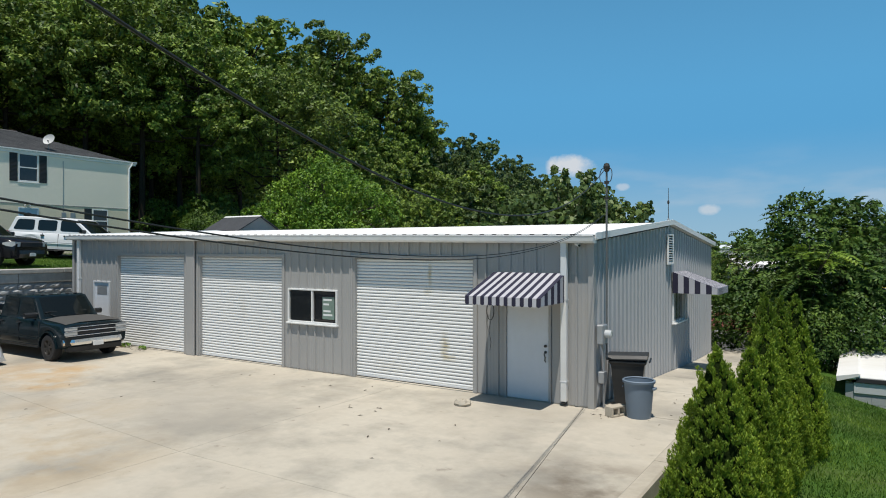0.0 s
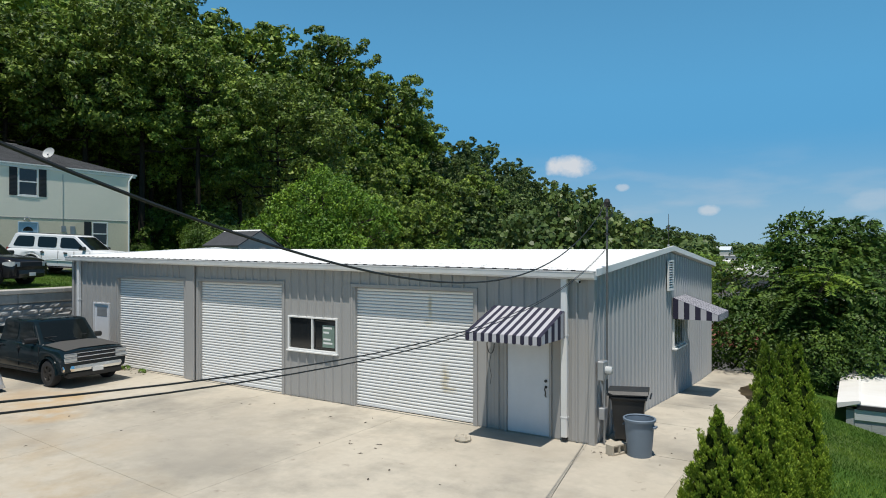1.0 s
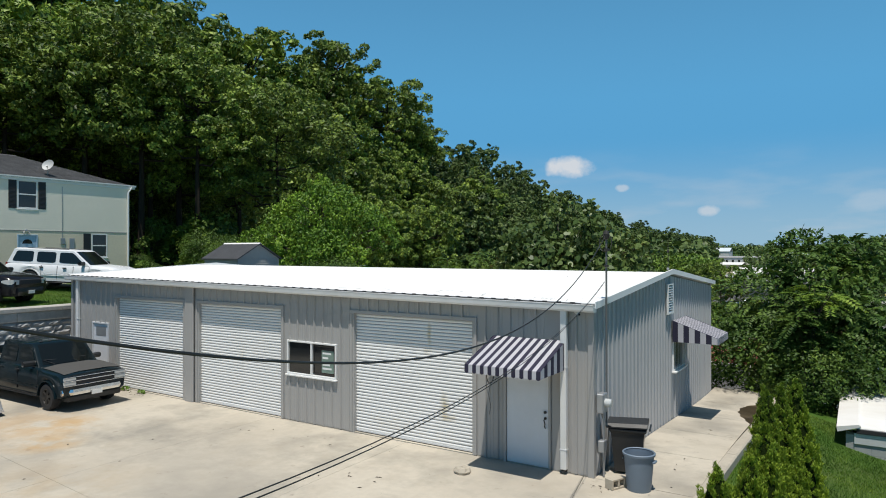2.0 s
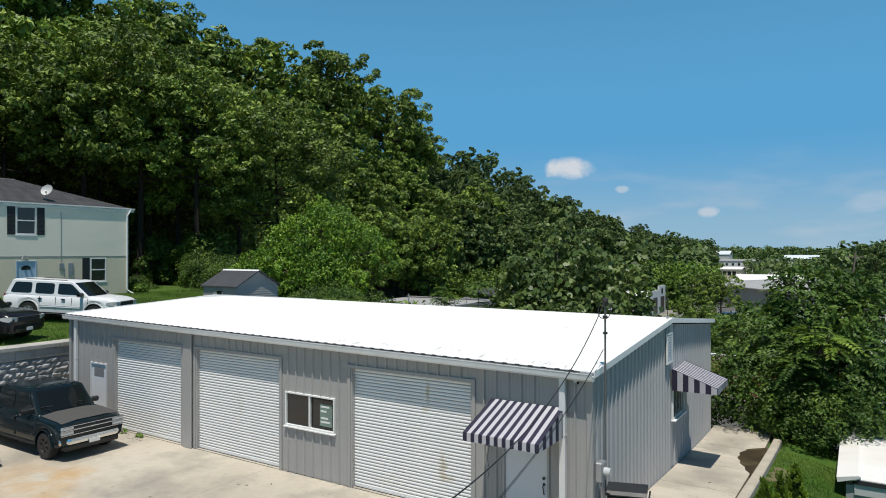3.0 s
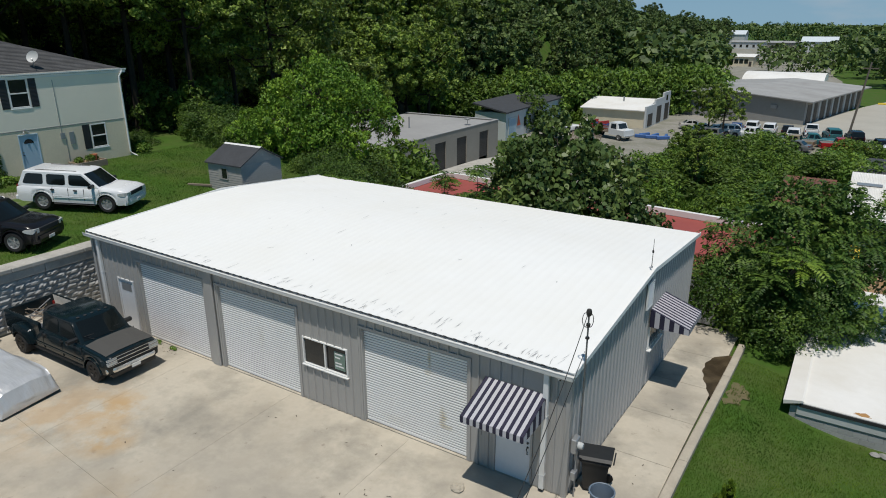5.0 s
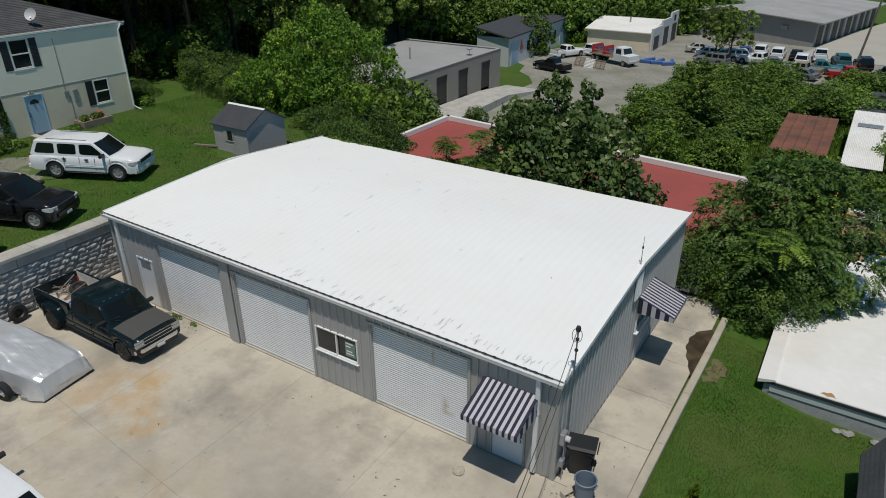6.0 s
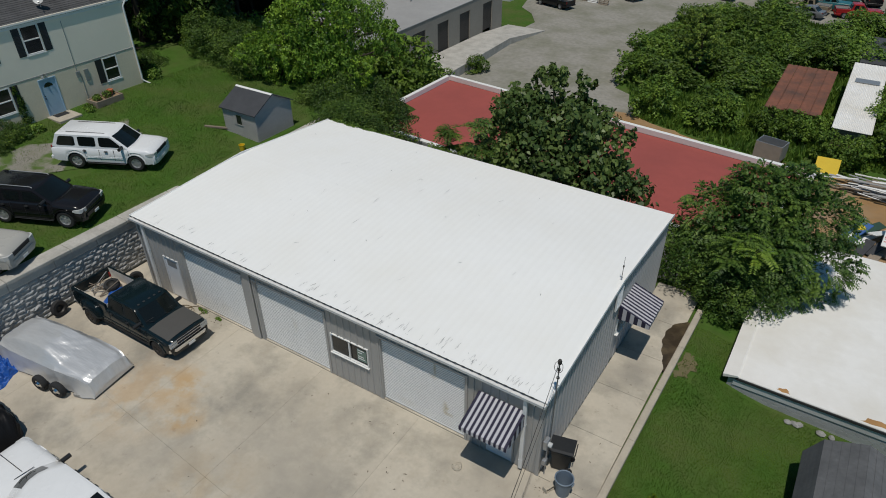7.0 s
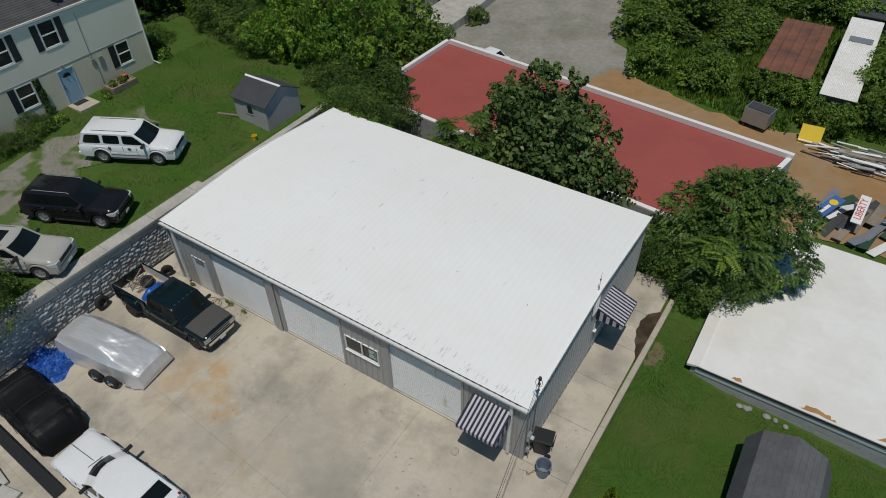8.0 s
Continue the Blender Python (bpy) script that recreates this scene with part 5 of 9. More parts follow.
part("downspout", Form().pipe([(0.16, HL + 0.1, ez - 0.12), (0.06, HL - 0.12, ez - 0.5), (0.06, HL - 0.12, 0.25), (0.16, HL + 0.02, 0.1), (0.35, HL + 0.2, -0.05)], 0.05, 8), M["white_paint"], house)


def house_window(y0, y1, z0, z1, shutter=True):
    w = y1 - y0
    wf = part("window", Form().box(-0.1, 0, z0, 0.014, 0.07, z1, 0.006).box(-0.1, w - 0.07, z0, 0.014, w, z1, 0.006).box(-0.1, 0.07, z1 - 0.07, 0.014, w - 0.07, z1, 0.006).box(-0.1, 0.07, z0, 0.014, w - 0.07, z0 + 0.07, 0.006).box(-0.05, 0.07, (z0 + z1) / 2 - 0.03, 0.02, w - 0.07, (z0 + z1) / 2 + 0.03, 0.004), M["white_paint"], house, "white double-hung window with dark panes")
    wf.matrix_basis = pose(0, y0, 0)
    part("sill", Form().box(-0.02, -0.04, z0 - 0.06, 0.03, w + 0.04, z0 - 0.004, 0.008), M["white_paint"], wf)
    for a, b in ((z0 + 0.07, (z0 + z1) / 2 - 0.03), ((z0 + z1) / 2 + 0.03, z1 - 0.07)):
        part("pane", Form().box(-0.04, 0.07, a, -0.03, w - 0.07, b), M["glass"], wf)
    if shutter:
        for a in (-0.44, w + 0.04):
            edge = [(0.002, z0), (0.018, z0), (0.018, z0 + 0.07)]
            for i in range(20):
                z = z0 + 0.08 + i * (z1 - z0 - 0.16) / 20
                edge += [(0.025, z), (0.014, z + 0.05)]
            edge += [(0.018, z1 - 0.06), (0.018, z1), (0.002, z1)]
            sf = Form().loft([[(x, y, z) for x, z in edge] for y in (a, a + 0.4)])
            part("shutter", sf, M["shutter"], wf)


for a, b in UPW:
    house_window(hy(a), hy(b), *UZ)
house_window(hy(LOWW[0][0]), hy(LOWW[0][1]), *LZ, shutter=False)
part("shutter", Form().box(0.002, hy(21.8) - 0.48, LZ[0], 0.022, hy(21.8) - 0.05, LZ[1], 0.004), M["shutter"], house)
house_window(hy(LOWW[1][0]), hy(LOWW[1][1]), *LZ)
dr = part("door", Form().box(-0.1, 0.06, -0.03, -0.02, 0.99, 2.06, 0.006), M["blue_door"], house, "pale blue front door with a half-round light")
dr.matrix_basis = pose(0, hy(HDOOR[0]), 0)
part("frame", Form().box(-0.12, 0.0, -0.05, 0.03, 0.06, 2.12, 0.006).box(-0.12, 0.99, -0.05, 0.03, 1.05, 2.12, 0.006).box(-0.12, 0.06, 2.06, 0.03, 0.99, 2.12, 0.006), M["blue_door"], dr)
fan = Form().add([(-0.014, 0.525, 1.62)] + [(-0.014, 0.525 + 0.26 * math.cos(math.pi * i / 14), 1.62 + 0.24 * math.sin(math.pi * i / 14)) for i in range(15)], [(0, i, i + 1) for i in range(1, 15)])
part("fanlight", fan, M["glass"], dr)
part("handle", Form().tube((-0.02, 0.14, 1.0), (0.05, 0.14, 1.0), 0.03, n=10).tube((-0.02, 0.14, 1.15), (0.02, 0.14, 1.15), 0.03, n=10), M["iron"], dr)
part("wall_lamp", Form().box(0.0, hy(18.1), 2.3, 0.06, hy(18.22), 2.4, 0.01).tube((0.05, hy(18.05), 2.28), (0.1, hy(18.0), 2.2), 0.04, n=8).tube((0.05, hy(18.27), 2.28), (0.1, hy(18.32), 2.2), 0.04, n=8), M["galv"], house)
part("conduit", Form().tube((0.012, hy(20.1), 1.9), (0.012, hy(20.1), 4.9), 0.02, n=8), M["galv"], house)
part("conduit", Form().tube((0.012, hy(20.28), 0.1), (0.012, hy(20.28), 1.6), 0.02, n=8), M["galv"], house)
part("meter_box", Form().box(0.0, hy(20.0), 1.6, 0.05, hy(20.25), 1.95, 0.01), M["galv"], house)
part("meter_box", Form().box(0.0, hy(20.5), 1.25, 0.05, hy(20.78), 1.95, 0.01), M["galv"], house)
stepb = tagged(part("doorstep", Form().box(-0.0, -0.1, -0.3, 1.3, 1.3, -0.02, 0.02), M["kerb"]), "pale concrete doorstep at the blue door", "step")
stepb.matrix_basis = pose(HX + 0.03, HDOOR[0] - 0.1, HZ + 0.02)
mat_ = tagged(part("doormat", Form().box(0, 0, 0, 0.5, 0.8, 0.02, 0.008), M["rubber"]), "dark doormat on the doorstep", "doormat")
mat_.matrix_basis = pose(HX + 0.12, HDOOR[0] + 0.1, HZ + 0.002)

pst = thing("deck_post", pose(HX - 1.6, HY1 + 0.75, HZ - 0.6), "weathered timber deck post standing behind the house corner", "post")
part("post", Form().box(-0.08, -0.08, 0.0, 0.08, 0.08, 5.2, 0.01), M["wood"], pst)
for z_ in (2.3, 3.7):
    part("brace", Form().box(-1.4, -0.05, z_, -0.08, 0.05, z_ + 0.12, 0.008), M["wood"], pst)
dish = thing("satellite_dish", pose(HX - 0.75, 19.75, HEAVE + 0.2), "pale grey satellite dish on the house roof", "dish")
part("mount", Form().pipe([(-0.15, 0, -0.02), (-0.1, 0, 0.35), (0, 0, 0.5)], 0.025).tube((-0.4, 0.1, 0.1), (-0.1, 0, 0.33), 0.015), M["galv"], dish)
dm = Form()
dm.lathe([(0.0, 0.0), (0.14, 0.018), (0.26, 0.06), (0.34, 0.11), (0.34, 0.122), (0.26, 0.073), (0.14, 0.031), (0.0, 0.013)], n=24)
dm.moved(Matrix.Translation((0.0, 0, 0.58)) @ Vector((0.45, -0.85, 0.45)).to_track_quat("Z", "Y").to_matrix().to_4x4())
part("reflector", dm, M["dish_paint"], dish, soft=40)
part("feed_arm", Form().pipe([(0.02, -0.02, 0.32), (0.42, -0.32, 0.45)], 0.015).tube((0.40, -0.30, 0.45), (0.46, -0.35, 0.53), 0.04, n=10), M["galv"], dish)

bx_ = thing("planter_box", pose(HX + 0.75, 20.9, ground_z(HX + 0.75, 21.0)), "weathered timber planter with leafy plants", "planter")
for q in ((-0.5, -0.9, 0.5, -0.84), (-0.5, 0.84, 0.5, 0.9), (-0.5, -0.84, -0.44, 0.84), (0.44, -0.84, 0.5, 0.84)):
    part("board", Form().box(q[0], q[1], -0.1, q[2], q[3], 0.35, 0.01), M["wood"], bx_)
part("soil", Form().box(-0.44, -0.84, -0.1, 0.44, 0.84, 0.28), M["dirt"], bx_)
pot = thing("plant_pot", pose(HX + 0.7, 21.35, ground_z(HX + 0.75, 21.0) + 0.281), "terracotta flower pot in the planter", "pot")
part("bowl", Form().lathe([(0.1, 0.0), (0.13, 0.14), (0.17, 0.3), (0.19, 0.3), (0.19, 0.36), (0.16, 0.36), (0.14, 0.3), (0.0, 0.29)], n=16, caps=True), M["terracotta"], pot)

# ---- garden shed ----
SZ = 2.62
shed = thing("garden_shed", pose(-28.15, 24.15, SZ), "small grey lap-sided garden shed with a charcoal gable roof", "shed")
SW, SDp, SH = 1.3, 1.4, 1.62          # half width along x, half depth along y, wall height


def lap_wall(a, b, z0, z1, axis, at, out):
    z, lap = z0, 0.13
    while z < z1 - 0.01:
        q = min(z + lap, z1)
        ring = []
        for t in (a, b):
            prof = ((at - out * 0.05, z), (at + out * 0.016, z), (at + out * 0.002, q), (at - out * 0.05, q))
            ring.append([((p, t, zz) if axis == "x" else (t, p, zz)) for p, zz in prof])
        part("siding_board", Form().loft(ring), M["shed_siding"], shed)
        z = q


for nm, ax, at, out, a, b in (("wall_panel", "y", -SDp, -1, -SW, SW), ("wall_panel", "x", SW, 1, -SDp, SDp), ("wall_panel", "x", -SW, -1, -SDp, SDp), ("wall_panel", "y", SDp, 1, -SW, SW)):
    lap_wall(a, b, 0.0, SH, ax, at, out)
SR = 0.74
for s in (-1, 1):
    f = Form()
    f.loft([[(s * SW - s * 0.06 * k, y, SH + z) for k, y, z in ((0, -SDp, 0), (0, SDp, 0), (0, 0.0, SR))], [(s * SW - s * 0.05, y, SH + z) for y, z in ((-SDp, 0), (SDp, 0), (0.0, SR))]])
    part("gable", f, M["shed_siding"], shed)
    for i in range(6):
        hw = SDp * (1 - (i * 0.13 + 0.13) / SR)
        if s > 0 and hw > 0.1:
            part("gable_board", Form().loft([[(SW, y, SH + i * 0.13), (SW + 0.016, y, SH + i * 0.13), (SW + 0.002, y, SH + i * 0.13 + 0.13)] for y in (-hw, hw)]), M["shed_siding"], shed)
    part("roof_slope", Form().loft([[(x, s * (SDp + 0.12), SH - 0.07), (x, 0, SH + SR), (x, 0, SH + SR + 0.06), (x, s * (SDp + 0.12), SH - 0.01)] for x in (-SW - 0.12, SW + 0.12)]), M["shed_roof"], shed)
part("ridge_strip", Form().loft([[(x, -0.1, SH + SR + 0.015), (x, 0, SH + SR + 0.085), (x, 0.1, SH + SR + 0.015), (x, 0, SH + SR + 0.05)] for x in (-SW - 0.12, SW + 0.12)]), M["white_paint"], shed)
wn_ = part("window", Form().box(-0.25, -SDp - 0.045, 0.75, 0.25, -SDp - 0.018, 0.8, 0.004).box(-0.25, -SDp - 0.045, 1.35, 0.25, -SDp - 0.018, 1.4, 0.004).box(-0.25, -SDp - 0.045, 0.8, -0.2, -SDp - 0.018, 1.35, 0.004).box(0.2, -SDp - 0.045, 0.8, 0.25, -SDp - 0.018, 1.35, 0.004), M["shed_siding"], shed)
part("pane", Form().box(-0.2, -SDp - 0.03, 0.8, 0.2, -SDp - 0.02, 1.35), M["glass"], wn_)
part("shutter", Form().box(-0.46, -SDp - 0.04, 0.75, -0.27, -SDp - 0.018, 1.4, 0.004), M["shed_siding"], wn_)
part("base", Form().box(-SW + 0.03, -SDp + 0.03, -0.4, SW - 0.03, SDp - 0.03, 0.02), M["wood"], shed)
yb = thing("yellow_bucket", pose(-26.95, 21.6, ground_z(-26.95, 21.6) + 0.01), "small yellow plastic bucket beside the wall", "bucket")
part("body", Form().lathe([(0.0, 0.0), (0.13, 0.0), (0.16, 0.3), (0.17, 0.3), (0.17, 0.32), (0.15, 0.32), (0.13, 0.03), (0.0, 0.03)], n=16), M["yellow"], yb)
lg = tagged(part("timber_post", Form().box(-0.9, -0.07, 0, 0.9, 0.07, 0.12, 0.015), M["wood"]), "weathered timber post lying on the grass", "timber")
lg.matrix_basis = pose(-29.9, 22.6, ground_z(-29.9, 22.6) + 0.02, 0, 0, 20)

# ---- vehicles ----
def at_ground(x, y, turn, z=None):
    """A pose on the sloping ground, wheels down."""
    if z is not None:
        return pose(x, y, z, 0, 0, turn)
    c, s = math.cos(radians(turn)), math.sin(radians(turn))
    zf, zb = ground_z(x + 1.4 * c, y + 1.4 * s), ground_z(x - 1.4 * c, y - 1.4 * s)
    return Matrix.Translation((x, y, (zf + zb) / 2 + 0.03)) @ pose(0, 0, 0, 0, 0, turn) @ pose(0, 0, 0, 0, -math.degrees(math.atan2(zf - zb, 2.8)), 0)


def section(x, zb, zt, w, tuck, round_top):
    """A ring round the body at x: the underside at zb, the upper edge at zt, w the half width."""
    zm = zb + (zt - zb) * 0.45
    pts = [(w - 0.12, zb), (w - 0.03, zb + 0.04), (w, zm), (w - tuck * 0.4, zt - 0.1), (w - tuck - 0.02, zt - 0.02), (w - tuck - 0.16, zt + round_top * 0.5), (w * 0.45, zt + round_top)]
    return [(x, y, z) for y, z in pts] + [(x, -y, z) for y, z in reversed(pts)]


def wheel(parent, x, y, r, w, rim_mat, side):
    prof = [(r * 0.62, -w / 2), (r * 0.9, -w / 2 - 0.004), (r * 0.985, -w / 2 + 0.03), (r, -w * 0.2), (r, w * 0.2), (r * 0.985, w / 2 - 0.03), (r * 0.9, w / 2 + 0.004), (r * 0.62, w / 2)]
    t = part("wheel", Form().lathe(prof, (0, 0, 0), "y", 24), M["rubber"], parent, soft=40)
    t.matrix_basis = pose(x, y, r)
    k = side
    f = Form().lathe([(0.0, k * (w / 2 - 0.03)), (r * 0.18, k * (w / 2 - 0.02)), (r * 0.24, k * (w / 2 - 0.06)), (r * 0.5, k * (w / 2 - 0.06)), (r * 0.56, k * (w / 2 - 0.01)), (r * 0.635, k * (w / 2))], (0, 0, 0), "y", 24)
    part("rim", f, rim_mat, t, soft=30)
    sp = Form()
    for i in range(6):
        a = i * math.pi / 3 + 0.3
        c, s = math.cos(a), math.sin(a)
        m = Matrix(((c, 0, -s, 0), (0, 1, 0, 0), (s, 0, c, 0), (0, 0, 0, 1)))
        sp.add([m @ Vector(p) for p in ((r * 0.2, k * (w / 2 - 0.02), -0.035), (r * 0.57, k * (w / 2 - 0.012), -0.05), (r * 0.57, k * (w / 2 - 0.012), 0.05), (r * 0.2, k * (w / 2 - 0.02), 0.035))], [(0, 1, 2, 3)])
    part("spokes", sp, rim_mat, t)
    return t


def vehicle(name, m, label, category, paint, L, W, belt, roof, cab, hood, wheelbase, r=0.38, pickup=None, group="", hood_mat=None, rim=None, detail=True, nose=0.82, clear=0.24, trim_mat=None, lean=0.2, rear_z=None, drop=0.12, win=(0.12, 0.8), front=0.45, bed_top=1.16, dual=False, bow=0.08):
    """A vehicle headed along +x, its middle at the origin. cab: x of the windscreen's foot, of its head, of the roof's rear end and of the rear window's foot. hood: the bonnet's height at its rear and front. pickup: x at which the bed begins."""
    v = thing(name, m, label, category, group)
    rim = rim or M["alloy"]
    fx = L / 2 - (L - wheelbase) * front
    rx = fx - wheelbase
    hw = W / 2
    xs = sorted(set([-L / 2, -L / 2 + 0.06, -L / 2 + 0.25, L / 2 - 0.4, L / 2 - 0.14, L / 2 - 0.02, L / 2] + [fx + r * 1.18 * math.cos(math.pi * i / 8) for i in range(9)] + [rx + r * 1.18 * math.cos(math.pi * i / 8) for i in range(9)] + [fx - r * 1.21, fx + r * 1.21, rx - r * 1.21, rx + r * 1.21] + [cab[0], cab[3], 0.0]))
    arch = lambda x: max([clear] + [r * 1.05 + math.sqrt(max(0, (r * 1.2) ** 2 - (x - c) ** 2)) * 0.98 if abs(x - c) < r * 1.19 else 0 for c in (fx, rx)])

    def zt(x):
        if x >= cab[0]:
            return hood[0] + (hood[1] - hood[0]) * (x - cab[0]) / (L / 2 - cab[0])
        if x <= cab[3] and rear_z:
            return rear_z
        return belt

    rings = []
    for x in xs:
        e = 0.0
        if x > L / 2 - 0.3:
            e = (x - L / 2 + 0.3) / 0.3
        if x < -L / 2 + 0.2:
            e = max(e, (-L / 2 + 0.2 - x) / 0.2)
        top = zt(x) - (drop * e * e if x > 0 else 0.05 * e)
        if pickup is not None and x < pickup:
            top = 0.78
        zb = min(arch(x), top - 0.12)
        rings.append(section(x, zb + (0.12 * e * e), top, hw * (1 - 0.07 * e * e), 0.07, 0.035 if x > cab[0] else 0.01))
    body = part("body", Form().loft(rings), paint, v, soft=40)
    part("underbody", Form().box(-L / 2 + 0.15, -hw + 0.2, clear + 0.02, L / 2 - 0.15, hw - 0.2, 0.62), M["dark"], v)
    # cabin
    c0, c1, c2, c3 = cab
    tw = hw - lean
    rf = roof
    base_z = belt - 0.02
    cabf = Form()
    ring = []
    for t, q in ((0.0, 0.0), (0.35, 0.30), (0.7, 0.66), (0.92, 0.93), (1.0, 1.0)):
        z = base_z + (rf - base_z) * q
        inset = lean * 0.45 + (hw - tw - lean * 0.45) * t + (0.06 if t == 1.0 else 0)
        xf, xr = c0 + (c1 - c0) * q - (0.1 if t == 1 else 0), c3 + (c2 - c3) * q + (0.06 if t == 1 else 0)
        w = hw - inset
        ring.append([(xf - bow * 1.1 - 0.02, w, z), (xr + 0.04, w, z), (xr, w - 0.08, z), (xr, -w + 0.08, z), (xr + 0.04, -w, z), (xf - bow * 1.1 - 0.02, -w, z)] + [(xf - bow * u * u, u * (w - 0.05), z) for u in (-1, -0.6, -0.2, 0.2, 0.6, 1)])
    cabf.loft(ring)
    part("cabin", cabf, paint, v, soft=35)

    def on_side(x, q, s, off=0.008):
        t = q
        inset = lean * 0.45 + (hw - tw - lean * 0.45) * t
        return (x, s * (hw - inset + off), base_z + (rf - base_z) * q)

    q0, q1 = win
    xf0, xf1 = c0 + (c1 - c0) * q0 - 0.16, c0 + (c1 - c0) * q1 - 0.12
    xr0, xr1 = c3 + (c2 - c3) * q0 + 0.13, c3 + (c2 - c3) * q1 + 0.13
    cuts = 3 if (c0 - c3) > 3.0 else 2 if (c0 - c3) > 1.7 else 1
    for s in (1, -1):
        for i in range(cuts):
            a0, a1 = xr0 + (xf0 - xr0) * i / cuts, xr1 + (xf1 - xr1) * i / cuts
            b0, b1 = xr0 + (xf0 - xr0) * (i + 1) / cuts, xr1 + (xf1 - xr1) * (i + 1) / cuts
            mid0, mid1 = (a0 + a1) / 2 if i else a0, (b0 + b1) / 2 if i < cuts - 1 else b0
            A0, A1 = (mid0, mid0) if i else (a0, a1)
            B0, B1 = (mid1, mid1) if i < cuts - 1 else (b0, b1)
            g = 0.085
            f = Form()
            corner = [(A0 + g, q0), (B0 - g, q0), (B1 - g, q1), (A1 + g, q1)]
            pts = []
            for k in range(4):
                p_, c_, n_ = corner[k - 1], corner[k], corner[(k + 1) % 4]
                for t in (0.0, 0.35, 0.7, 1.0):
                    e0, e1 = 0.16 * (1 - t) ** 2, 0.16 * t ** 2
                    pts.append((c_[0] + (p_[0] - c_[0]) * e0 + (n_[0] - c_[0]) * e1, c_[1] + (p_[1] - c_[1]) * e0 + (n_[1] - c_[1]) * e1))
            f.loft([[on_side(x_, q_, s, off) for x_, q_ in pts] for off in (-0.02, 0.008)])
            part("side_window", f, M["car_glass"], v)
    for nm, xa, xb in (("windscreen", c0, c1), ("rear_window", c3, c2)):
        sg = 1 if nm == "windscreen" else -1
        off = 0.012 * sg
        P = lambda q, y: (xa + (xb - xa) * q + off, y, base_z + (rf - base_z) * q + 0.006)
        wA, wB = hw - lean * 0.45 - 0.13, tw - 0.1
        f = Form()
        if sg > 0:
            f.loft([[(P(q, 0)[0] - bow * u * u, u * wq, P(q, 0)[2]) for u in (-1, -0.6, -0.2, 0.2, 0.6, 1)] for q, wq in ((0.08, wA), (0.9, wB))], closed=False, caps=False)
        else:
            f.quad(P(0.1, -wA), P(0.1, wA), P(0.88, wB), P(0.88, -wB))
        part(nm, f, M["car_glass"], v)
    for s in (1, -1):
        for x in (fx, rx):
            wheel(v, x, s * (hw - 0.13), r, 0.24, rim, s)
    # front and rear
    bz = (0.5, 0.66) if trim_mat else (0.38, 0.66)
    fz = nose
    part("grille", Form().box(L / 2 - 0.05, -hw * 0.58, fz - 0.10, L / 2 + 0.014, hw * 0.58, fz + 0.09, 0.02), M["dark"] if not trim_mat else M["dark"], v)
    for s in (1, -1):
        part("tail_light", Form().box(-L / 2 - 0.006, s * (hw - 0.16) - 0.06, 0.85, -L / 2 + 0.12, s * (hw - 0.12) + 0.07, (belt if pickup is None else 1.1), 0.02), M["red_glass"], v)
        plan = ((L / 2 - 0.42, hw + 0.004, 0.03), (L / 2 - 0.28, hw + 0.008, 0.07), (L / 2 - 0.13, hw * 0.975 + 0.01, 0.09), (L / 2 - 0.01, hw * 0.9, 0.09), (L / 2 + 0.012, hw * 0.64, 0.08))
        if not dual:
            part("headlight", Form().loft([[(px, s * py, fz - hz), (px, s * py, fz + hz), (px - 0.09, s * (py - 0.09), fz + hz), (px - 0.09, s * (py - 0.09), fz - hz)] for px, py, hz in plan]), M["lamp_glass"], v)
        if detail:
            part("mirror", Form().box(c0 - bow - 0.36, s * (hw - 0.1), belt + 0.01, c0 - bow - 0.22, s * (hw + 0.19), belt + 0.17, 0.04), M["black_plastic"], v)
            for i in range(2 if cuts > 1 else 1):
                xh = c0 - 1.15 - 1.05 * i
                part("door_handle", Form().box(xh - 0.1, s * (hw - 0.012), belt - 0.17, xh + 0.06, s * (hw + 0.022), belt - 0.12, 0.012), M["black_plastic"], v)
            part("side_moulding", Form().box(rx + r * 1.3, s * (hw - 0.02), 0.62, fx - r * 1.3, s * (hw + 0.012), 0.68, 0.008), paint, v)
            for i in range(cuts + 1 if cuts > 1 else 2):
                xd = xf0 + 0.2 - (xf0 + 0.2 - max(xr0, rx + r * 1.25)) * i / (cuts if cuts > 1 else 1)
                if xd > rx + r * 0.9:
                    part("door_seam", Form().box(xd - 0.005, s * (hw - 0.03), 0.5, xd + 0.005, s * (hw + 0.003), belt - 0.06), M["dark"], v)
            for xw in (fx, rx):
                lip = []
                for k in range(13):
                    an_ = math.pi * k / 12
                    lip.append([(xw + q * math.cos(an_), s * y_, r * 1.0 + q * math.sin(an_)) for q, y_ in ((r * 1.14, hw - 0.06), (r * 1.14, hw + 0.016), (r * 1.24, hw + 0.016), (r * 1.26, hw - 0.06))])
                part("arch_lip", Form().loft(lip), paint, v, soft=40)
            part("running_board", Form().box(rx + r * 1.3, s * (hw - 0.14), clear + 0.0, fx - r * 1.3, s * (hw + 0.0), clear + 0.06, 0.015), M["black_plastic"], v)
    part("front_bumper", Form().loft([[(L / 2 - 0.15 + x, y, z) for x, z in ((0.0, bz[0]), (0.2 - cx, bz[0]), (0.22 - cx, (bz[0] + bz[1]) / 2), (0.2 - cx, bz[1]), (0.0, bz[1]))] for y, cx in ((-hw * 0.97, 0.14), (-hw * 0.7, 0.02), (hw * 0.7, 0.02), (hw * 0.97, 0.14))]), trim_mat or paint, v)
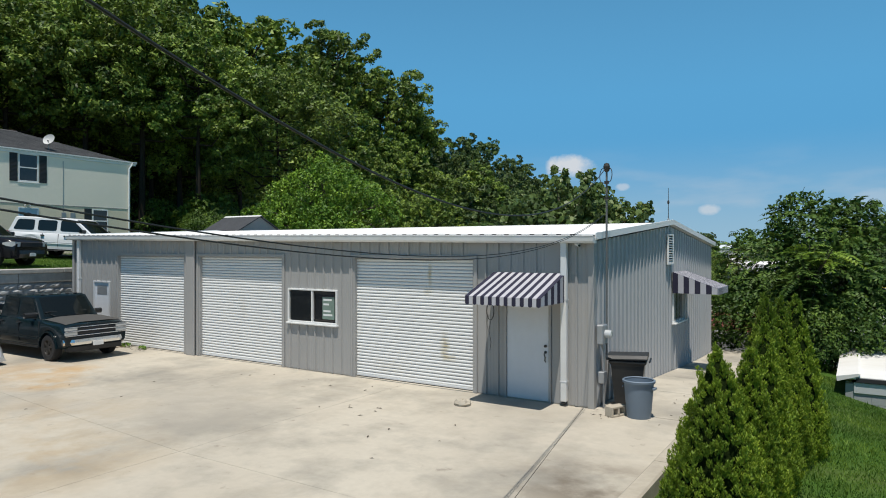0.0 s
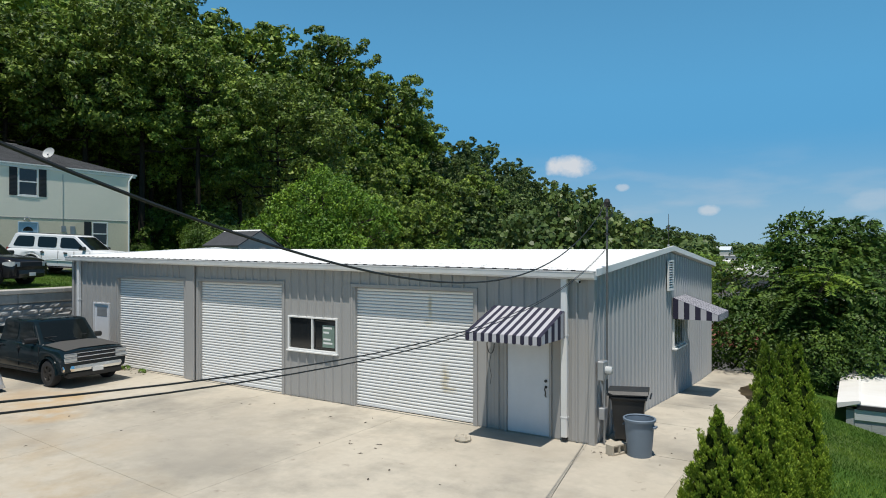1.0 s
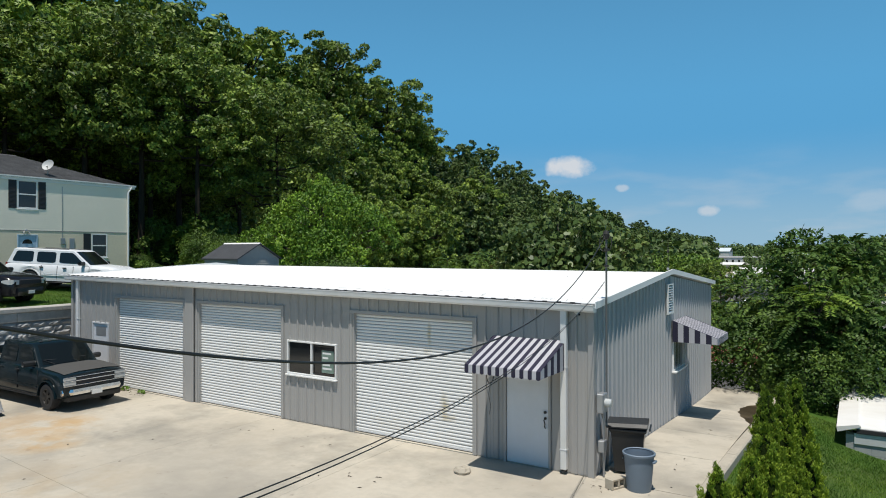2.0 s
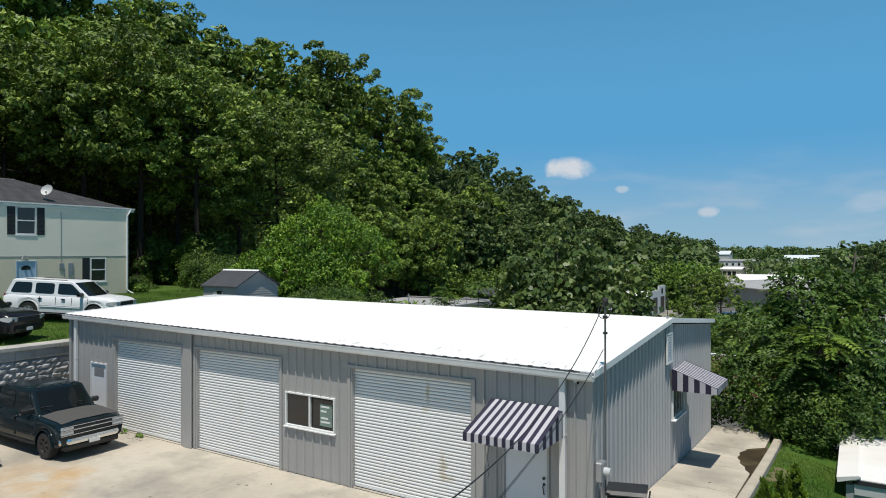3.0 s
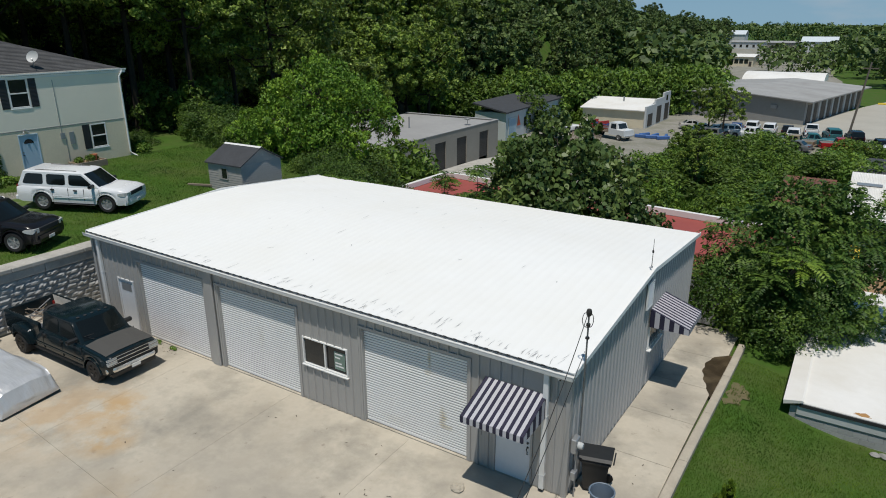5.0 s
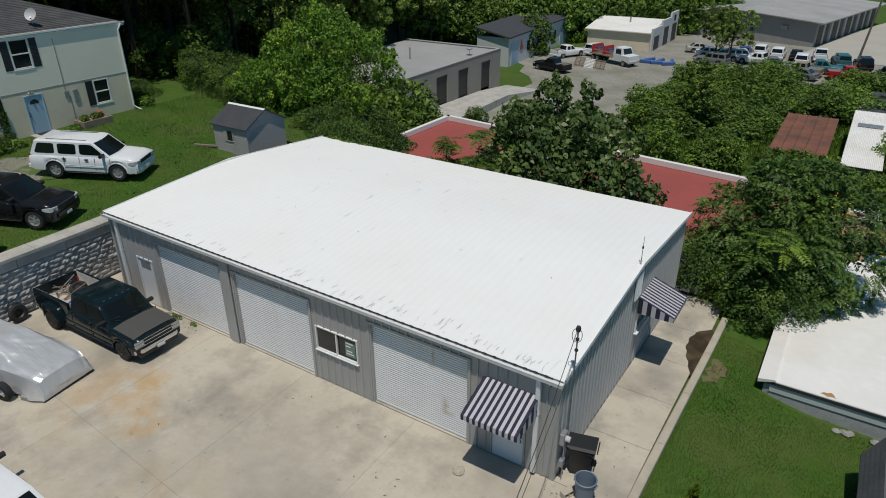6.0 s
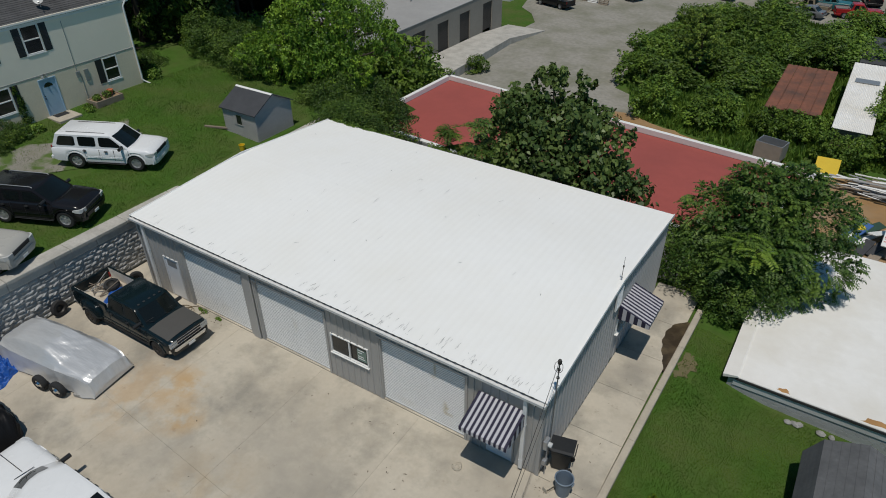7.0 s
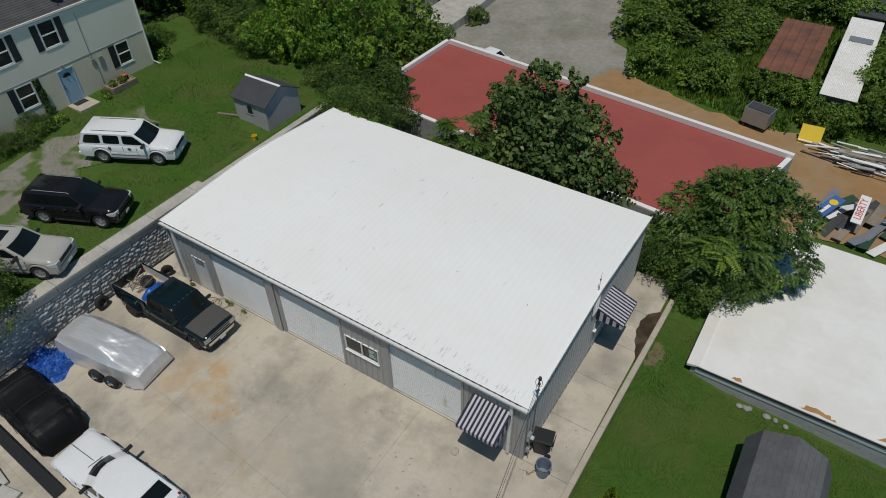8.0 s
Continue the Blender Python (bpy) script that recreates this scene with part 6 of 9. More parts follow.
    part("rear_bumper", Form().box(-L / 2 - 0.09, -hw * 0.96, 0.42, -L / 2 + 0.06, hw * 0.96, 0.62, 0.03), trim_mat or paint, v)
    part("number_plate", Form().box(L / 2 + 0.06, -0.16, 0.44, L / 2 + 0.078, 0.16, 0.56, 0.004), M["white_paint"], v)
    if hood_mat:
        rr = []
        for x in np.linspace(c0 + 0.1, L / 2 - 0.12, 6):
            zz = zt(x) - (drop * max(0, (x - L / 2 + 0.3) / 0.3) ** 2) + 0.085
            wv = hw - 0.11
            rr.append([(x, y, zz - 0.03 - (0.05 if abs(y) == wv else 0.0)) for y in (wv, wv * 0.5, 0, -wv * 0.5, -wv)])
        part("bonnet", Form().loft(rr, closed=False, caps=False), hood_mat, v, "matte grey bonnet")
    if pickup is not None:
        bt_ = bed_top
        for s in (1, -1):
            part("bed_side", Form().loft([[(x, s * (hw - a), z) for a, z in ((0.11, 0.7), (0.02, 0.72), (0.03, bt_ - 0.06), (0.06, bt_), (0.13, bt_), (0.14, 0.74))] for x in (-L / 2 + 0.02, pickup - 0.03)]), paint, v)
            part("bed_liner", Form().box(-L / 2 + 0.08, s * (hw - 0.148) - 0.004, 0.82, pickup - 0.04, s * (hw - 0.148) + 0.004, bt_ - 0.02), M["bed_side_paint"], v)
            if dual:
                ring = []
                for i in range(13):
                    u = -1 + 2 * i / 12
                    x = rx + 0.72 * u
                    k = max(0.02, 1 - u * u) ** 0.5
                    zb = max(0.5, r * 1.05 + math.sqrt(max(0, (r * 1.22) ** 2 - (x - rx) ** 2)) * 0.95)
                    zt_ = max(zb + 0.02, 0.62 + 0.5 * k)
                    y1 = hw - 0.04 + 0.24 * k ** 0.7
                    ring.append([(x, s * (hw - 0.05), zb), (x, s * y1, zb), (x, s * y1, zb + (zt_ - zb) * 0.6), (x, s * (y1 - 0.07 * k), zt_), (x, s * (hw - 0.05), zt_ + 0.01)])
                part("rear_fender", Form().loft(ring), paint, v, soft=40)
                wheel(v, rx, s * (hw + 0.06), r, 0.22, rim, s)
        part("tailgate", Form().box(-L / 2 - 0.01, -hw + 0.15, 0.72, -L / 2 + 0.07, hw - 0.15, bt_ - 0.01, 0.015), paint, v)
        part("headboard", Form().box(pickup - 0.036, -hw + 0.15, 0.8, pickup - 0.01, hw - 0.15, bt_ - 0.03, 0.004), M["bed_side_paint"], v)
        part("bed_floor", Form().box(-L / 2 + 0.08, -hw + 0.16, 0.79, pickup - 0.04, hw - 0.16, 0.86), M["bed_paint"] if detail else M["dark"], v)
    return v


# the parked pickup in front of the workshop
TL, TW = 6.25, 1.94
tk = vehicle("pickup_truck", pose(-22.2, 10.88, 0.0, 0, 0, 0.6), "dark blue-green extended-cab pickup with a matte grey bonnet", "truck", PAINT["dark_green"], TL, TW, 1.2, 1.86, (1.78, 1.2, -0.58, -0.74), (1.19, 1.1), 4.15, 0.39, drop=0.05, pickup=-0.78, hood_mat=PAINT["matte_hood"], trim_mat=M["chrome"], nose=0.9, clear=0.36, rim=M["iron"], front=0.42, bed_top=1.36, win=(0.1, 0.84), dual=True)
tx = TL / 2
part("grille_surround", Form().box(tx - 0.02, -0.93, 1.0, tx + 0.02, 0.93, 1.025, 0.006).box(tx - 0.02, -0.93, 0.885, tx + 0.022, 0.93, 0.915, 0.006).box(tx - 0.02, -0.93, 0.755, tx + 0.02, 0.93, 0.78, 0.006), M["chrome"], tk)
for y in (-0.75, 0.75):
    part("lower_lamp", Form().box(tx - 0.06, y - 0.17, 0.785, tx + 0.016, y + 0.17, 0.88, 0.01), M["lamp_glass"], tk)
    part("upper_lamp", Form().box(tx - 0.06, y - 0.17, 0.92, tx + 0.016, y + 0.17, 0.995, 0.01), M["lamp_glass"], tk)
part("emblem", Form().box(tx + 0.01, -0.09, 0.885, tx + 0.03, 0.09, 0.92, 0.006), M["chrome"], tk)
part("air_dam", Form().box(tx - 0.3, -0.8, 0.3, tx - 0.02, 0.8, 0.47, 0.03), M["black_plastic"], tk)
for y in (-0.45, 0.25):
    part("wiper", Form().pipe([(1.76, y, 1.235), (1.6, y - 0.25, 1.37), (1.62, y + 0.3, 1.35)], 0.011, 5), M["dark"], tk)
for i in range(5):
    part("roof_marker", Form().box(1.02, -0.5 + 0.25 * i - 0.05, 1.855, 1.1, -0.5 + 0.25 * i + 0.05, 1.885, 0.012), M["dark"], tk)


def loose_tyre(m, label, r=0.36, w=0.22):
    t = thing("loose_tyre", m, label, "tyre", group="loose tyres")
    part("tyre", Form().lathe([(r * 0.55, -w / 2), (r * 0.9, -w / 2), (r, -w * 0.25), (r, w * 0.25), (r * 0.9, w / 2), (r * 0.55, w / 2), (r * 0.58, w * 0.3), (r * 0.7, 0), (r * 0.58, -w * 0.3), (r * 0.55, -w / 2)], (0, 0, 0), "z", 26), M["rubber"], t, soft=40)
    part("wheel_disc", Form().lathe([(0.0, w * 0.1), (r * 0.2, w * 0.14), (r * 0.42, w * 0.02), (r * 0.52, w * 0.22), (r * 0.58, w * 0.36)], (0, 0, 0), "z", 22), M["iron"], t)
    return t


loose_tyre(pose(-24.35, 11.15, 1.06, 14, 8, 0), "old black tyre lying in the pickup bed", 0.34)
loose_tyre(pose(-25.82, 9.35, 0.36, 0, 80, 8), "dark tyre and wheel leaning on the stone wall")
loose_tyre(pose(-24.95, 12.6, 0.31, 85, 0, 60), "black tyre standing beside the workshop wall", 0.31)
jk = thing("bed_junk", pose(-24.55, 10.85, 0.87), "tangle of scrap timber and hose in the pickup bed", "scrap")
_r = random.Random(21)
for i in range(14):
    a, b = Vector((_r.uniform(-0.65, 0.5), _r.uniform(-0.65, 0.65), 0.03)), Vector((_r.uniform(-0.65, 0.5), _r.uniform(-0.65, 0.65), _r.uniform(0.12, 0.5)))
    part("scrap_piece", Form().tube(a, b, 0.02, n=5), M["wood"] if i % 3 else M["galv"], jk)


def crumpled(nx, ny, lx, ly, h, seed, mat, name, rough=0.12, freq=2.2):
    """A crumpled heap of sheet."""
    vv = []
    for j in range(ny + 1):
        for i in range(nx + 1):
            x, y = lx * (i / nx - 0.5), ly * (j / ny - 0.5)
            e = max(0.0, 1 - (2 * x / lx) ** 2) * max(0.0, 1 - (2 * y / ly) ** 2)
            q = noise.noise((x * freq + seed, y * freq, 0)) + 0.6 * noise.noise((x * freq * 2.7, y * freq * 2.7 + seed, 3))
            r = 1 + 0.18 * noise.noise((x * 3, y * 3, seed + 9))
            vv.append((x * r, y * r, max(0.003, h * e ** 0.6 + rough * q * min(1, 4 * e))))
    w = nx + 1
    me = quick_mesh(name, vv, [(j * w + i, j * w + i + 1, (j + 1) * w + i + 1, (j + 1) * w + i) for j in range(ny) for i in range(nx)], mat)
    return me


bt = tagged(new("blue_tarp", crumpled(90, 76, 2.3, 1.8, 0.3, 2, M["blue_tarp"], "blue_tarp", 0.26, 4.6)), "crumpled bright blue tarpaulin heaped on the concrete", "tarpaulin")
bt.matrix_basis = pose(-24.9, 5.75, 0.002, 0, 0, 20)
bt2 = tagged(new("folded_tarp", crumpled(28, 24, 0.95, 1.3, 0.32, 5, M["blue_tarp"], "folded_tarp", 0.12, 4)), "small blue tarpaulin bunched in the pickup bed", "tarpaulin")
bt2.matrix_basis = pose(-23.5, 10.95, 0.865, 0, 0, 10)

# car under a silver cover on the yard
cv = thing("covered_car", pose(-22.8, 7.72, 0.0, 0, 0, 7), "low car under a wrinkled silver cover tied over it", "car")
stations = [(-2.62, 0.62, 0.62, 0.80), (-2.45, 0.98, 0.66, 0.93), (-1.55, 1.30, 0.62, 1.02), (0.15, 1.36, 0.62, 1.03), (0.85, 1.14, 0.70, 1.03), (1.05, 1.04, 0.76, 1.02), (2.25, 0.86, 0.74, 0.96), (2.48, 0.74, 0.66, 0.9), (2.66, 0.30, 0.6, 0.86)]
rings = []
for a, b in zip(stations, stations[1:] + stations[-1:]):
    for i in range(7 if a is not b else 1):
        x, ztop, rw, w = [p + (q - p) * i / 7 for p, q in zip(a, b)]
        ring = []
        for k in range(61):
            u = -1 + 2 * k / 60
            v_, sg = abs(u), 1 if u > 0 else -1
            shoulder = min(0.84, ztop - 0.06)
            if v_ < 0.42:
                y, z = rw * v_ / 0.42, ztop - 0.035 * (v_ / 0.42) ** 2
            elif v_ < 0.6:
                t = (v_ - 0.42) / 0.18
                y, z = rw + (w * 0.96 - rw) * t, ztop - 0.035 + (shoulder - ztop + 0.035) * t - 0.03 * math.sin(math.pi * t)
            else:
                t = (v_ - 0.6) / 0.4
                hem = 0.07 + 0.16 * max(0.0, noise.noise((x * 0.9, sg * 3.0, 1.0)))
                y = w * (0.96 + 0.1 * t) + 0.075 * t * (0.5 - abs(noise.noise((x * 2.3, sg * 5.0 + 0.5 * t, 2.0)))) * 2
                z = shoulder + (min(hem, shoulder - 0.02) - shoulder) * t
            crease = 0.05 * (0.35 - abs(noise.noise((x * 1.1 + u * 1.7, x * 0.6 - u * 2.6, 6.0)))) + 0.025 * (0.3 - abs(noise.noise((x * 2.6 - u * 4.0, u * 3.0, 9.0))))
            ring.append((x + 0.02 * noise.noise((x * 2, u * 4, 1)), sg * (y + crease * v_), max(0.02, z + crease * (1.2 - v_))))
        rings.append(ring)
part("cover", Form().loft(rings, closed=False, caps=True), M["tarp"], cv, soft=28)
part("body", Form().box(-2.2, -0.72, 0.25, 2.1, 0.72, 0.7, 0.1), M["dark"], cv)
for x, y in ((-1.4, -0.86), (1.35, -0.86), (-1.4, 0.86), (1.35, 0.86)):
    wheel(cv, x, y, 0.31, 0.2, M["galv"], 1 if y > 0 else -1)
for i, (x, y, tz) in enumerate(((-21.35, 6.55, 12), (-22.25, 6.4, 8))):
    t = loose_tyre(pose(x, y, 0.34, 90, 0, tz), "chrome wheel and tyre standing beside the covered car", 0.34)
    part("hub", Form().lathe([(0.0, 0.16), (0.06, 0.15), (0.12, 0.08), (0.185, 0.085), (0.2, 0.09)], (0, 0, 0), "z", 20), M["chrome"], t)
bk = tagged(part("brick_block", Form().box(-0.18, -0.12, 0, 0.18, 0.12, 0.16, 0.02), M["mortar"]), "dark concrete block on the yard slab", "block")
bk.matrix_basis = pose(-20.75, 6.95, 0, 0, 0, 15)

# dark cover heap and the old white car near the lower wall
bc = thing("black_covered_load", pose(-22.75, 3.95, 0.0, 0, 0, -4), "bulky load under a sagging black tarpaulin", "load")
rings = []
for i in range(25):
    x = -2.3 + 4.6 * i / 24
    e = min(1, (2.3 - abs(x)) / 0.5 + 0.15)
    ring = []
    for k in range(33):
        a = math.pi * k / 32
        c, s = math.cos(a), math.sin(a)
        q = 1 - 0.16 * abs(noise.noise((x * 1.5, k * 0.35, 0))) - 0.09 * abs(noise.noise((x * 4, k * 0.7, 2)))
        ring.append((x, 1.05 * q * abs(c) ** 0.32 * (1 if c > 0 else -1) * (0.75 + 0.25 * e), max(0.0, (1.22 * e * q + 0.1 * math.sin(x * 2.6)) * s ** 0.5)))
    rings.append(ring)
part("tarpaulin", Form().loft(rings, closed=False, caps=True), M["black_tarp"], bc, soft=70)
wc = vehicle("old_white_car", pose(-17.07, 3.68, 0.0, 0, 0, 181), "old white two-door car with black-edged curved windscreen on the slab", "car", PAINT["white"], 5.4, 1.92, 0.90, 1.32, (1.06, 0.28, -1.75, -2.4), (0.93, 0.84), 3.0, 0.34, trim_mat=M["chrome"], nose=0.68, lean=0.16, bow=0.36, win=(0.08, 0.9))
part("bonnet_crease", Form().box(1.15, -0.012, 0.955, 2.5, 0.012, 0.966, 0.003), M["dark"], wc)
part("wiper", Form().pipe([(1.08, 0.3, 0.96), (0.98, -0.3, 0.985)], 0.012, 5), M["dark"], wc)

for x in (-1.3, 0.2, 1.5):
    part("tie_rope", Form().pipe([(x, -1.06, 0.12), (x + 0.02, -1.04, 0.75), (x + 0.05, -0.85, 1.2), (x + 0.06, 0.0, 1.33), (x + 0.05, 0.85, 1.2), (x + 0.02, 1.04, 0.75), (x, 1.06, 0.12)], 0.012, 5), M["rubber"], bc)
# cars on the upper lawn
SUV = dict(L=5.1, W=2.0, belt=1.12, roof=1.78, cab=(1.36, 0.52, -2.22, -2.5), hood=(1.14, 1.07), wheelbase=2.95, r=0.4, nose=0.88, clear=0.32, win=(0.13, 0.82), lean=0.17, drop=0.16)
s1 = vehicle("suv", at_ground(-31.35, 16.8, 31) @ Matrix.Scale(1.03, 4), "white full-size SUV with roof rails parked on the grass", "suv", PAINT["white"], group="cars on the upper lawn", **SUV)
s2 = vehicle("suv", at_ground(-29.5, 11.85, 28) @ Matrix.Scale(1.04, 4), "glossy black SUV with roof rails parked on the grass", "suv", PAINT["black"], group="cars on the upper lawn", **{**SUV, "L": 4.7, "W": 1.9, "cab": (1.1, 0.3, -1.95, -2.25), "wheelbase": 2.78, "roof": 1.68})
s3 = vehicle("suv", at_ground(-28.7, 8.0, 30) @ Matrix.Scale(1.03, 4), "silver SUV with a black sunroof parked by the wall", "suv", PAINT["silver"], group="cars on the upper lawn", **{**SUV, "L": 4.7, "W": 1.88, "cab": (1.05, 0.3, -1.95, -2.25), "wheelbase": 2.75, "roof": 1.66})
for s_, rf, xa, xb, mt in ((s1, 1.74, -1.8, 0.2, "black_plastic"), (s2, 1.68, -1.6, 0.2, "galv"), (s3, 1.66, -1.6, 0.1, "galv")):
    for y in (-0.62, 0.62):
        part("roof_rail", Form().pipe([(xa, y, rf), (xa + 0.08, y, rf + 0.05), (xb - 0.08, y, rf + 0.05), (xb, y, rf)], 0.018), M[mt], s_)
part("sunroof", Form().box(-0.85, -0.38, 1.652, -0.1, 0.38, 1.668, 0.006), M["car_glass"], s3)
# long black bar and broken slabs at the yard's lower edge
bm_ = tagged(part("steel_beam", Form().box(-2.6, -0.22, 0.0, 2.6, 0.22, 0.3, 0.02), M["black_plastic"]), "long black bar lying on the slab", "beam")
bm_.matrix_basis = pose(-21.4, 2.35, 0.0, 0, 0, -3)
for i, (x, y, tz) in enumerate(((-22.9, 1.2, 5), (-21.6, 1.1, -8), (-20.6, 0.9, 12), (-22.2, 0.1, 3))):
    sb = tagged(part("concrete_slab", Form().box(-0.62, -0.45, 0, 0.62, 0.45, 0.16, 0.02), M["cap"]), "broken grey concrete slab stacked at the yard edge", "slab", group="loose slabs")
    sb.matrix_basis = pose(x, y, 0.0, 0, 0, tz)

# ---- plants ----
RNG = np.random.default_rng(5)


def unit(a):
    return a / np.maximum(1e-6, np.linalg.norm(a, axis=1, keepdims=True))


def leaf_cards(pos, out, size, rng, shape="quad", up=0.5, jitter=0.8, droop=0.0):
    """Leaves at pos that face roughly out: arrays of vertices and faces."""
    n = len(pos)
    nor = unit(out + np.array([0, 0, up]) + rng.normal(0, jitter, (n, 3)))
    a = unit(np.cross(nor, rng.normal(0, 1, (n, 3))))
    if droop:
        a = unit(a + np.array([0, 0, -droop]))
    b = np.cross(nor, a)
    s = (size * rng.uniform(0.6, 1.35, n))[:, None]
    if shape == "quad":
        k = [(-0.5, 0.0), (0.0, -0.33), (0.55, 0.0), (0.0, 0.33)]
    elif shape == "tri":
        k = [(-0.45, -0.26), (0.62, 0.02), (-0.3, 0.36)]
    else:
        k = [(-0.35, -0.16), (-0.05, -0.42), (0.3, -0.26), (0.62, 0.0), (0.3, 0.26), (-0.05, 0.42), (-0.35, 0.16)]
    lift = [0.0, 0.06, -0.04, 0.06] if shape == "quad" else [0.03, -0.05, 0.03] if shape == "tri" else [0.05, 0.09, 0.04, -0.08, 0.04, 0.09, 0.05]
    v = np.stack([pos + a * s * p + b * s * q + nor * s * h for (p, q), h in zip(k, lift)], axis=1).reshape(-1, 3)
    f = np.arange(n * len(k)).reshape(n, len(k))
    return v, f


def crown_mesh(name, lobes, n, size, mat, seed, shape="quad", up=0.15, jitter=0.6, droop=0.0, deep=0.28, puff=0.3, per=48):
    """A crown: puffs of leaves set over the outer shells of several uneven lobes. puff: a puff's size as a share of its lobe's."""
    rng = np.random.default_rng(seed)
    lob = np.array(lobes, dtype=float)
    wgt = lob[:, 3] * lob[:, 4] + lob[:, 3] * lob[:, 5]
    k = max(1, n // per)
    pick = rng.choice(len(lob), k, p=wgt / wgt.sum())
    d = unit(rng.normal(0, 1, (k, 3)) + np.array([0, 0, 0.3]))
    r = 1.0 - deep * rng.random(k) ** 1.6 + rng.normal(0, 0.05, k)
    cen = lob[pick, :3] + d * lob[pick, 3:6] * r[:, None]
    rad = lob[pick, 3:6] * (puff * rng.uniform(0.6, 1.4, k))[:, None]
    rep = np.repeat(np.arange(k), per)
    m = len(rep)
    e = unit(rng.normal(0, 1, (m, 3)) + d[rep] * 0.5 + np.array([0, 0, 0.35]))
    pos = cen[rep] + e * rad[rep] * (0.62 + 0.42 * rng.random((m, 1)))
    v, f = leaf_cards(pos, unit(e + d[rep] * 0.3), size, rng, shape, up, jitter, droop)
    return quick_mesh(name, v, f, mat)


def frond_mesh(name, tips, mat, seed, length=0.8, pairs=8, leaflet=0.17):
    """Long leaves of many paired leaflets that arch from their tips: tips gives rows of place and heading."""
    rng = np.random.default_rng(seed)
    P, D = tips[:, :3], unit(tips[:, 3:6])
    n = len(P)
    L = length * rng.uniform(0.7, 1.25, n)
    side = unit(np.cross(D, np.array([0, 0, 1.0])) + rng.normal(0, 0.15, (n, 3)))
    vs = []
    for i in range(pairs):
        t = (i + 1.2) / (pairs + 0.5)
        c = P + D * (L * t)[:, None] + np.array([0, 0, -1]) * (L * 0.42 * t * t)[:, None]
        fw = unit(D + np.array([0, 0, -0.8]) * t)
        for s in (-1, 1):
            ll = leaflet * (1.15 - 0.5 * abs(t - 0.45)) * (L / length)
            o = unit(side * s + fw * 0.35 + np.array([0, 0, -0.22]) + rng.normal(0, 0.1, (n, 3)))
            w = unit(fw + rng.normal(0, 0.1, (n, 3)))
            l_, w_ = ll[:, None], (ll * 0.2)[:, None]
            vs.append(np.stack([c, c + o * l_ * 0.45 - w * w_, c + o * l_, c + o * l_ * 0.45 + w * w_], axis=1))
    v = np.concatenate(vs, axis=0).reshape(-1, 3)
    return quick_mesh(name, v, np.arange(len(v)).reshape(-1, 4), mat)


def trunk_form(h, r, lobes, seed, lean=0.0, base=0.0):
    """A tapered trunk with limbs that reach into the lobes."""
    rnd = random.Random(seed)
    f = Form()
    pts, k = [], 7
    for i in range(k + 1):
        t = i / k
        pts.append(Vector((lean * t + rnd.uniform(-0.04, 0.04) * h * 0.15 * t, rnd.uniform(-0.04, 0.04) * h * 0.15 * t, base + (h - base) * t)))
    for i in range(k):
        q0, q1 = 1 - 0.75 * i / k, 1 - 0.75 * (i + 1) / k
        f.tube(pts[i], pts[i + 1], r * q0 * (1.35 if i == 0 else 1), r * q1, 9, caps=False)
    for l in lobes:
        t = min(0.95, max(0.3, (l[2] - l[5] - base) / max(0.1, h - base)))
        a = pts[0].lerp(pts[-1], t)
        b = Vector(l[:3])
        mid = a.lerp(b, 0.5) + Vector((0, 0, -0.05 * h))
        f.tube(a, mid, r * 0.42 * (1 - t * 0.5), r * 0.25, 6, caps=False).tube(mid, b, r * 0.25, r * 0.06, 6, caps=False)
    return f


def tree(name, m, label, category, h, r, lobes, crown, seed, group="", trunk_h=None, lean=0.0, bark="bark"):
    t = thing(name, m, label, category, group)
    part("trunk", trunk_form(trunk_h or h * 0.8, r, lobes, seed, lean, -0.5), M[bark], t, soft=50)
    part("crown", crown, None, t)
    return t


def broad_lobes(h, spread_, n, seed, low=0.25):
    """Billows over the rounded crown of a tree of height h, whose foliage begins at the share low of its height."""
    rnd = random.Random(seed)
    mid, tall = h * (1 + low) / 2, h * (1 - low) / 2
    out = [(0, 0, mid, spread_ * 0.5, spread_ * 0.5, tall * 0.62)]
    for i in range(n):
        e = 0.98 - 1.75 * (i + 0.5) / n
        a = i * 2.39996 + rnd.uniform(-0.4, 0.4)
        q = math.sqrt(max(0.05, 1 - e * e)) * spread_ * rnd.uniform(0.62, 0.95)
        s = rnd.uniform(0.24, 0.44) * spread_
        out.append((q * math.cos(a), q * math.sin(a), mid + tall * 0.8 * e * rnd.uniform(0.9, 1.08), s * rnd.uniform(0.9, 1.2), s * rnd.uniform(0.9, 1.2), s * rnd.uniform(0.65, 0.95)))
    return out


# forest on the hill: kinds of tree, each repeated at many sizes and turns; EDGE stands tall along the rim, its crown high over a shaded floor
def forest_kinds(rows_, seed):
    out = []
    for k, (h, sp, nl, sz, nc, low) in enumerate(rows_):
        lob = broad_lobes(h, sp, nl, seed + k, low)
        out.append((h, lob, crown_mesh("crown", lob, nc, sz, M["leaf_forest"], seed + 20 + k, shape="tri", up=0.22, jitter=0.62, deep=0.22, puff=0.34, per=60)))
    return out


FOREST = forest_kinds(((17, 4.9, 19, 0.44, 8400, 0.3), (19, 4.6, 21, 0.44, 8600, 0.32), (15, 5.2, 19, 0.44, 8400, 0.3), (18, 4.1, 19, 0.43, 8000, 0.32)), 40)
EDGE = forest_kinds(((21, 5.9, 19, 0.33, 19500, 0.36), (20, 5.5, 18, 0.33, 19000, 0.42), (22, 5.7, 20, 0.34, 19500, 0.34)), 240)
FAR = []
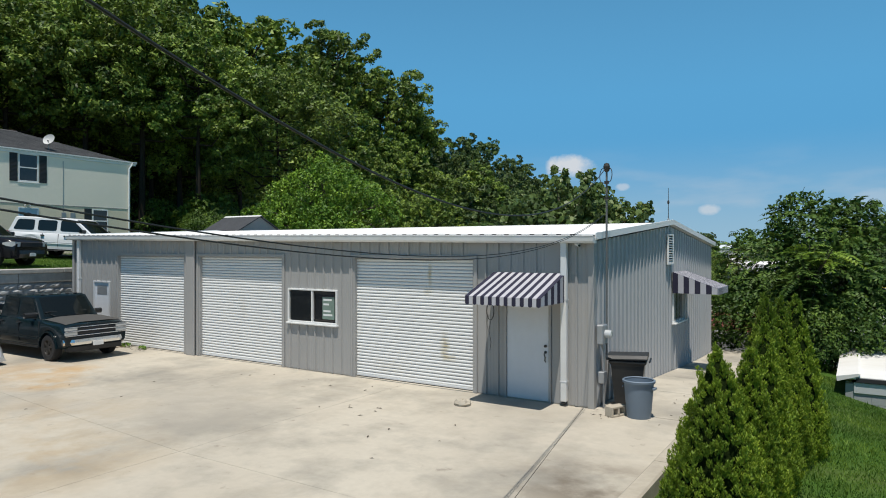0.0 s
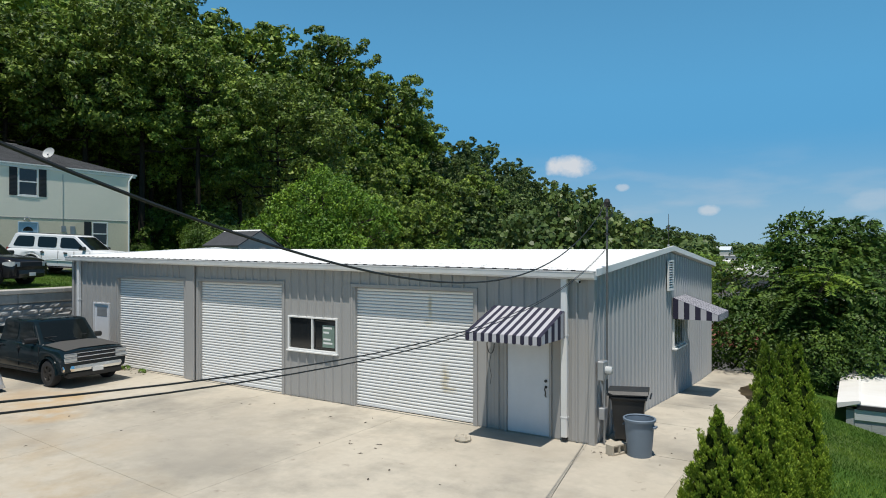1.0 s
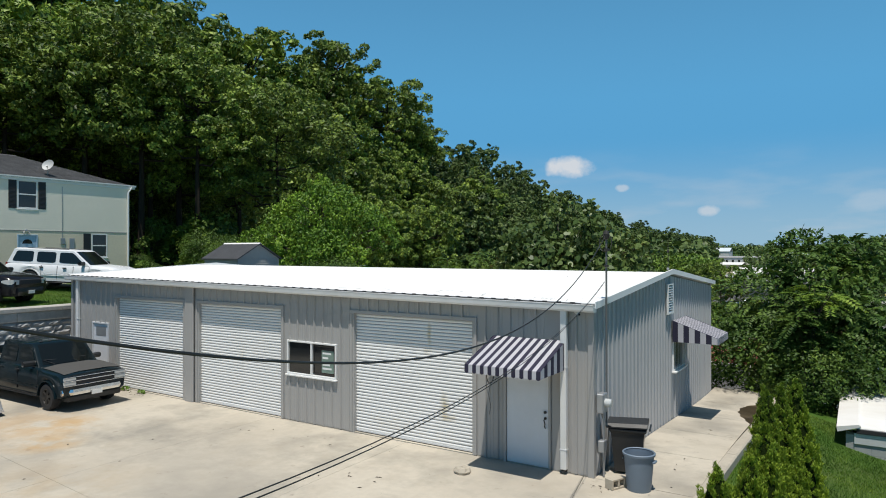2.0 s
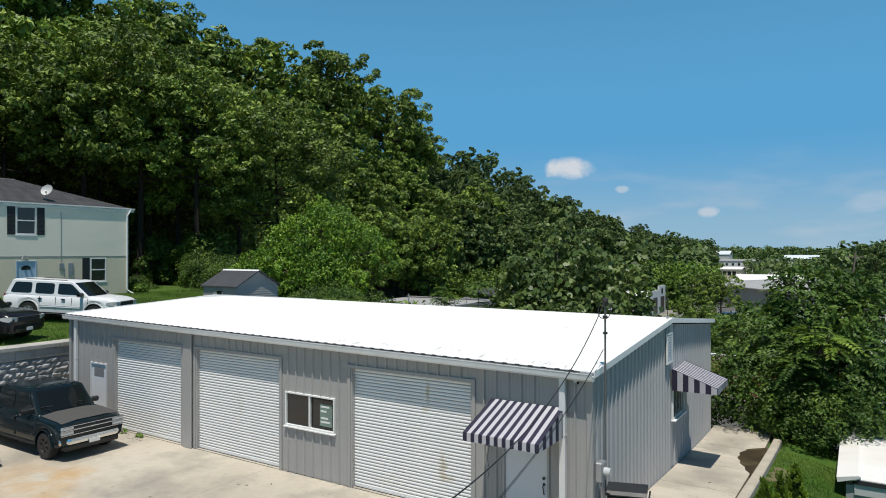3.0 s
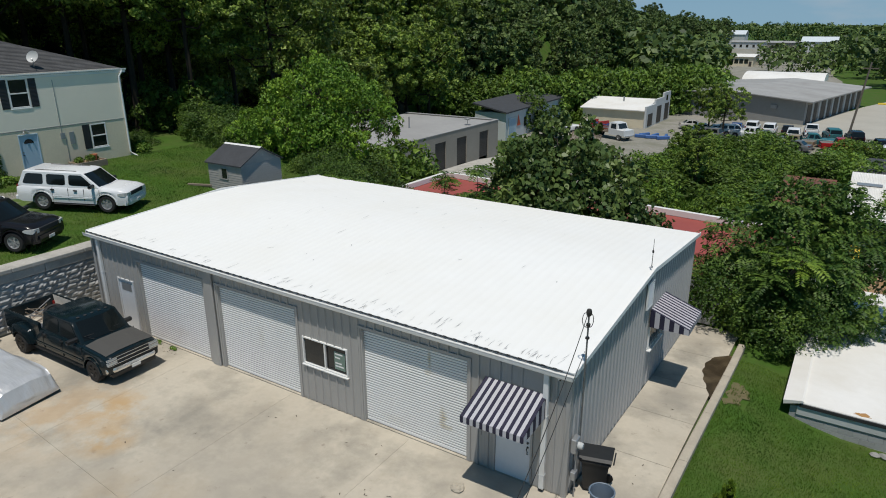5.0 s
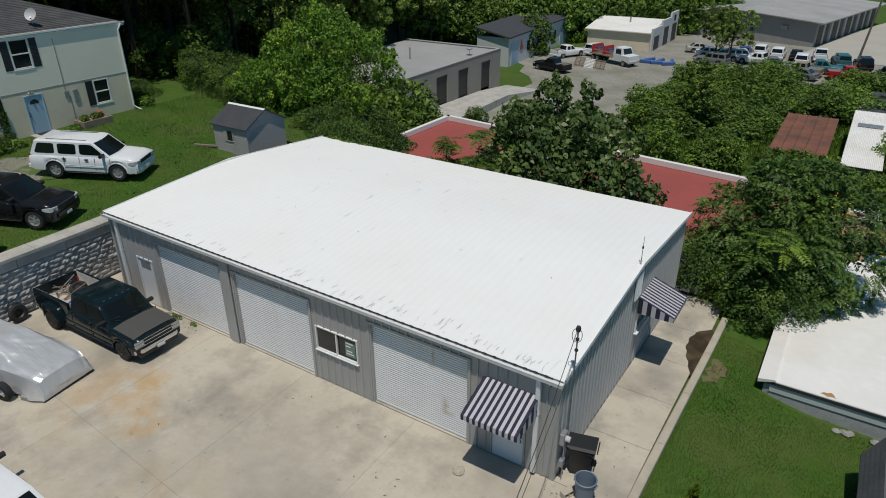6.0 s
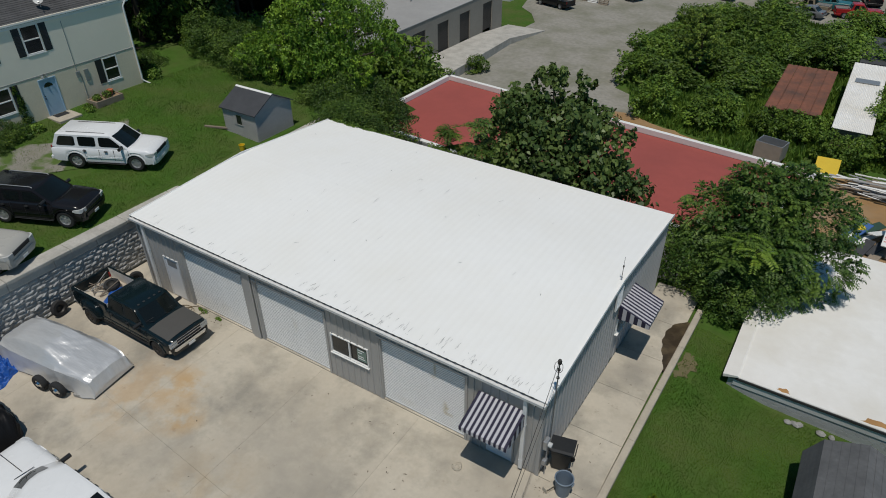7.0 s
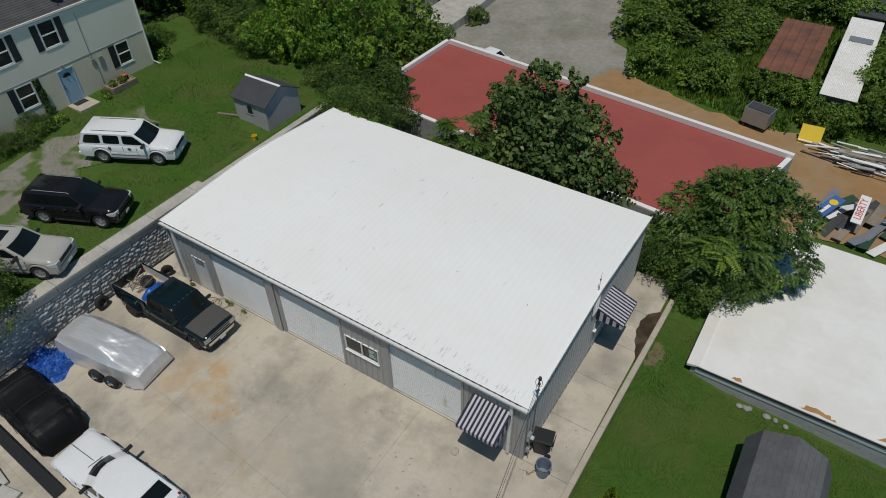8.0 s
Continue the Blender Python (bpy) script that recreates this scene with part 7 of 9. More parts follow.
for k in range(3):
    lob = broad_lobes(16, 4.8, 12, 140 + k, 0.12)
    FAR.append((16, lob, crown_mesh("crown", lob, 4200, 0.62, M["leaf_far"], 160 + k, shape="tri", per=30, puff=0.3, jitter=0.55)))

_r = random.Random(11)
masters = {}


def plant_forest(x, y, far=False, scale=None, sink=0.4, edge=False):
    pool = FAR if far else EDGE if edge else FOREST
    k = _r.randrange(len(pool))
    s = scale or _r.uniform(0.8, 1.2)
    m = pose(x, y, ground_z(x, y) - sink, 0, 0, _r.uniform(0, 360)) @ Matrix.Diagonal((s * _r.uniform(0.95, 1.1), s * _r.uniform(0.95, 1.1), s, 1))
    key = (far, edge, k)
    if key not in masters:
        h, lob, me = pool[k]
        masters[key] = tree("forest_tree", m, "tall broadleaf tree with dense dark green crown" if not far else "distant broadleaf tree with a full green crown", "tree", h, 0.32, lob, me, 80 + k, group="trees on the hill", bark="shade_bark")
        masters[key].matrix_basis = m
    else:
        c = masters[key]
        sc = c.scale.copy()
        copy_thing(c, m @ Matrix.Diagonal((1 / sc.x, 1 / sc.y, 1 / sc.z, 1)))


def clear_of(x, y):
    """Where no forest tree stands: house, workshop, lower buildings and yard."""
    if x > -49.5 and y < 33:
        return False
    if -53 < x < -34 and 42 < y < 76:
        return False
    if x > -36 and y < 80:
        return False
    if -61 < x < 20 and 76 < y < 128 and azimuth(x, y) < 33:
        return False
    return True


for a0, a1, near, deep_, gap in ((58, 84, 0, 27, 6.4), (44, 58, 0, 40, 6.6), (30, 44, -6, 46, 7.2)):
    d = 0
    row = 0
    while d < deep_:
        a = a0 + (row % 2) * 1.5
        while a < a1:
            base = table(a, HILL_AZ, HILL_D0) + near
            dd = base + d + _r.uniform(-1.2, 1.2)
            aa = a + _r.uniform(-0.8, 0.8)
            x, y = -dd * math.sin(radians(aa)), dd * math.cos(radians(aa))
            if clear_of(x, y):
                plant_forest(x, y, scale=_r.uniform(0.86, 1.06) if d < 22 and aa > 44 else _r.uniform(1.2, 1.5) if aa > 46 else _r.uniform(0.78, 1.12), edge=d < 22 and aa > 44)
            a += math.degrees(gap / base)
        d += gap * 0.95
        row += 1
for a0, a1, near, deep_, gap in ((19, 33, 0, 110, 9.5), (11, 19.5, 0, 170, 13)):
    d, row = 0, 0
    while d < deep_:
        a = a0
        while a < a1:
            base = table(a, HILL_AZ, HILL_D0) + near
            dd, aa = base + d + _r.uniform(-2, 2), a + _r.uniform(-1, 1)
            x, y = -dd * math.sin(radians(aa)), dd * math.cos(radians(aa))
            if clear_of(x, y):
                plant_forest(x, y, far=True, scale=_r.uniform(0.8, 1.2))
            a += math.degrees(gap / base)
        d += gap * 1.15
        row += 1


for a in np.arange(34.5, 47, 1.7):
    for k in range(3):
        d = 56 / math.sin(radians(a)) + 7.5 * k + _r.uniform(-1.5, 1.5)
        plant_forest(-d * math.sin(radians(a)), d * math.cos(radians(a)), scale=_r.uniform(0.82, 1.0))

for a in np.arange(26.0, 35.0, 1.15):
    for k in range(4):
        d = 61.5 / math.sin(radians(a)) + 7.0 * k + _r.uniform(-1.5, 1.5)
        plant_forest(-d * math.sin(radians(a)), d * math.cos(radians(a)), far=True, scale=_r.uniform(0.85, 1.05))
for a in np.arange(46.5, 58.5, 2.0):
    d = table(a, HILL_AZ, HILL_D0) + 31 + _r.uniform(-1.5, 1.5)
    plant_forest(-d * math.sin(radians(a)), d * math.cos(radians(a)), scale=_r.uniform(1.3, 1.45))
for a, d, s_ in ((47.2, 95, 1.62), (49.6, 97, 1.6), (45.4, 97, 1.5), (37.2, 116, 1.35), (36.0, 120, 1.2), (51.8, 95, 1.6), (54.2, 93, 1.65), (56.6, 91, 1.6), (59.0, 90, 1.65), (61.5, 88, 1.6), (64.0, 87, 1.6), (67.0, 86, 1.6), (41.5, 104, 1.35), (43.4, 101, 1.4)):
    plant_forest(-d * math.sin(radians(a)), d * math.cos(radians(a)), scale=s_)
for i in range(30):
    plant_forest(_r.uniform(3, 75), _r.uniform(192, 290), far=True, scale=_r.uniform(0.55, 0.95))

# far woods to the horizon, beyond counting
def far_woods():
    rng = np.random.default_rng(31)
    vs = []
    for i in range(2300):
        a = radians(rng.uniform(-42, 24))
        d = 190 + 900 * rng.random() ** 1.3
        x, y = -d * math.sin(a), d * math.cos(a)
        if -34 < x < 36 and y < 236:
            continue
        town = 1.2 < math.degrees(a) < 10.2 and d < 530
        if town and (d > 425 or math.degrees(a) > 7.4 or d < 235):
            continue
        s = rng.uniform(2.2, 3.6) if town else rng.uniform(3.2, 6.0)
        n = 56
        dd = unit(rng.normal(0, 1, (n, 3)) + np.array([0, 0, 0.5]))
        c = np.array([x, y, ground_z(x, y) + s * rng.uniform(0.9, 1.5)])
        v, f = leaf_cards(c + dd * np.array([s, s, s * 1.1]) * (0.75 + 0.35 * rng.random((n, 1))), dd, s * 0.46, rng, jitter=0.6, up=0.2)
        vs.append(v)
    v = np.concatenate(vs)
    return quick_mesh("far_woods", v, np.arange(len(v)).reshape(-1, 4), M["leaf_far"])


tagged(new("far_woods", far_woods()), "far rolling woods in dull green out to the horizon", "woods", kind="stuff")

# vine-covered tree beside the shed
vl = [(0, 0, 5.8, 2.5, 2.3, 2.0), (-2.6, -0.5, 4.5, 2.1, 1.9, 1.9), (2.4, 0.2, 4.8, 2.0, 1.8, 1.8), (-4.4, -0.8, 2.8, 1.7, 1.6, 1.7), (0.4, -2.2, 3.0, 2.2, 1.5, 2.1)]
_v = random.Random(61)
for i in range(44):
    b = vl[i % 5]
    a, e = _v.uniform(0, 2 * math.pi), _v.uniform(-0.5, 1.0)
    s_ = _v.uniform(0.5, 1.05)
    q = math.sqrt(max(0.0, 1 - e * e)) * _v.uniform(1.05, 1.3)
    vl.append((b[0] + b[3] * q * math.cos(a), b[1] + b[4] * q * math.sin(a), b[2] + b[5] * e, s_, s_, s_ * _v.uniform(0.7, 1.3)))
vc = crown_mesh("crown", vl, 64000, 0.17, M["leaf_vine"], 3, shape="tri", up=0.2, jitter=0.55, droop=0.4, deep=0.18, puff=0.32, per=70)
vt = tree("vine_tree", pose(-29.9, 32.7, 0.5, 0, 0, 28), "broad tree smothered in bright green climbing vine", "tree", 8, 0.35, vl, vc, 5)
vt.scale = (0.92, 0.88, 1.05)
for x, y, s, tz in ((-42.2, 32.8, 0.75, 40), (-36.5, 35.5, 0.6, 200), (-46.5, 31.5, 0.6, 120)):
    l2 = [(0, 0, 2.4, 2.0, 2.0, 1.9), (1.3, 0.4, 1.4, 1.6, 1.5, 1.4), (-1.4, -0.3, 1.6, 1.6, 1.5, 1.5), (0.2, -1.2, 1.2, 1.5, 1.3, 1.2)]
    if s == 0.75:
        SHR = crown_mesh("crown", l2, 3600, 0.31, M["leaf_shrub"], 9, shape="tri", per=24)
        shrub0 = tree("shrub", pose(x, y, ground_z(x, y) - 0.2, 0, 0, tz), "leafy green shrub at the edge of the wood", "shrub", 3, 0.08, l2, SHR, 7, group="shrubs")
    else:
        copy_thing(shrub0, pose(x, y, ground_z(x, y) - 0.2, 0, 0, tz) @ Matrix.Scale(s + 0.25, 4))

# large-leaved tree behind the workshop
rng = np.random.default_rng(8)
pl = [(0, 0, 3.6, 1.9, 1.8, 1.5), (-2.3, 0.2, 2.9, 1.6, 1.5, 1.3), (2.4, -0.2, 3.0, 1.6, 1.5, 1.3), (-1.1, -0.9, 4.4, 1.2, 1.1, 0.9), (1.2, 0.5, 4.5, 1.2, 1.1, 0.9), (3.3, 0.3, 2.0, 1.4, 1.3, 1.2), (-3.2, -0.2, 2.0, 1.3, 1.3, 1.2), (0.2, -1.2, 2.4, 2.0, 1.5, 1.4), (-2.0, 0.4, 5.3, 0.5, 0.5, 0.8), (-0.4, -0.2, 5.9, 0.5, 0.5, 0.9), (0.9, 0.3, 5.7, 0.5, 0.45, 0.8), (2.4, -0.3, 4.9, 0.6, 0.6, 0.8), (3.4, 0.1, 4.0, 0.5, 0.5, 0.8), (-3.1, 0.2, 4.2, 0.5, 0.5, 0.8), (-1.2, 0.9, 5.6, 0.38, 0.38, 0.8), (1.7, -0.8, 5.3, 0.38, 0.38, 0.85), (3.0, 0.9, 4.6, 0.36, 0.36, 0.8), (-3.9, -0.3, 3.4, 0.45, 0.45, 0.8), (0.2, 1.1, 6.1, 0.36, 0.36, 0.8), (4.3, -0.2, 3.0, 0.45, 0.45, 0.8)]
pc = crown_mesh("crown", pl, 15000, 0.21, M["leaf_paulownia"], 13, shape="heart", up=0.2, jitter=0.6, droop=0.6, deep=0.4, puff=0.36, per=16)
llt = tree("large_leaf_tree", pose(-12.1, 30.4, -0.35, 0, 0, -30), "spreading tree with large heart-shaped drooping leaves", "tree", 5.5, 0.16, pl, pc, 15)
llt.scale = (1.3, 1.22, 1.12)


def frond_crown(lobes, n, seed, mat, length=0.8, pairs=8, leaflet=0.18):
    rng = np.random.default_rng(seed)
    lob = np.array(lobes, dtype=float)
    wgt = lob[:, 3] * lob[:, 4] + lob[:, 3] * lob[:, 5]
    pick = rng.choice(len(lob), n, p=wgt / wgt.sum())
    d = unit(rng.normal(0, 1, (n, 3)) + np.array([0, 0, 0.3]))
    pos = lob[pick, :3] + d * lob[pick, 3:6] * (0.55 + 0.4 * rng.random((n, 1)))
    return frond_mesh("crown", np.concatenate([pos, unit(d * np.array([1, 1, 0.5]) + rng.normal(0, 0.25, (n, 3)))], axis=1), mat, seed + 1, length, pairs, leaflet)


# tree of heaven and its undergrowth at the end of the side walk
rl = [(0, 0, 5.2, 2.4, 2.4, 1.9), (-2.2, -0.6, 4.6, 1.9, 1.8, 1.7), (2.4, 0.2, 4.8, 2.2, 2.0, 1.8), (0.6, -1.9, 3.9, 2.0, 1.7, 1.7), (3.2, -1.2, 3.0, 1.9, 1.7, 1.6), (-2.4, -1.4, 2.8, 1.7, 1.6, 1.6), (0.2, 1.6, 4.0, 2.0, 1.8, 1.8), (1.2, -2.2, 2.2, 1.8, 1.5, 1.5), (-0.6, -0.4, 6.6, 1.4, 1.3, 0.9), (1.4, 0.6, 6.5, 1.3, 1.3, 0.9)]
rc = frond_crown(rl, 2300, 17, M["leaf_pinnate"], 0.62, 7, 0.22)
rt = tree("pinnate_tree", pose(-1.35, 29.1, -1.6, 0, 0, 10), "rounded tree with long feathery compound leaves", "tree", 6.5, 0.2, rl, rc, 18)
part("inner_leaves", crown_mesh("inner_leaves", [(a, b, c, d * 0.9, e * 0.9, f * 0.9) for a, b, c, d, e, f in rl], 9000, 0.2, M["leaf_pinnate"], 27, per=30, puff=0.3), None, rt)
rt.scale = (0.86, 0.86, 0.92)
b1 = [(0, 0, 1.5, 1.6, 1.5, 1.3), (1.3, -0.5, 1.1, 1.3, 1.2, 1.1), (-1.2, 0.6, 1.4, 1.2, 1.3, 1.2), (0.6, 1.4, 1.7, 1.5, 1.4, 1.4), (1.9, 0.6, 1.0, 1.2, 1.2, 1.0)]
bc1 = crown_mesh("crown", b1, 18000, 0.12, M["leaf_bush"], 19, shape="tri", up=0.35, per=40)
bush0 = tree("bush", pose(-3.4, 27.0, -0.8), "dense small-leaved bush beside the workshop corner", "bush", 2, 0.06, b1, bc1, 20, group="bushes by the workshop")
for x, y, z, s, tz in ((-0.7, 26.4, -1.0, 0.9, 70), (-18.2, 27.6, -0.3, 0.75, 220), (-24.6, 28.0, 0.9, 0.6, 300), (-27.3, 29.2, 1.2, 0.9, 33), (-14.5, 28.0, -0.4, 0.9, 30), (-9.2, 28.6, -0.8, 0.8, 190), (-27.5, 4.3, 2.45, 0.9, 10), (-40.9, 26.3, 2.6, 0.55, 77), (-37.6, 15.2, 2.75, 0.45, 140), (-37.2, 13.9, 2.7, 0.42, 200), (-37.8, 12.6, 2.7, 0.5, 260), (-26.0, 30.4, -0.6, 1.2, 15), (-28.2, 32.0, -0.6, 1.4, 80), (-23.2, 27.4, 0.7, 0.9, 140), (-24.9, 27.0, 1.4, 0.8, 320), (-36.2, 30.6, 2.7, 0.9, 60), (-34.4, 30.2, 2.5, 0.75, 200), (-39.2, 31.4, 2.8, 1.0, 120)):
    copy_thing(bush0, pose(x, y, z, 0, 0, tz) @ Matrix.Scale(s, 4))


def sumac(x, y, z, h, seed, mat, n=120, label="slender young sumac with bright feathery fronds"):
    rng = np.random.default_rng(seed)
    tops = [(0.0, 0.0, h)] + [(rng.uniform(-0.8, 0.8), rng.uniform(-0.8, 0.8), h * rng.uniform(0.55, 0.9)) for i in range(5)]
    rows_ = []
    for tx, ty, tz in tops:
        for i in range(n // 6):
            a = i * 2.4
            e = rng.uniform(-0.1, 0.7)
            rows_.append((tx, ty, tz - 0.5 * rng.random(), math.cos(a), math.sin(a), e))
    t = thing("sumac", pose(x, y, z), label, "shrub", group="sumacs")
    for tx, ty, tz in tops:
        part("stem", Form().tube((tx * 0.2, ty * 0.2, -0.3), (tx, ty, tz), 0.035, 0.012, 6), M["bark"], t)
    
    part("fronds", frond_mesh("fronds", np.array(rows_), mat, seed, 0.8, 9, 0.2), None, t)


sumac(-1.3, 25.9, -0.9, 4.2, 23, M["leaf_pinnate"], 190, "young sumac with feathery fronds and yellow-green tip")
sumac(-1.45, 26.05, 2.5, 0.9, 24, M["leaf_bright"], 36, "bright yellow-green sumac shoot")
sumac(-16.9, 27.1, 1.5, 2.7, 25, M["leaf_bright"], 130)
sumac(-15.6, 27.9, 0.0, 4.6, 26, M["leaf_pinnate"], 150)

# arborvitae in a row on the lawn
def arborvitae_mesh(h, r, n, seed):
    """Upright plumes of fine sprays, each standing out from the cone with a shaded gap round it."""
    rng = np.random.default_rng(seed)
    per = 60
    k = n // per
    t = (np.arange(k) + rng.random(k)) / k
    t = 1 - (1 - t) ** 0.62
    a = np.arange(k) * 2.39996 + rng.normal(0, 0.35, k)
    prof = r * np.maximum(0.015, 1 - t) ** 0.82 * (0.8 + 0.2 * np.minimum(1, t / 0.15))
    cen = np.stack([prof * np.cos(a), prof * np.sin(a), h * t * 0.97], axis=1) * np.array([1, 1, 1.0])
    out = np.stack([np.cos(a), np.sin(a), np.zeros(k)], axis=1)
    cen += out * rng.uniform(-0.07, 0.035, (k, 1))
    tall = rng.uniform(0.09, 0.16, k) * (1.1 - 0.45 * t)
    wide = tall * rng.uniform(0.28, 0.42, k)
    rep = np.repeat(np.arange(k), per)
    m = len(rep)
    o = out[rep]
    tang = np.stack([-o[:, 1], o[:, 0], np.zeros(m)], axis=1)
    u = rng.random((m, 1))
    b = rng.uniform(0, 2 * math.pi, (m, 1))
    girth = np.sin(np.pi * np.minimum(1, 0.12 + 0.88 * u)) ** 0.8 * wide[rep][:, None]
    rad = o * np.cos(b) + tang * np.sin(b)
    pos = cen[rep] + rad * girth * rng.uniform(0.75, 1.08, (m, 1)) + (np.array([0, 0, 1.0]) + o * 0.35) * (u - 0.4) * tall[rep][:, None]
    grow = unit(rad * 0.55 + np.array([0, 0, 1.0]) + rng.normal(0, 0.3, (m, 3)))
    side = unit(np.cross(grow, rad) + rng.normal(0, 0.6, (m, 3)))
    s = (0.03 * rng.uniform(0.6, 1.4, m))[:, None]
    v = np.stack([pos - grow * s * 0.4 + side * s * 0.3, pos + grow * s, pos - side * s * 0.34 + grow * s * 0.1], axis=1).reshape(-1, 3)
    return quick_mesh("foliage", v, np.arange(3 * m).reshape(m, 3), M["leaf_conifer"])


for i, (x, y, top, r) in enumerate(((-1.40, 8.15, 2.2, 0.70), (-1.2, 9.35, 2.03, 0.5), (-1.13, 10.2, 2.28, 0.5), (-1.2, 11.0, 2.66, 0.5), (-1.06, 11.7, 2.56, 0.5), (-0.9, 12.35, 2.58, 0.55))):
    z = ground_z(x, y)
    t = thing("arborvitae", pose(x, y, z, 0, 0, 70 * i), "narrow pointed evergreen arborvitae with dense sprays", "conifer", group="arborvitae row")
    h = top - z
    # solid core added inside; its dark colour stands in for shade between sprays
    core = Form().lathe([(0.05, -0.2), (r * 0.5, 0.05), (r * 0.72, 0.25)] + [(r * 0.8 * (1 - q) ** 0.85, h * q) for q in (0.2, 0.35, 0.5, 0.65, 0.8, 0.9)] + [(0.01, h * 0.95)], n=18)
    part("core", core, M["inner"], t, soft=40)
    part("foliage", arborvitae_mesh(h, r, 52000, 90 + i), None, t)

def yard_edge(y):
    """Where the gravel of the lower yard gives way to scrub."""
    return table(y, (50, 56.8, 63.4, 72.5, 84, 91.5), (-13.0, -15.7, -19.1, -21.3, -21.8, -19.0))


# lawn blades
def lawn(name, count, x0, x1, y0, y1, size, seed, label, keep=None):
    rng = np.random.default_rng(seed)
    x, y = rng.uniform(x0, x1, count), rng.uniform(y0, y1, count)
    ok = np.array([keep is None or keep(a, b) for a, b in zip(x, y)])
    x, y = x[ok], y[ok]
    z = np.array([ground_z(a, b) for a, b in zip(x, y)]) + 0.015
    n = len(x)
    p = np.stack([x, y, z], axis=1)
    a = rng.uniform(0, 2 * math.pi, n)
    w = np.stack([np.cos(a), np.sin(a), np.zeros(n)], axis=1) * (size * 0.16)
    t = np.stack([rng.normal(0, 0.35, n), rng.normal(0, 0.35, n), np.ones(n)], axis=1) * (size * rng.uniform(0.5, 1.2, n))[:, None]
    v = np.stack([p - w, p + w, p + t], axis=1).reshape(-1, 3)
    tagged(new(name, quick_mesh(name, v, np.arange(3 * n).reshape(n, 3), M["blade"])), label, "grass", kind="stuff")


lawn("lawn_grass", 170000, -2.3, 9, 4, 24, 0.055, 41, "short mown green lawn grass", lambda x, y: not (x > -0.6 and y > 21.3) and not (x < -1.5 and 20.3 < y < 22 and noise.noise((x * 3, y * 3, 1)) < 0.15))
lawn("upper_grass", 130000, -38.5, -27.0, 4, 34, 0.06, 42, "rough green grass on the upper lawn", lambda x, y: not (-36.4 < x < -31.3 and y < 19.5 and noise.noise((x * 0.7, y * 0.7, 2)) < 0.0) and not (-29.3 < x < -26.4 and 22 < y < 25))
lawn("rough_grass", 60000, -24, 6, 45, 98, 0.55, 43, "tall rough green weeds round the lower yard", lambda x, y: x > yard_edge(y) + 0.2 and y < 95 and y > 47 and not (x < 1 and y < 55.5 - max(0.0, x + 17) * 0.22) and not (x > -1 and y < 54.5))
lawn("lawn_tufts", 16000, -2.2, 9, 4, 24, 0.1, 44, "coarser tufts of grass in the lawn", lambda x, y: not (x > -0.6 and y > 21.3) and noise.noise((x * 0.9, y * 0.9, 7)) > 0.12)
lawn("upper_tufts", 12000, -38.3, -27.0, 8, 32, 0.12, 45, "coarse tufts of grass on the upper lawn", lambda x, y: noise.noise((x * 0.8, y * 0.8, 5)) > 0.15)
# scrub on the waste ground
_r = random.Random(77)
n = 0
while n < 105:
    x, y = _r.uniform(-21, 12), _r.uniform(54, 93)
    if x < yard_edge(y) + 1.8 or (x < 0 and y < 57) or (-7.3 < x < 4.5 and 53 < y < 76) or (x > 0 and y < 56):
        continue
    copy_thing(shrub0, pose(x, y, ground_z(x, y) - 0.3, 0, 0, _r.uniform(0, 360)) @ Matrix.Diagonal((_r.uniform(0.7, 1.3), _r.uniform(0.7, 1.3), _r.uniform(0.4, 0.85), 1)))
    n += 1
for x, y, s in ((-46.0, 29.8, 0.92), (-42.0, 31.8, 0.84), (-38.2, 36.2, 0.78), (-50.5, 28.0, 0.98), (-44.0, 37.5, 0.86), (-47.5, 36.0, 0.92)):
    plant_forest(x, y, scale=s, edge=True)
for x, y, s in ((-13.9, 68.5, 0.42), (-12.9, 66.5, 0.36), (-17.2, 104.0, 0.55), (-19.6, 106, 0.5), (24, 104, 0.7), (30, 112, 0.8)):
    plant_forest(x, y, scale=s)
for x, y, s in ((-47.5, 40.5, 1.25), (-33.5, 45.5, 1.5), (-36.4, 47.0, 1.3), (-31.4, 44.8, 1.2), (-33.2, 52.0, 0.5), (-33.0, 58.0, 0.45), (-45.0, 97.0, 1.3), (5.5, 60.5, 1.1), (6.2, 66.0, 1.2), (-8.0, 57.0, 0.7), (4.6, 56.4, 0.8), (8.5, 55.0, 1.0), (-4.6, 57.6, 0.55), (-2.9, 57.2, 0.6), (-1.2, 57.4, 0.55), (0.6, 54.4, 0.6), (2.2, 54.2, 0.6), (-0.4, 58.5, 0.5), (3.6, 60.0, 0.8), (3.8, 64.0, 0.8)):
    copy_thing(shrub0, pose(x, y, ground_z(x, y) - 0.2, 0, 0, _r.uniform(0, 360)) @ Matrix.Scale(s, 4))

for i in range(26):
    t = i / 25
    x, y = -61 + 34 * t + _r.uniform(-2, 2), 92 + 47 * t + _r.uniform(-2, 2)
    copy_thing(shrub0, pose(x, y, ground_z(x, y) - 0.3, 0, 0, _r.uniform(0, 360)) @ Matrix.Scale(_r.uniform(1.5, 2.1), 4))

# ---- buildings of the lower yard ----
def prism(pts, z0, z1):
    return Form().loft([[(x, y, z) for x, y in pts] for z in (z0, z1)])


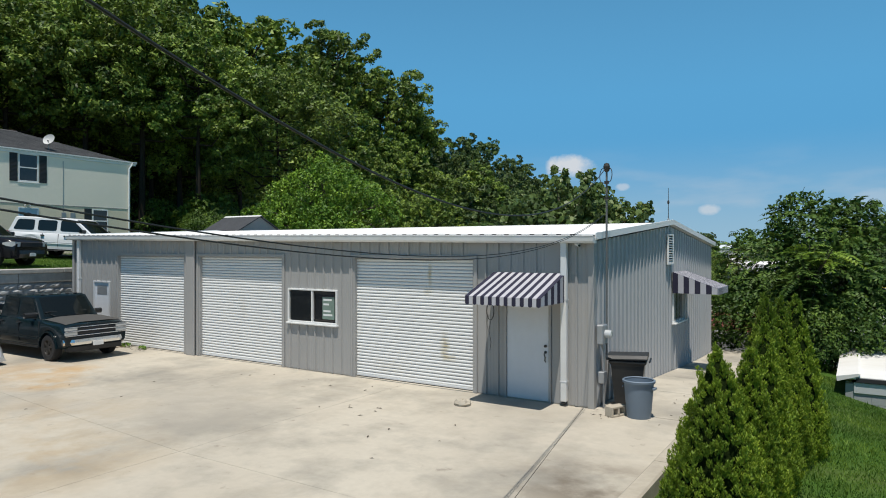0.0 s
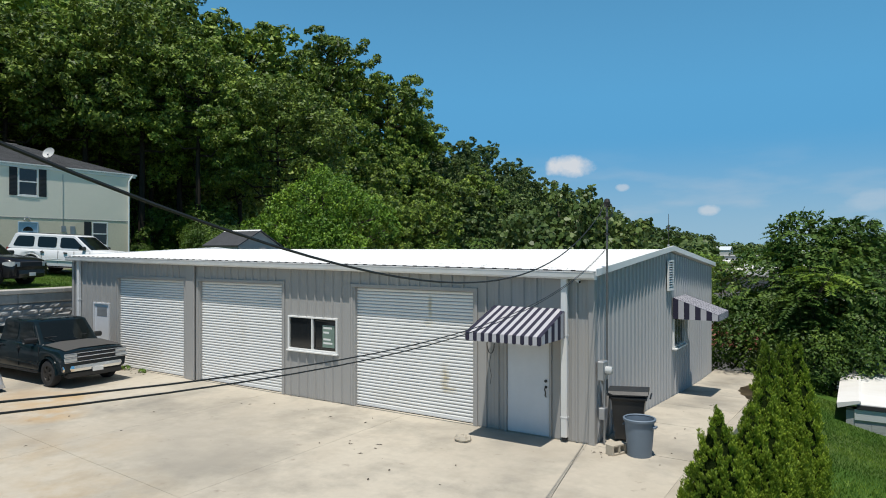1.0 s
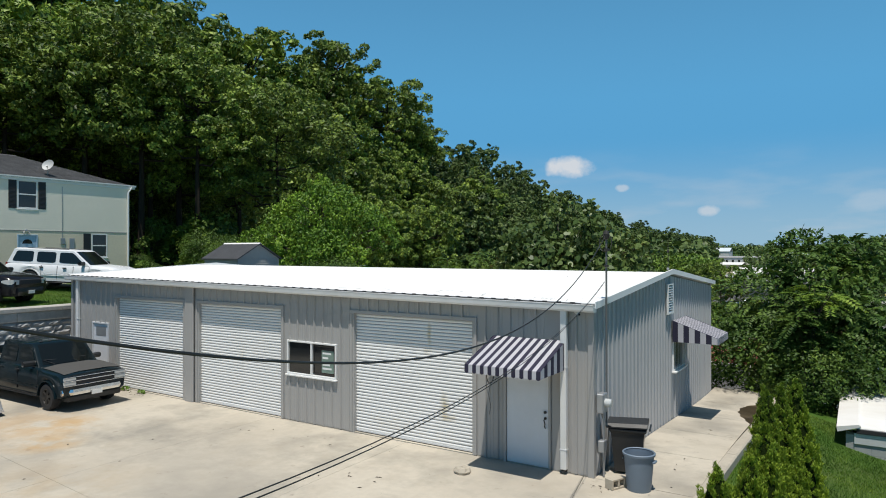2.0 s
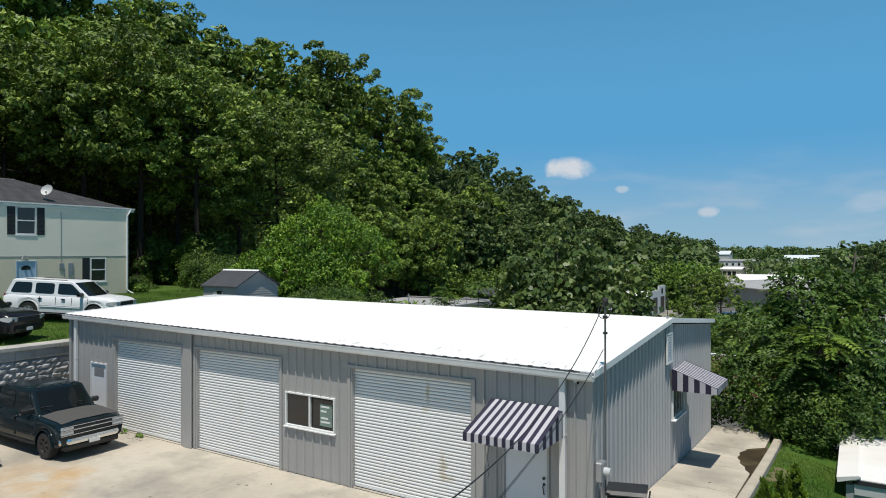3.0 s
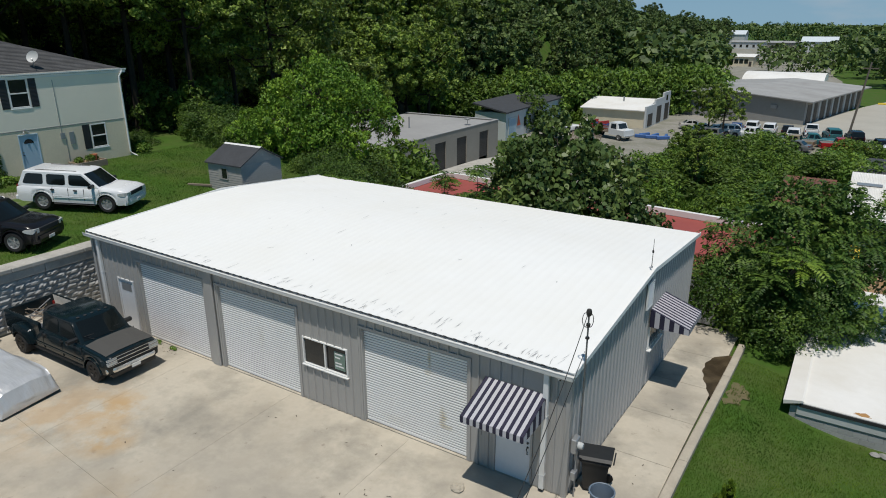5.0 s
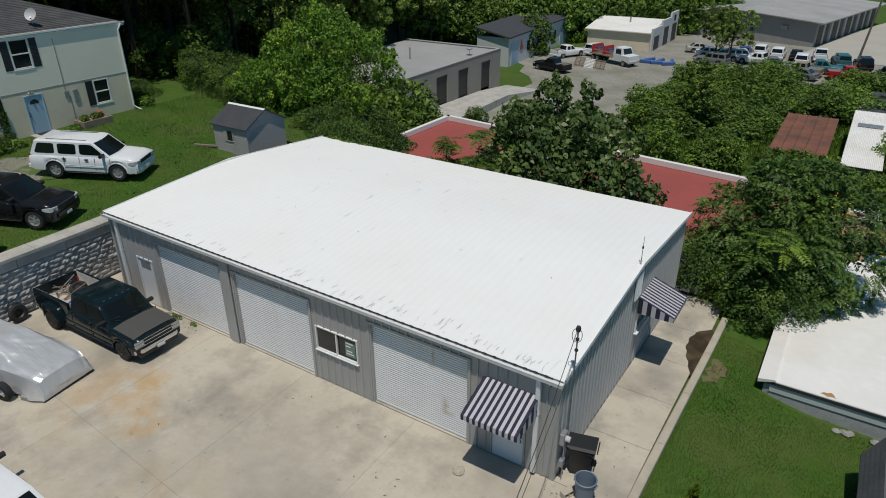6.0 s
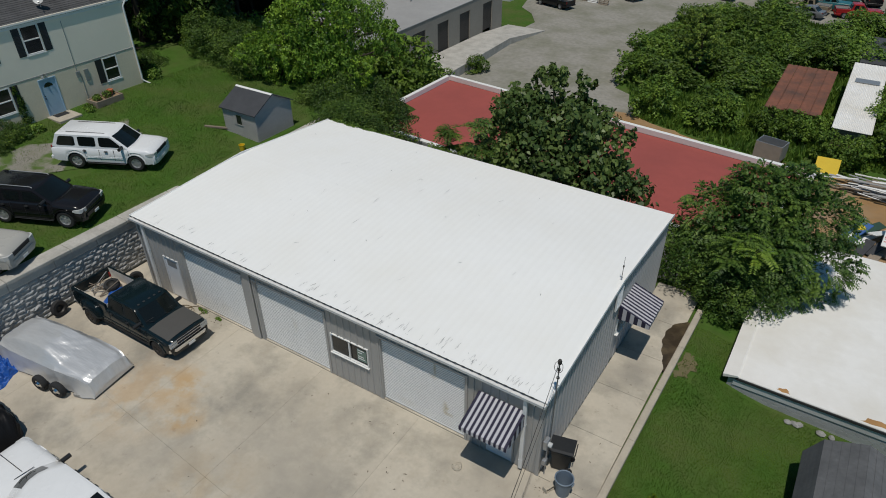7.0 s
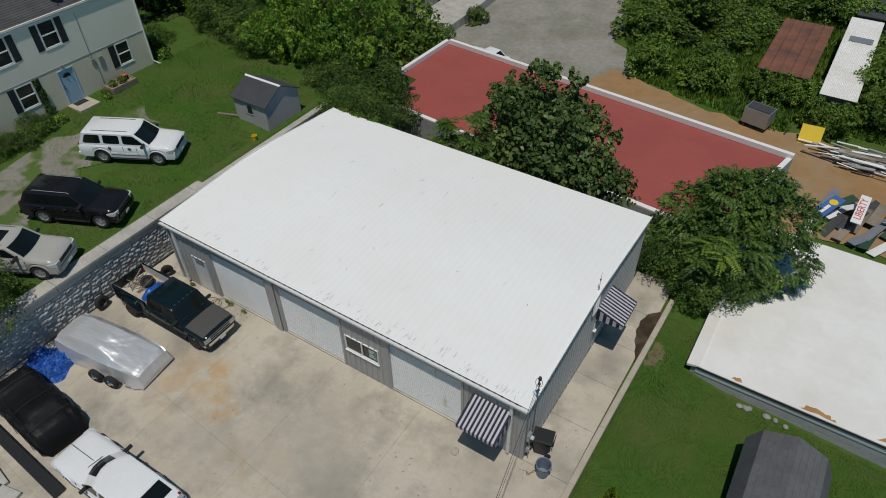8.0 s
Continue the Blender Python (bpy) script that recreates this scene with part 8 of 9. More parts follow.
def wall_run(f, a, b, z0, z1, thick=0.3):
    """A straight wall from a to b, its outer face to the right of the way."""
    a, b = Vector((*a, 0)), Vector((*b, 0))
    n = (b - a).normalized().cross(Vector((0, 0, 1)))
    q = [a, b, b - n * thick, a - n * thick]
    return f.loft([[(p.x, p.y, z) for p in q] for z in (z0, z1)])


RP = [(-28.3, 33.6), (-2.0, 31.0), (0.2, 41.4), (-27.9, 44.5)]
red = thing("red_roof_building", pose(0, 0, LOT), "low block building with a red flat roof and white parapet", "building")
for a, b in zip(RP, RP[1:] + RP[:1]):
    part("wall", wall_run(Form(), a, b, -0.2, 4.5), M["block"], red)
part("roof", prism([(-28.05, 33.9), (-2.25, 31.3), (-0.1, 41.15), (-27.65, 44.2)], 4.32, 4.47), M["red_roof"], red)
for a, b, h in ((RP[2], RP[3], 4.86), (RP[3], RP[0], 4.86), (RP[0], RP[1], 4.6), (RP[1], RP[2], 4.6)):
    part("parapet", wall_run(Form(), a, b, 4.5, h, 0.32), M["white_paint"], red)

# tan block garage with dark roll doors and its loading ramp
GX, GY0, GY1, GT = -38.3, 45.5, 73.2, 4.9
gar = thing("tan_garage", pose(GX, GY0, LOT), "long tan block garage with dark roll doors and flat grey roof", "building")
gd = [46.4, 51.0, 55.4, 59.9, 64.4, 69.6]
y = 0.0
for c in gd:
    a = c - GY0 - 1.1
    part("wall", Form().box(-0.3, y, 0, 0, a, GT), M["tan_wall"], gar)
    part("wall", Form().box(-0.3, a, 4.0, 0, a + 2.2, GT), M["tan_wall"], gar)
    part("roll_door", Form().box(-0.22, a, 0.9, -0.14, a + 2.2, 4.0), M["brown_door"], gar)
    ribs = Form()
    for k in range(14):
        ribs.box(-0.14, a, 0.95 + k * 0.215, -0.12, a + 2.2, 1.08 + k * 0.215)
    tagged(part("door_ribs", ribs, M["brown_door"], gar), kind="stuff")
    y = a + 2.2
part("wall", Form().box(-0.3, y, 0, 0, GY1 - GY0, GT), M["tan_wall"], gar)
part("wall", Form().box(-14, GY1 - GY0 - 0.3, 0, -0.3, GY1 - GY0, GT), M["tan_wall"], gar)
part("wall", Form().box(-14, 0.0, 0, -0.3, 0.3, GT), M["tan_wall"], gar)
part("roof", Form().box(-14, 0.3, GT - 0.25, -0.3, GY1 - GY0 - 0.3, GT - 0.1), M["flat_grey"], gar)
part("coping", Form().box(-0.34, -0.04, GT, 0.04, GY1 - GY0 + 0.04, GT + 0.08, 0.01), M["flat_grey"], gar)
part("coping", Form().box(-14, GY1 - GY0 - 0.34, GT, -0.345, GY1 - GY0 + 0.04, GT + 0.08, 0.01), M["flat_grey"], gar)
part("roof_vent", Form().tube((-6, 17, GT - 0.1), (-6, 17, GT + 1.2), 0.08), M["galv"], gar)
part("roof_dish", Form().lathe([(0, 0), (0.25, 0.05), (0.4, 0.14), (0.42, 0.14), (0.25, 0.02), (0, -0.03)], (-1.4, 22.5, GT + 0.5), "z", 16).tube((-1.4, 22.5, GT - 0.1), (-1.4, 22.5, GT + 0.5), 0.03), M["galv"], gar)
rampf = Form().loft([[(-38.28, y, LOT - 0.2), (x, y, LOT - 0.2), (x, y, z), (-38.28, y, z)] for y, x, z in ((43.8, -33.6, -4.05), (60.0, -34.0, -4.05), (68.0, -34.4, -4.2), (75.0, -33.2, -4.85))])
ramp = tagged(part("loading_ramp", rampf, M["cap"]), "long pale concrete loading ramp in front of the garage", "ramp", kind="structure")
part("ramp_block", Form().box(-33.4, 45.2, LOT, -32.6, 46.6, -4.3, 0.03), M["block"], ramp)

# white-walled workshop with a black roof
pb = thing("pale_workshop", pose(-43.6, 85.7, LOT, 0, 0, 3.35), "white-walled workshop with pale blue doors and low black roof", "building")
part("wall", Form().box(-5, 0, 0, 0, 32, 4.0), M["far_white"], pb)
part("roof", Form().loft([[(0.3, y, 3.95), (-5.2, y, 5.1), (-5.2, y, 5.3), (0.3, y, 4.15)] for y in (-0.4, 32.4)]), M["shed_roof"], pb)
for a, w in ((1.0, 2.6), (10.6, 2.4), (21.0, 2.8)):
    d_ = part("door", Form().box(0.0, a, 0.0, 0.06, a + w, 3.0, 0.01), M["blue_door"], pb)
    part("frame", Form().box(0.0, a - 0.12, 0, 0.09, a, 3.12).box(0.0, a + w, 0, 0.09, a + w + 0.12, 3.12).box(0.0, a, 3.0, 0.09, a + w, 3.12), M["far_white"], d_)
for a in (6.8, 8.6, 15.6, 18.0):
    part("window", Form().box(0.0, a, 1.3, 0.05, a + 1.0, 2.7, 0.01), M["glass"], pb)
part("red_panel", Form().loft([[(x, 4.2, 1.7), (x, 5.4, 1.7), (x, 4.5, 3.3)] for x in (0.01, 0.06)]), M["orange_paint"], pb)

# white-roofed shop with a stepped gable
ws = thing("white_shop", pose(-29.9, 107.9, LOT), "white metal-roofed shop with a stepped front", "building")
part("wall", Form().box(-10.5, 0, 0, 0, 14, 2.9), M["stucco"], ws)
part("roof", Form().loft([[(x, -0.4, 2.9), (x, 7, 4.1), (x, 14.3, 3.2), (x, 14.3, 3.0), (x, 7, 3.9), (x, -0.4, 2.75)] for x in (-10.9, 0.0)]), M["flat_white"], ws)
part("roof_vent", Form().tube((-5, 4.5, 3.4), (-5, 4.5, 4.5), 0.14), M["galv"], ws)
part("front_wall", Form().box(0.0, -0.2, 0, 0.3, 5.0, 3.5).box(0.0, 5.0, 0, 0.3, 10.0, 4.2).box(0.0, 10.0, 0, 0.3, 14.2, 4.9), M["far_white"], ws)
for a, h in ((0.8, 2.2), (6.0, 3.0), (10.8, 3.0)):
    part("opening", Form().box(0.302, a, 0.2, 0.34, a + 2.6, h), M["brown_door"], ws)
part("window", Form().box(0.302, 11.4, 3.5, 0.34, 12.4, 4.4), M["glass"], ws)
bs = thing("back_shop", pose(-27.0, 131.0, LOT), "low grey shop with a pale flat roof behind the yard", "building")
part("wall", Form().box(-7, 0, 0, 8, 12, 4.4), M["block"], bs)
part("roof", Form().box(-7.5, -0.6, 4.4, 8.5, 12.5, 4.75, 0.02), M["flat_grey"], bs)
part("opening", Form().box(-6, -0.06, 0.1, -2.5, 0.0, 3.2), M["brown_door"], bs)

# long grey warehouse with dark bays, set askew to the yard
wh = thing("grey_warehouse", pose(-8.41, 125.2, LOT, 0, 0, -12), "long grey warehouse with a low grey roof and dark bays", "building")
WLn, WWd = 35.5, 26.0
part("wall", Form().box(-WWd, 0, 0, 0, WLn, 3.75), M["far_grey"], wh)
part("gable", Form().loft([[(0, y, 3.75), (-WWd / 2, y, 4.75), (-WWd, y, 3.75)] for y in (0.0, WLn)]), M["far_grey"], wh)
for k in range(12):
    a, b = -0.8 + (WLn + 1.6) * k / 12, -0.8 + (WLn + 1.6) * (k + 1) / 12 - 0.02
    for s_ in (1, -1):
        xe = 1.2 if s_ > 0 else -WWd - 0.6
        part("roof_sheet", Form().loft([[(xe, y, 3.75), (-WWd / 2, y, 4.83), (-WWd / 2, y, 4.95), (xe, y, 3.95)] for y in (a, b)]), M["sheet_grey"], wh)
for i in range(9):
    a = 1.2 + i * 3.8
    part("bay_door", Form().box(0.0, a, 0.0, 0.06, a + (1.5 if i % 2 else 2.2), 3.2), M["brown_door"], wh)
    part("bay_post", Form().box(0.0, a + 2.5, 0.0, 0.1, a + 2.9, 3.5), M["far_white"], wh)
part("wall_panel", Form().box(0.0, 1.0, 3.25, 0.05, WLn - 0.5, 3.74), M["tan_wall"], wh)
part("vent_box", Form().box(-5.4, -0.25, 2.4, -4.4, 0.0, 3.0), M["galv"], wh)
bw = thing("white_barrel_warehouse", pose(-8.9, 168.0, LOT), "warehouse with a white barrel-vaulted roof", "building")
part("wall", Form().box(-16, 0, 0, 0, 14, 3.6), M["pale_wall"], bw)
part("roof", Form().loft([[(x, 7 + 7.4 * math.cos(math.pi * k / 14), 3.5 + 1.9 * math.sin(math.pi * k / 14)) for k in range(15)] for x in (-16.3, 0.3)]), M["flat_white"], bw)
for i in range(4):
    part("window", Form().box(-14.5 + i * 3.8, -0.06, 1.5, -13.2 + i * 3.8, 0.0, 2.6), M["glass"], bw)
for x, y, w, d, h, wm, rm, nm, lb in ((-89, 516, 19, 14, 7, "far_white", "pale_wall", "white_house", "distant white house with a blue-grey roof"), (-49, 458, 17, 14, 5, "tan_wall", "flat_grey", "brick_store", "distant low brick store with a flat roof"), (-29, 446, 18, 14, 6, "far_white", "pale_wall", "white_house", "distant white house with a slate-blue roof"), (-46, 288, 12, 14, 3.8, "stucco", "flat_white", "low_store", "distant low store with a pale roof"), (-70, 476, 22, 12, 4.5, "far_white", "flat_grey", "white_store", "distant white store with a grey roof")):
    b = thing(nm, pose(x, y, ground_z(x, y) - 0.2), lb, "building")
    part("wall", Form().box(-w / 2, 0, 0, w / 2, d, h), M[wm], b)
    part("roof", Form().loft([[(xx, -0.4, h), (xx, d / 2, h + (2.6 if "house" in nm else 0.8)), (xx, d + 0.4, h), (xx, d + 0.4, h + 0.15), (xx, d / 2, h + (2.8 if "house" in nm else 1.0)), (xx, -0.4, h + 0.15)] for xx in (-w / 2 - 0.4, w / 2 + 0.4)]), M[rm], b)
    for i in range(5):
        part("window", Form().box(-w / 2 + 1.5 + i * (w - 3) / 5, -0.06, 1.4, -w / 2 + 2.9 + i * (w - 3) / 5, 0.0, 3.0), M["glass"], b)
    part("door", Form().box(w / 2 - 1.6, -0.06, 0.0, w / 2 - 0.6, 0.0, 2.2), M["brown_door"], b)
lp = thing("street_pole", pose(-1.5, 111.2, LOT), "leaning grey timber utility pole in the far yard", "pole")
part("shaft", Form().tube((0, 0, -0.3), (1.2, 0, 11.0), 0.17, 0.11, 10), M["pole_wood"], lp)
part("crossarm", Form().box(0.1, -0.06, 10.1, 2.2, 0.06, 10.24), M["pole_wood"], lp)
yk = tagged(part("yellow_kerb", Form().box(2, 165, LOT, 22, 166.0, LOT + 0.35, 0.03), M["yellow"]), "bright yellow painted kerb on far paving", "kerb", kind="structure")

# scrap sheds
rs = thing("rusty_lean_to", pose(-2.7, 58.8, LOT - 0.6), "sagging shed under a rusty red-brown tin roof", "shed")
part("wall", Form().box(-2.3, 0.3, 0, 1.4, 0.5, 2.4).box(-2.3, 0.5, 0, -2.1, 10.2, 2.5).box(1.2, 0.5, 0, 1.4, 10.2, 2.5), M["wood"], rs)
for i in range(5):
    a = -2.6 + i * 0.86
    part("roof_sheet", Form().loft([[(a + 0.005, y, z), (a + 0.1, y, z + 0.05), (a + 0.43, y, z + 0.01), (a + 0.77, y, z + 0.05), (a + 0.855, y, z), (a + 0.43, y, z - 0.03)] for y, z in ((-0.2, 2.55), (5.0, 2.72 - 0.04 * (i % 2)), (10.8, 3.0))]), M["rust"], rs)
wr = thing("tin_roof_shed", pose(1.95, 55.6, LOT), "shed with a white corrugated roof overgrown by vine", "shed")
part("wall", Form().box(-1.7, 0.3, 0, 0.6, 15.2, 2.3), M["wood"], wr)
for i in range(23):
    a = -1.9 + i * 0.12
    part("roof_rib", Form().loft([[(a, y, z), (a + 0.06, y, z + 0.035), (a + 0.12, y, z), (a + 0.06, y, z - 0.012)] for y, z in ((0, 2.4), (15.8, 3.0))]), M["flat_white"], wr)
part("skylight", Form().box(-1.4, 10.5, 2.87, 0.5, 11.6, 2.91), M["galv"], wr)
ds_ = thing("dark_roof_shed", pose(2.8, 74.5, LOT), "small shed with a dark blue-grey roof", "shed")
part("wall", Form().box(-2, 0, 0, 3, 9, 2.2), M["wood"], ds_)
part("roof", Form().box(-2.4, -0.4, 2.2, 3.4, 9.4, 2.36, 0.02), M["shed_roof"], ds_)
tk_ = thing("steel_tank", pose(5.0, 73.4, LOT), "pale blue steel drum standing by the shed", "tank")
part("shell", Form().lathe([(0.0, 0.0), (0.5, 0.0), (0.52, 0.05), (0.52, 2.9), (0.5, 2.95), (0.0, 3.0)], n=18), M["pale_wall"], tk_)

sk = thing("rubbish_skip", pose(-3.4, 52.2, LOT + 0.05, 0, 0, -12), "open rusty metal skip half full of rubbish", "skip")
part("tub", Form().box(-1.0, -0.7, 0.5, 1.0, -0.64, 1.7).box(-1.0, 0.64, 0.5, 1.0, 0.7, 1.7).box(-1.0, -0.64, 0.5, -0.94, 0.64, 1.7).box(0.94, -0.64, 0.5, 1.0, 0.64, 1.7).box(-1.0, -0.7, 0.42, 1.0, 0.7, 0.5), M["galv"], sk)
part("contents", Form().box(-0.93, -0.63, 0.5, 0.93, 0.63, 1.15), M["dark"], sk)
for x, y in ((-0.8, -0.5), (0.8, -0.5), (-0.8, 0.5), (0.8, 0.5)):
    part("leg", Form().box(x - 0.06, y - 0.06, 0, x + 0.06, y + 0.06, 0.42), M["rust"], sk)

_r = random.Random(5)
pile = thing("scrap_pile", pose(4.4, 50.6, LOT + 0.05), "jumbled pile of scrap timber, pipes and sheet metal", "scrap")
for i in range(70):
    l = _r.uniform(1.2, 3.4)
    c = Vector((_r.gauss(0, 1.5), _r.gauss(0, 0.7), 0.12 + 0.9 * _r.random() * (1 if i > 15 else 0.2)))
    a = _r.gauss(0.0, 0.1)
    w = Vector((math.cos(a), math.sin(a), _r.uniform(-0.12, 0.12))) * (l / 2)
    if i % 4 == 0:
        part("scrap_pipe", Form().tube(c - w, c + w, 0.05, n=7), M["galv"], pile)
    else:
        f = Form().box(-l / 2, -0.09, -0.03, l / 2, 0.09, 0.03, 0.006)
        ob = part("scrap_board", f, (M["wood"], M["white_paint"], M["flat_grey"])[i % 3], pile)
        ob.matrix_basis = pose(c.x, c.y, c.z, _r.uniform(-15, 15), _r.uniform(-5, 5), math.degrees(a))
yp = thing("yellow_board", pose(0.7, 51.6, LOT + 0.05, -35, 0, 5), "bright yellow metal panel leaning on scrap", "board")
part("sheet", Form().box(-0.8, -0.02, 0, 0.8, 0.02, 1.5, 0.01), M["yellow"], yp)
part("prop", Form().box(-0.6, 0.02, 0.1, -0.5, 0.08, 1.4).box(0.5, 0.02, 0.1, 0.6, 0.08, 1.4), M["galv"], yp)
for i in range(26):
    q = thing("discarded_sign", pose(3.0 + (i % 9) * 0.85 + _r.uniform(-0.3, 0.3), 41.5 + (i // 9) * 1.4 + _r.uniform(-0.4, 0.4), LOT + 0.25 + 0.16 * (i // 9), _r.uniform(-12, 12), _r.uniform(-12, 12), 70 + _r.uniform(-14, 14)), "discarded sign or frame panel lying in the scrap heap", "panel", group="scrap panels")
    part("board", Form().box(-1.3, -0.3, 0, 1.3, 0.3, 0.06, 0.01), (M["white_paint"], M["shed_roof"], M["wood"], M["galv"], M["dark_green_sheet"])[i % 5], q)
sg = thing("sign_board", pose(5.15, 43.0, LOT + 1.25, 0, -6, 86), "white sign board with red capital letters", "sign")
part("board", Form().box(-1.5, -0.32, 0, 1.5, 0.32, 0.07, 0.01), M["white_paint"], sg)
cu = bpy.data.curves.new("letters", "FONT")
cu.body, cu.size, cu.extrude, cu.align_x, cu.align_y = "LIBERTY", 0.62, 0.006, "CENTER", "CENTER"
cu.materials.append(M["red_paint"])
tmp = bpy.data.objects.new("letters_tmp", cu)
lt = new("letters", bpy.data.meshes.new_from_object(tmp))
bpy.data.objects.remove(tmp)
lt.parent = sg
lt.matrix_basis = pose(0, 0, 0.08)
sg2 = thing("blue_sign", pose(3.3, 42.5, LOT + 1.1, 0, -10, 64), "blue sign board with a yellow disc, partly hidden", "sign")
part("board", Form().box(-1.2, -0.4, 0, 1.2, 0.4, 0.07, 0.01), M["blue_paint"], sg2)
part("disc", Form().lathe([(0.0, 0.08), (0.28, 0.08), (0.28, 0.07)], (0.5, 0, 0), "z", 20), M["yellow"], sg2)
part("bar", Form().box(-1.0, -0.12, 0.07, 0.1, 0.1, 0.078), M["white_paint"], sg2)

# ---- parked vehicles of the lower yard ----
CAR = dict(L=4.6, W=1.82, belt=0.95, roof=1.44, cab=(0.85, 0.1, -1.1, -1.75), hood=(0.95, 0.82), wheelbase=2.7, r=0.32, nose=0.66, rear_z=0.98, detail=False)
VAN = dict(L=4.7, W=1.9, belt=1.12, roof=1.76, cab=(1.1, 0.45, -2.0, -2.25), hood=(1.12, 1.0), wheelbase=2.75, r=0.37, nose=0.8, detail=False)
PICK = dict(L=5.5, W=1.95, belt=1.13, roof=1.78, cab=(0.95, 0.35, -0.85, -1.05), hood=(1.12, 1.04), wheelbase=3.5, r=0.38, pickup=-1.08, nose=0.85, clear=0.32, detail=False)
KINDS = {"car": (CAR, "sedan", "parked in the far yard"), "van": (VAN, "suv", "parked in the far yard"), "pick": (PICK, "pickup", "truck parked in the far yard")}
made_cars = {}


def far_car(kind, paint, x, y, turn):
    spec, cat, tail = KINDS[kind]
    m = pose(x, y, LOT + 0.06, 0, 0, turn)
    if (kind, paint) in made_cars:
        copy_thing(made_cars[kind, paint], m)
    else:
        nm = {"car": "sedan", "van": "parked_suv", "pick": "parked_pickup"}[kind]
        made_cars[kind, paint] = vehicle(nm, m, "%s %s %s" % (paint, cat, tail), cat, PAINT[paint], group="cars in the far yard", rim=M["galv"], **spec)


_r = random.Random(3)
for x, y, t, k, p in (
    (-20.6, 108.5, 20, "car", "white"), (-18.2, 108.0, 15, "car", "white"), (-16.0, 107.2, 18, "van", "white"), (-13.6, 105.6, 165, "pick", "white"), (-19.2, 102.2, 170, "van", "grey"),
    (-14.4, 113.2, 95, "van", "white"), (-11.8, 112.0, 95, "van", "white"), (-9.4, 112.8, 92, "car", "black"), (-8.2, 108.2, 95, "van", "white"), (-6.3, 113.6, 98, "pick", "white"),
    (-3.4, 110.6, 100, "van", "teal"), (-0.6, 109.6, 102, "van", "black"), (-11.0, 102.6, 8, "pick", "grey"), (-7.6, 101.0, 172, "pick", "tan"), (-5.2, 103.6, 10, "pick", "teal"),
    (-7.4, 98.4, 170, "car", "grey"), (-1.6, 101.0, 12, "pick", "red"), (2.6, 103.2, 100, "van", "black"), (5.0, 106.2, 100, "van", "red"), (7.4, 103.0, 95, "car", "white"),
    (3.4, 97.6, 60, "van", "white"), (9.0, 110.0, 95, "pick", "red"), (11.6, 106.0, 95, "car", "silver"), (-22.8, 111.5, 20, "car", "silver"), (-16.5, 112.0, 95, "car", "blue"),
    (-37.2, 86.6, 168, "pick", "black"), (-39.4, 97.4, 60, "pick", "white"), (-36.2, 101.4, 75, "van", "white"), (-27.6, 50.6, 170, "car", "white")):
    far_car(k, p, x, y, t + _r.uniform(-4, 4))

# flatbed lorry with ladders, pallets and blue pipes
fl = thing("flatbed_lorry", pose(-31.6, 96.2, LOT + 0.06, 0, 0, -25), "white flatbed lorry loaded with ladders and frames", "lorry")
part("cab", Form().loft([[(x, y, z) for y, z in ((-1.05, 0.7), (1.05, 0.7), (1.05, 1.5), (0.9, zt_), (-0.9, zt_), (-1.05, 1.5))] for x, zt_ in ((3.7, 1.5), (2.6, 1.62), (2.2, 2.45), (0.9, 2.5), (0.7, 2.4))]), PAINT["white"], fl)
part("windscreen", Form().quad((2.62, -0.85, 1.66), (2.62, 0.85, 1.66), (2.25, 0.78, 2.36), (2.25, -0.78, 2.36)), M["glass"], fl)
for s in (-1, 1):
    part("side_window", Form().quad((2.2, s * 1.04, 1.55), (1.1, s * 1.04, 1.55), (1.1, s * 0.95, 2.3), (2.05, s * 0.95, 2.3)), M["glass"], fl)
part("deck", Form().box(-4.0, -1.15, 0.95, 0.6, 1.15, 1.1, 0.02), M["wood"], fl)
part("bumper", Form().box(3.68, -1.05, 0.5, 3.85, 1.05, 0.75, 0.03), M["chrome"], fl)
for x in (2.7, -2.4, -3.3):
    for s in (-1, 1):
        wheel(fl, x, s * 0.92, 0.45, 0.26, M["galv"], s)
for i in range(4):
    part("ladder", Form().box(-4.6, -0.9 + i * 0.5, 1.5 + 0.3 * (i % 2), 1.0, -0.82 + i * 0.5, 1.6 + 0.3 * (i % 2)).box(-4.6, -0.6 + i * 0.5, 1.5 + 0.3 * (i % 2), 1.0, -0.52 + i * 0.5, 1.6 + 0.3 * (i % 2)), M["blue_paint"] if i % 2 else M["galv"], fl)
part("frame", Form().box(-3.6, -1.1, 1.1, -3.5, 1.1, 2.3).box(-1.4, -1.1, 1.1, -1.3, 1.1, 2.3), M["red_paint"], fl)
for i in range(3):
    pt = thing("pallet", pose(-35.2 + i * 1.7, 91.3 - i * 0.4, LOT + 0.06, 62, 0, -10), "grey timber pallet leaning on its edge", "pallet", group="pallets")
    for k in range(7):
        part("board", Form().box(-0.75, 0.2 * k, 0, 0.75, 0.2 * k + 0.12, 0.03), M["wood"] if i != 1 else M["white_paint"], pt)
    for x in (-0.7, 0.0, 0.62):
        part("bearer", Form().box(x, 0, -0.12, x + 0.08, 1.32, 0), M["wood"], pt)
for i in range(6):
    bp_ = thing("blue_barrier", pose(-27.5 + (i % 3) * 1.6, 98.5 + (i // 3) * 1.6, LOT + 0.06, 0, 0, 20 * i), "blue plastic barrier lying in the yard", "barrier", group="blue barriers")
    part("panel", Form().box(-1.0, -0.2, 0, 1.0, 0.2, 0.5, 0.08), M["blue_paint"], bp_)

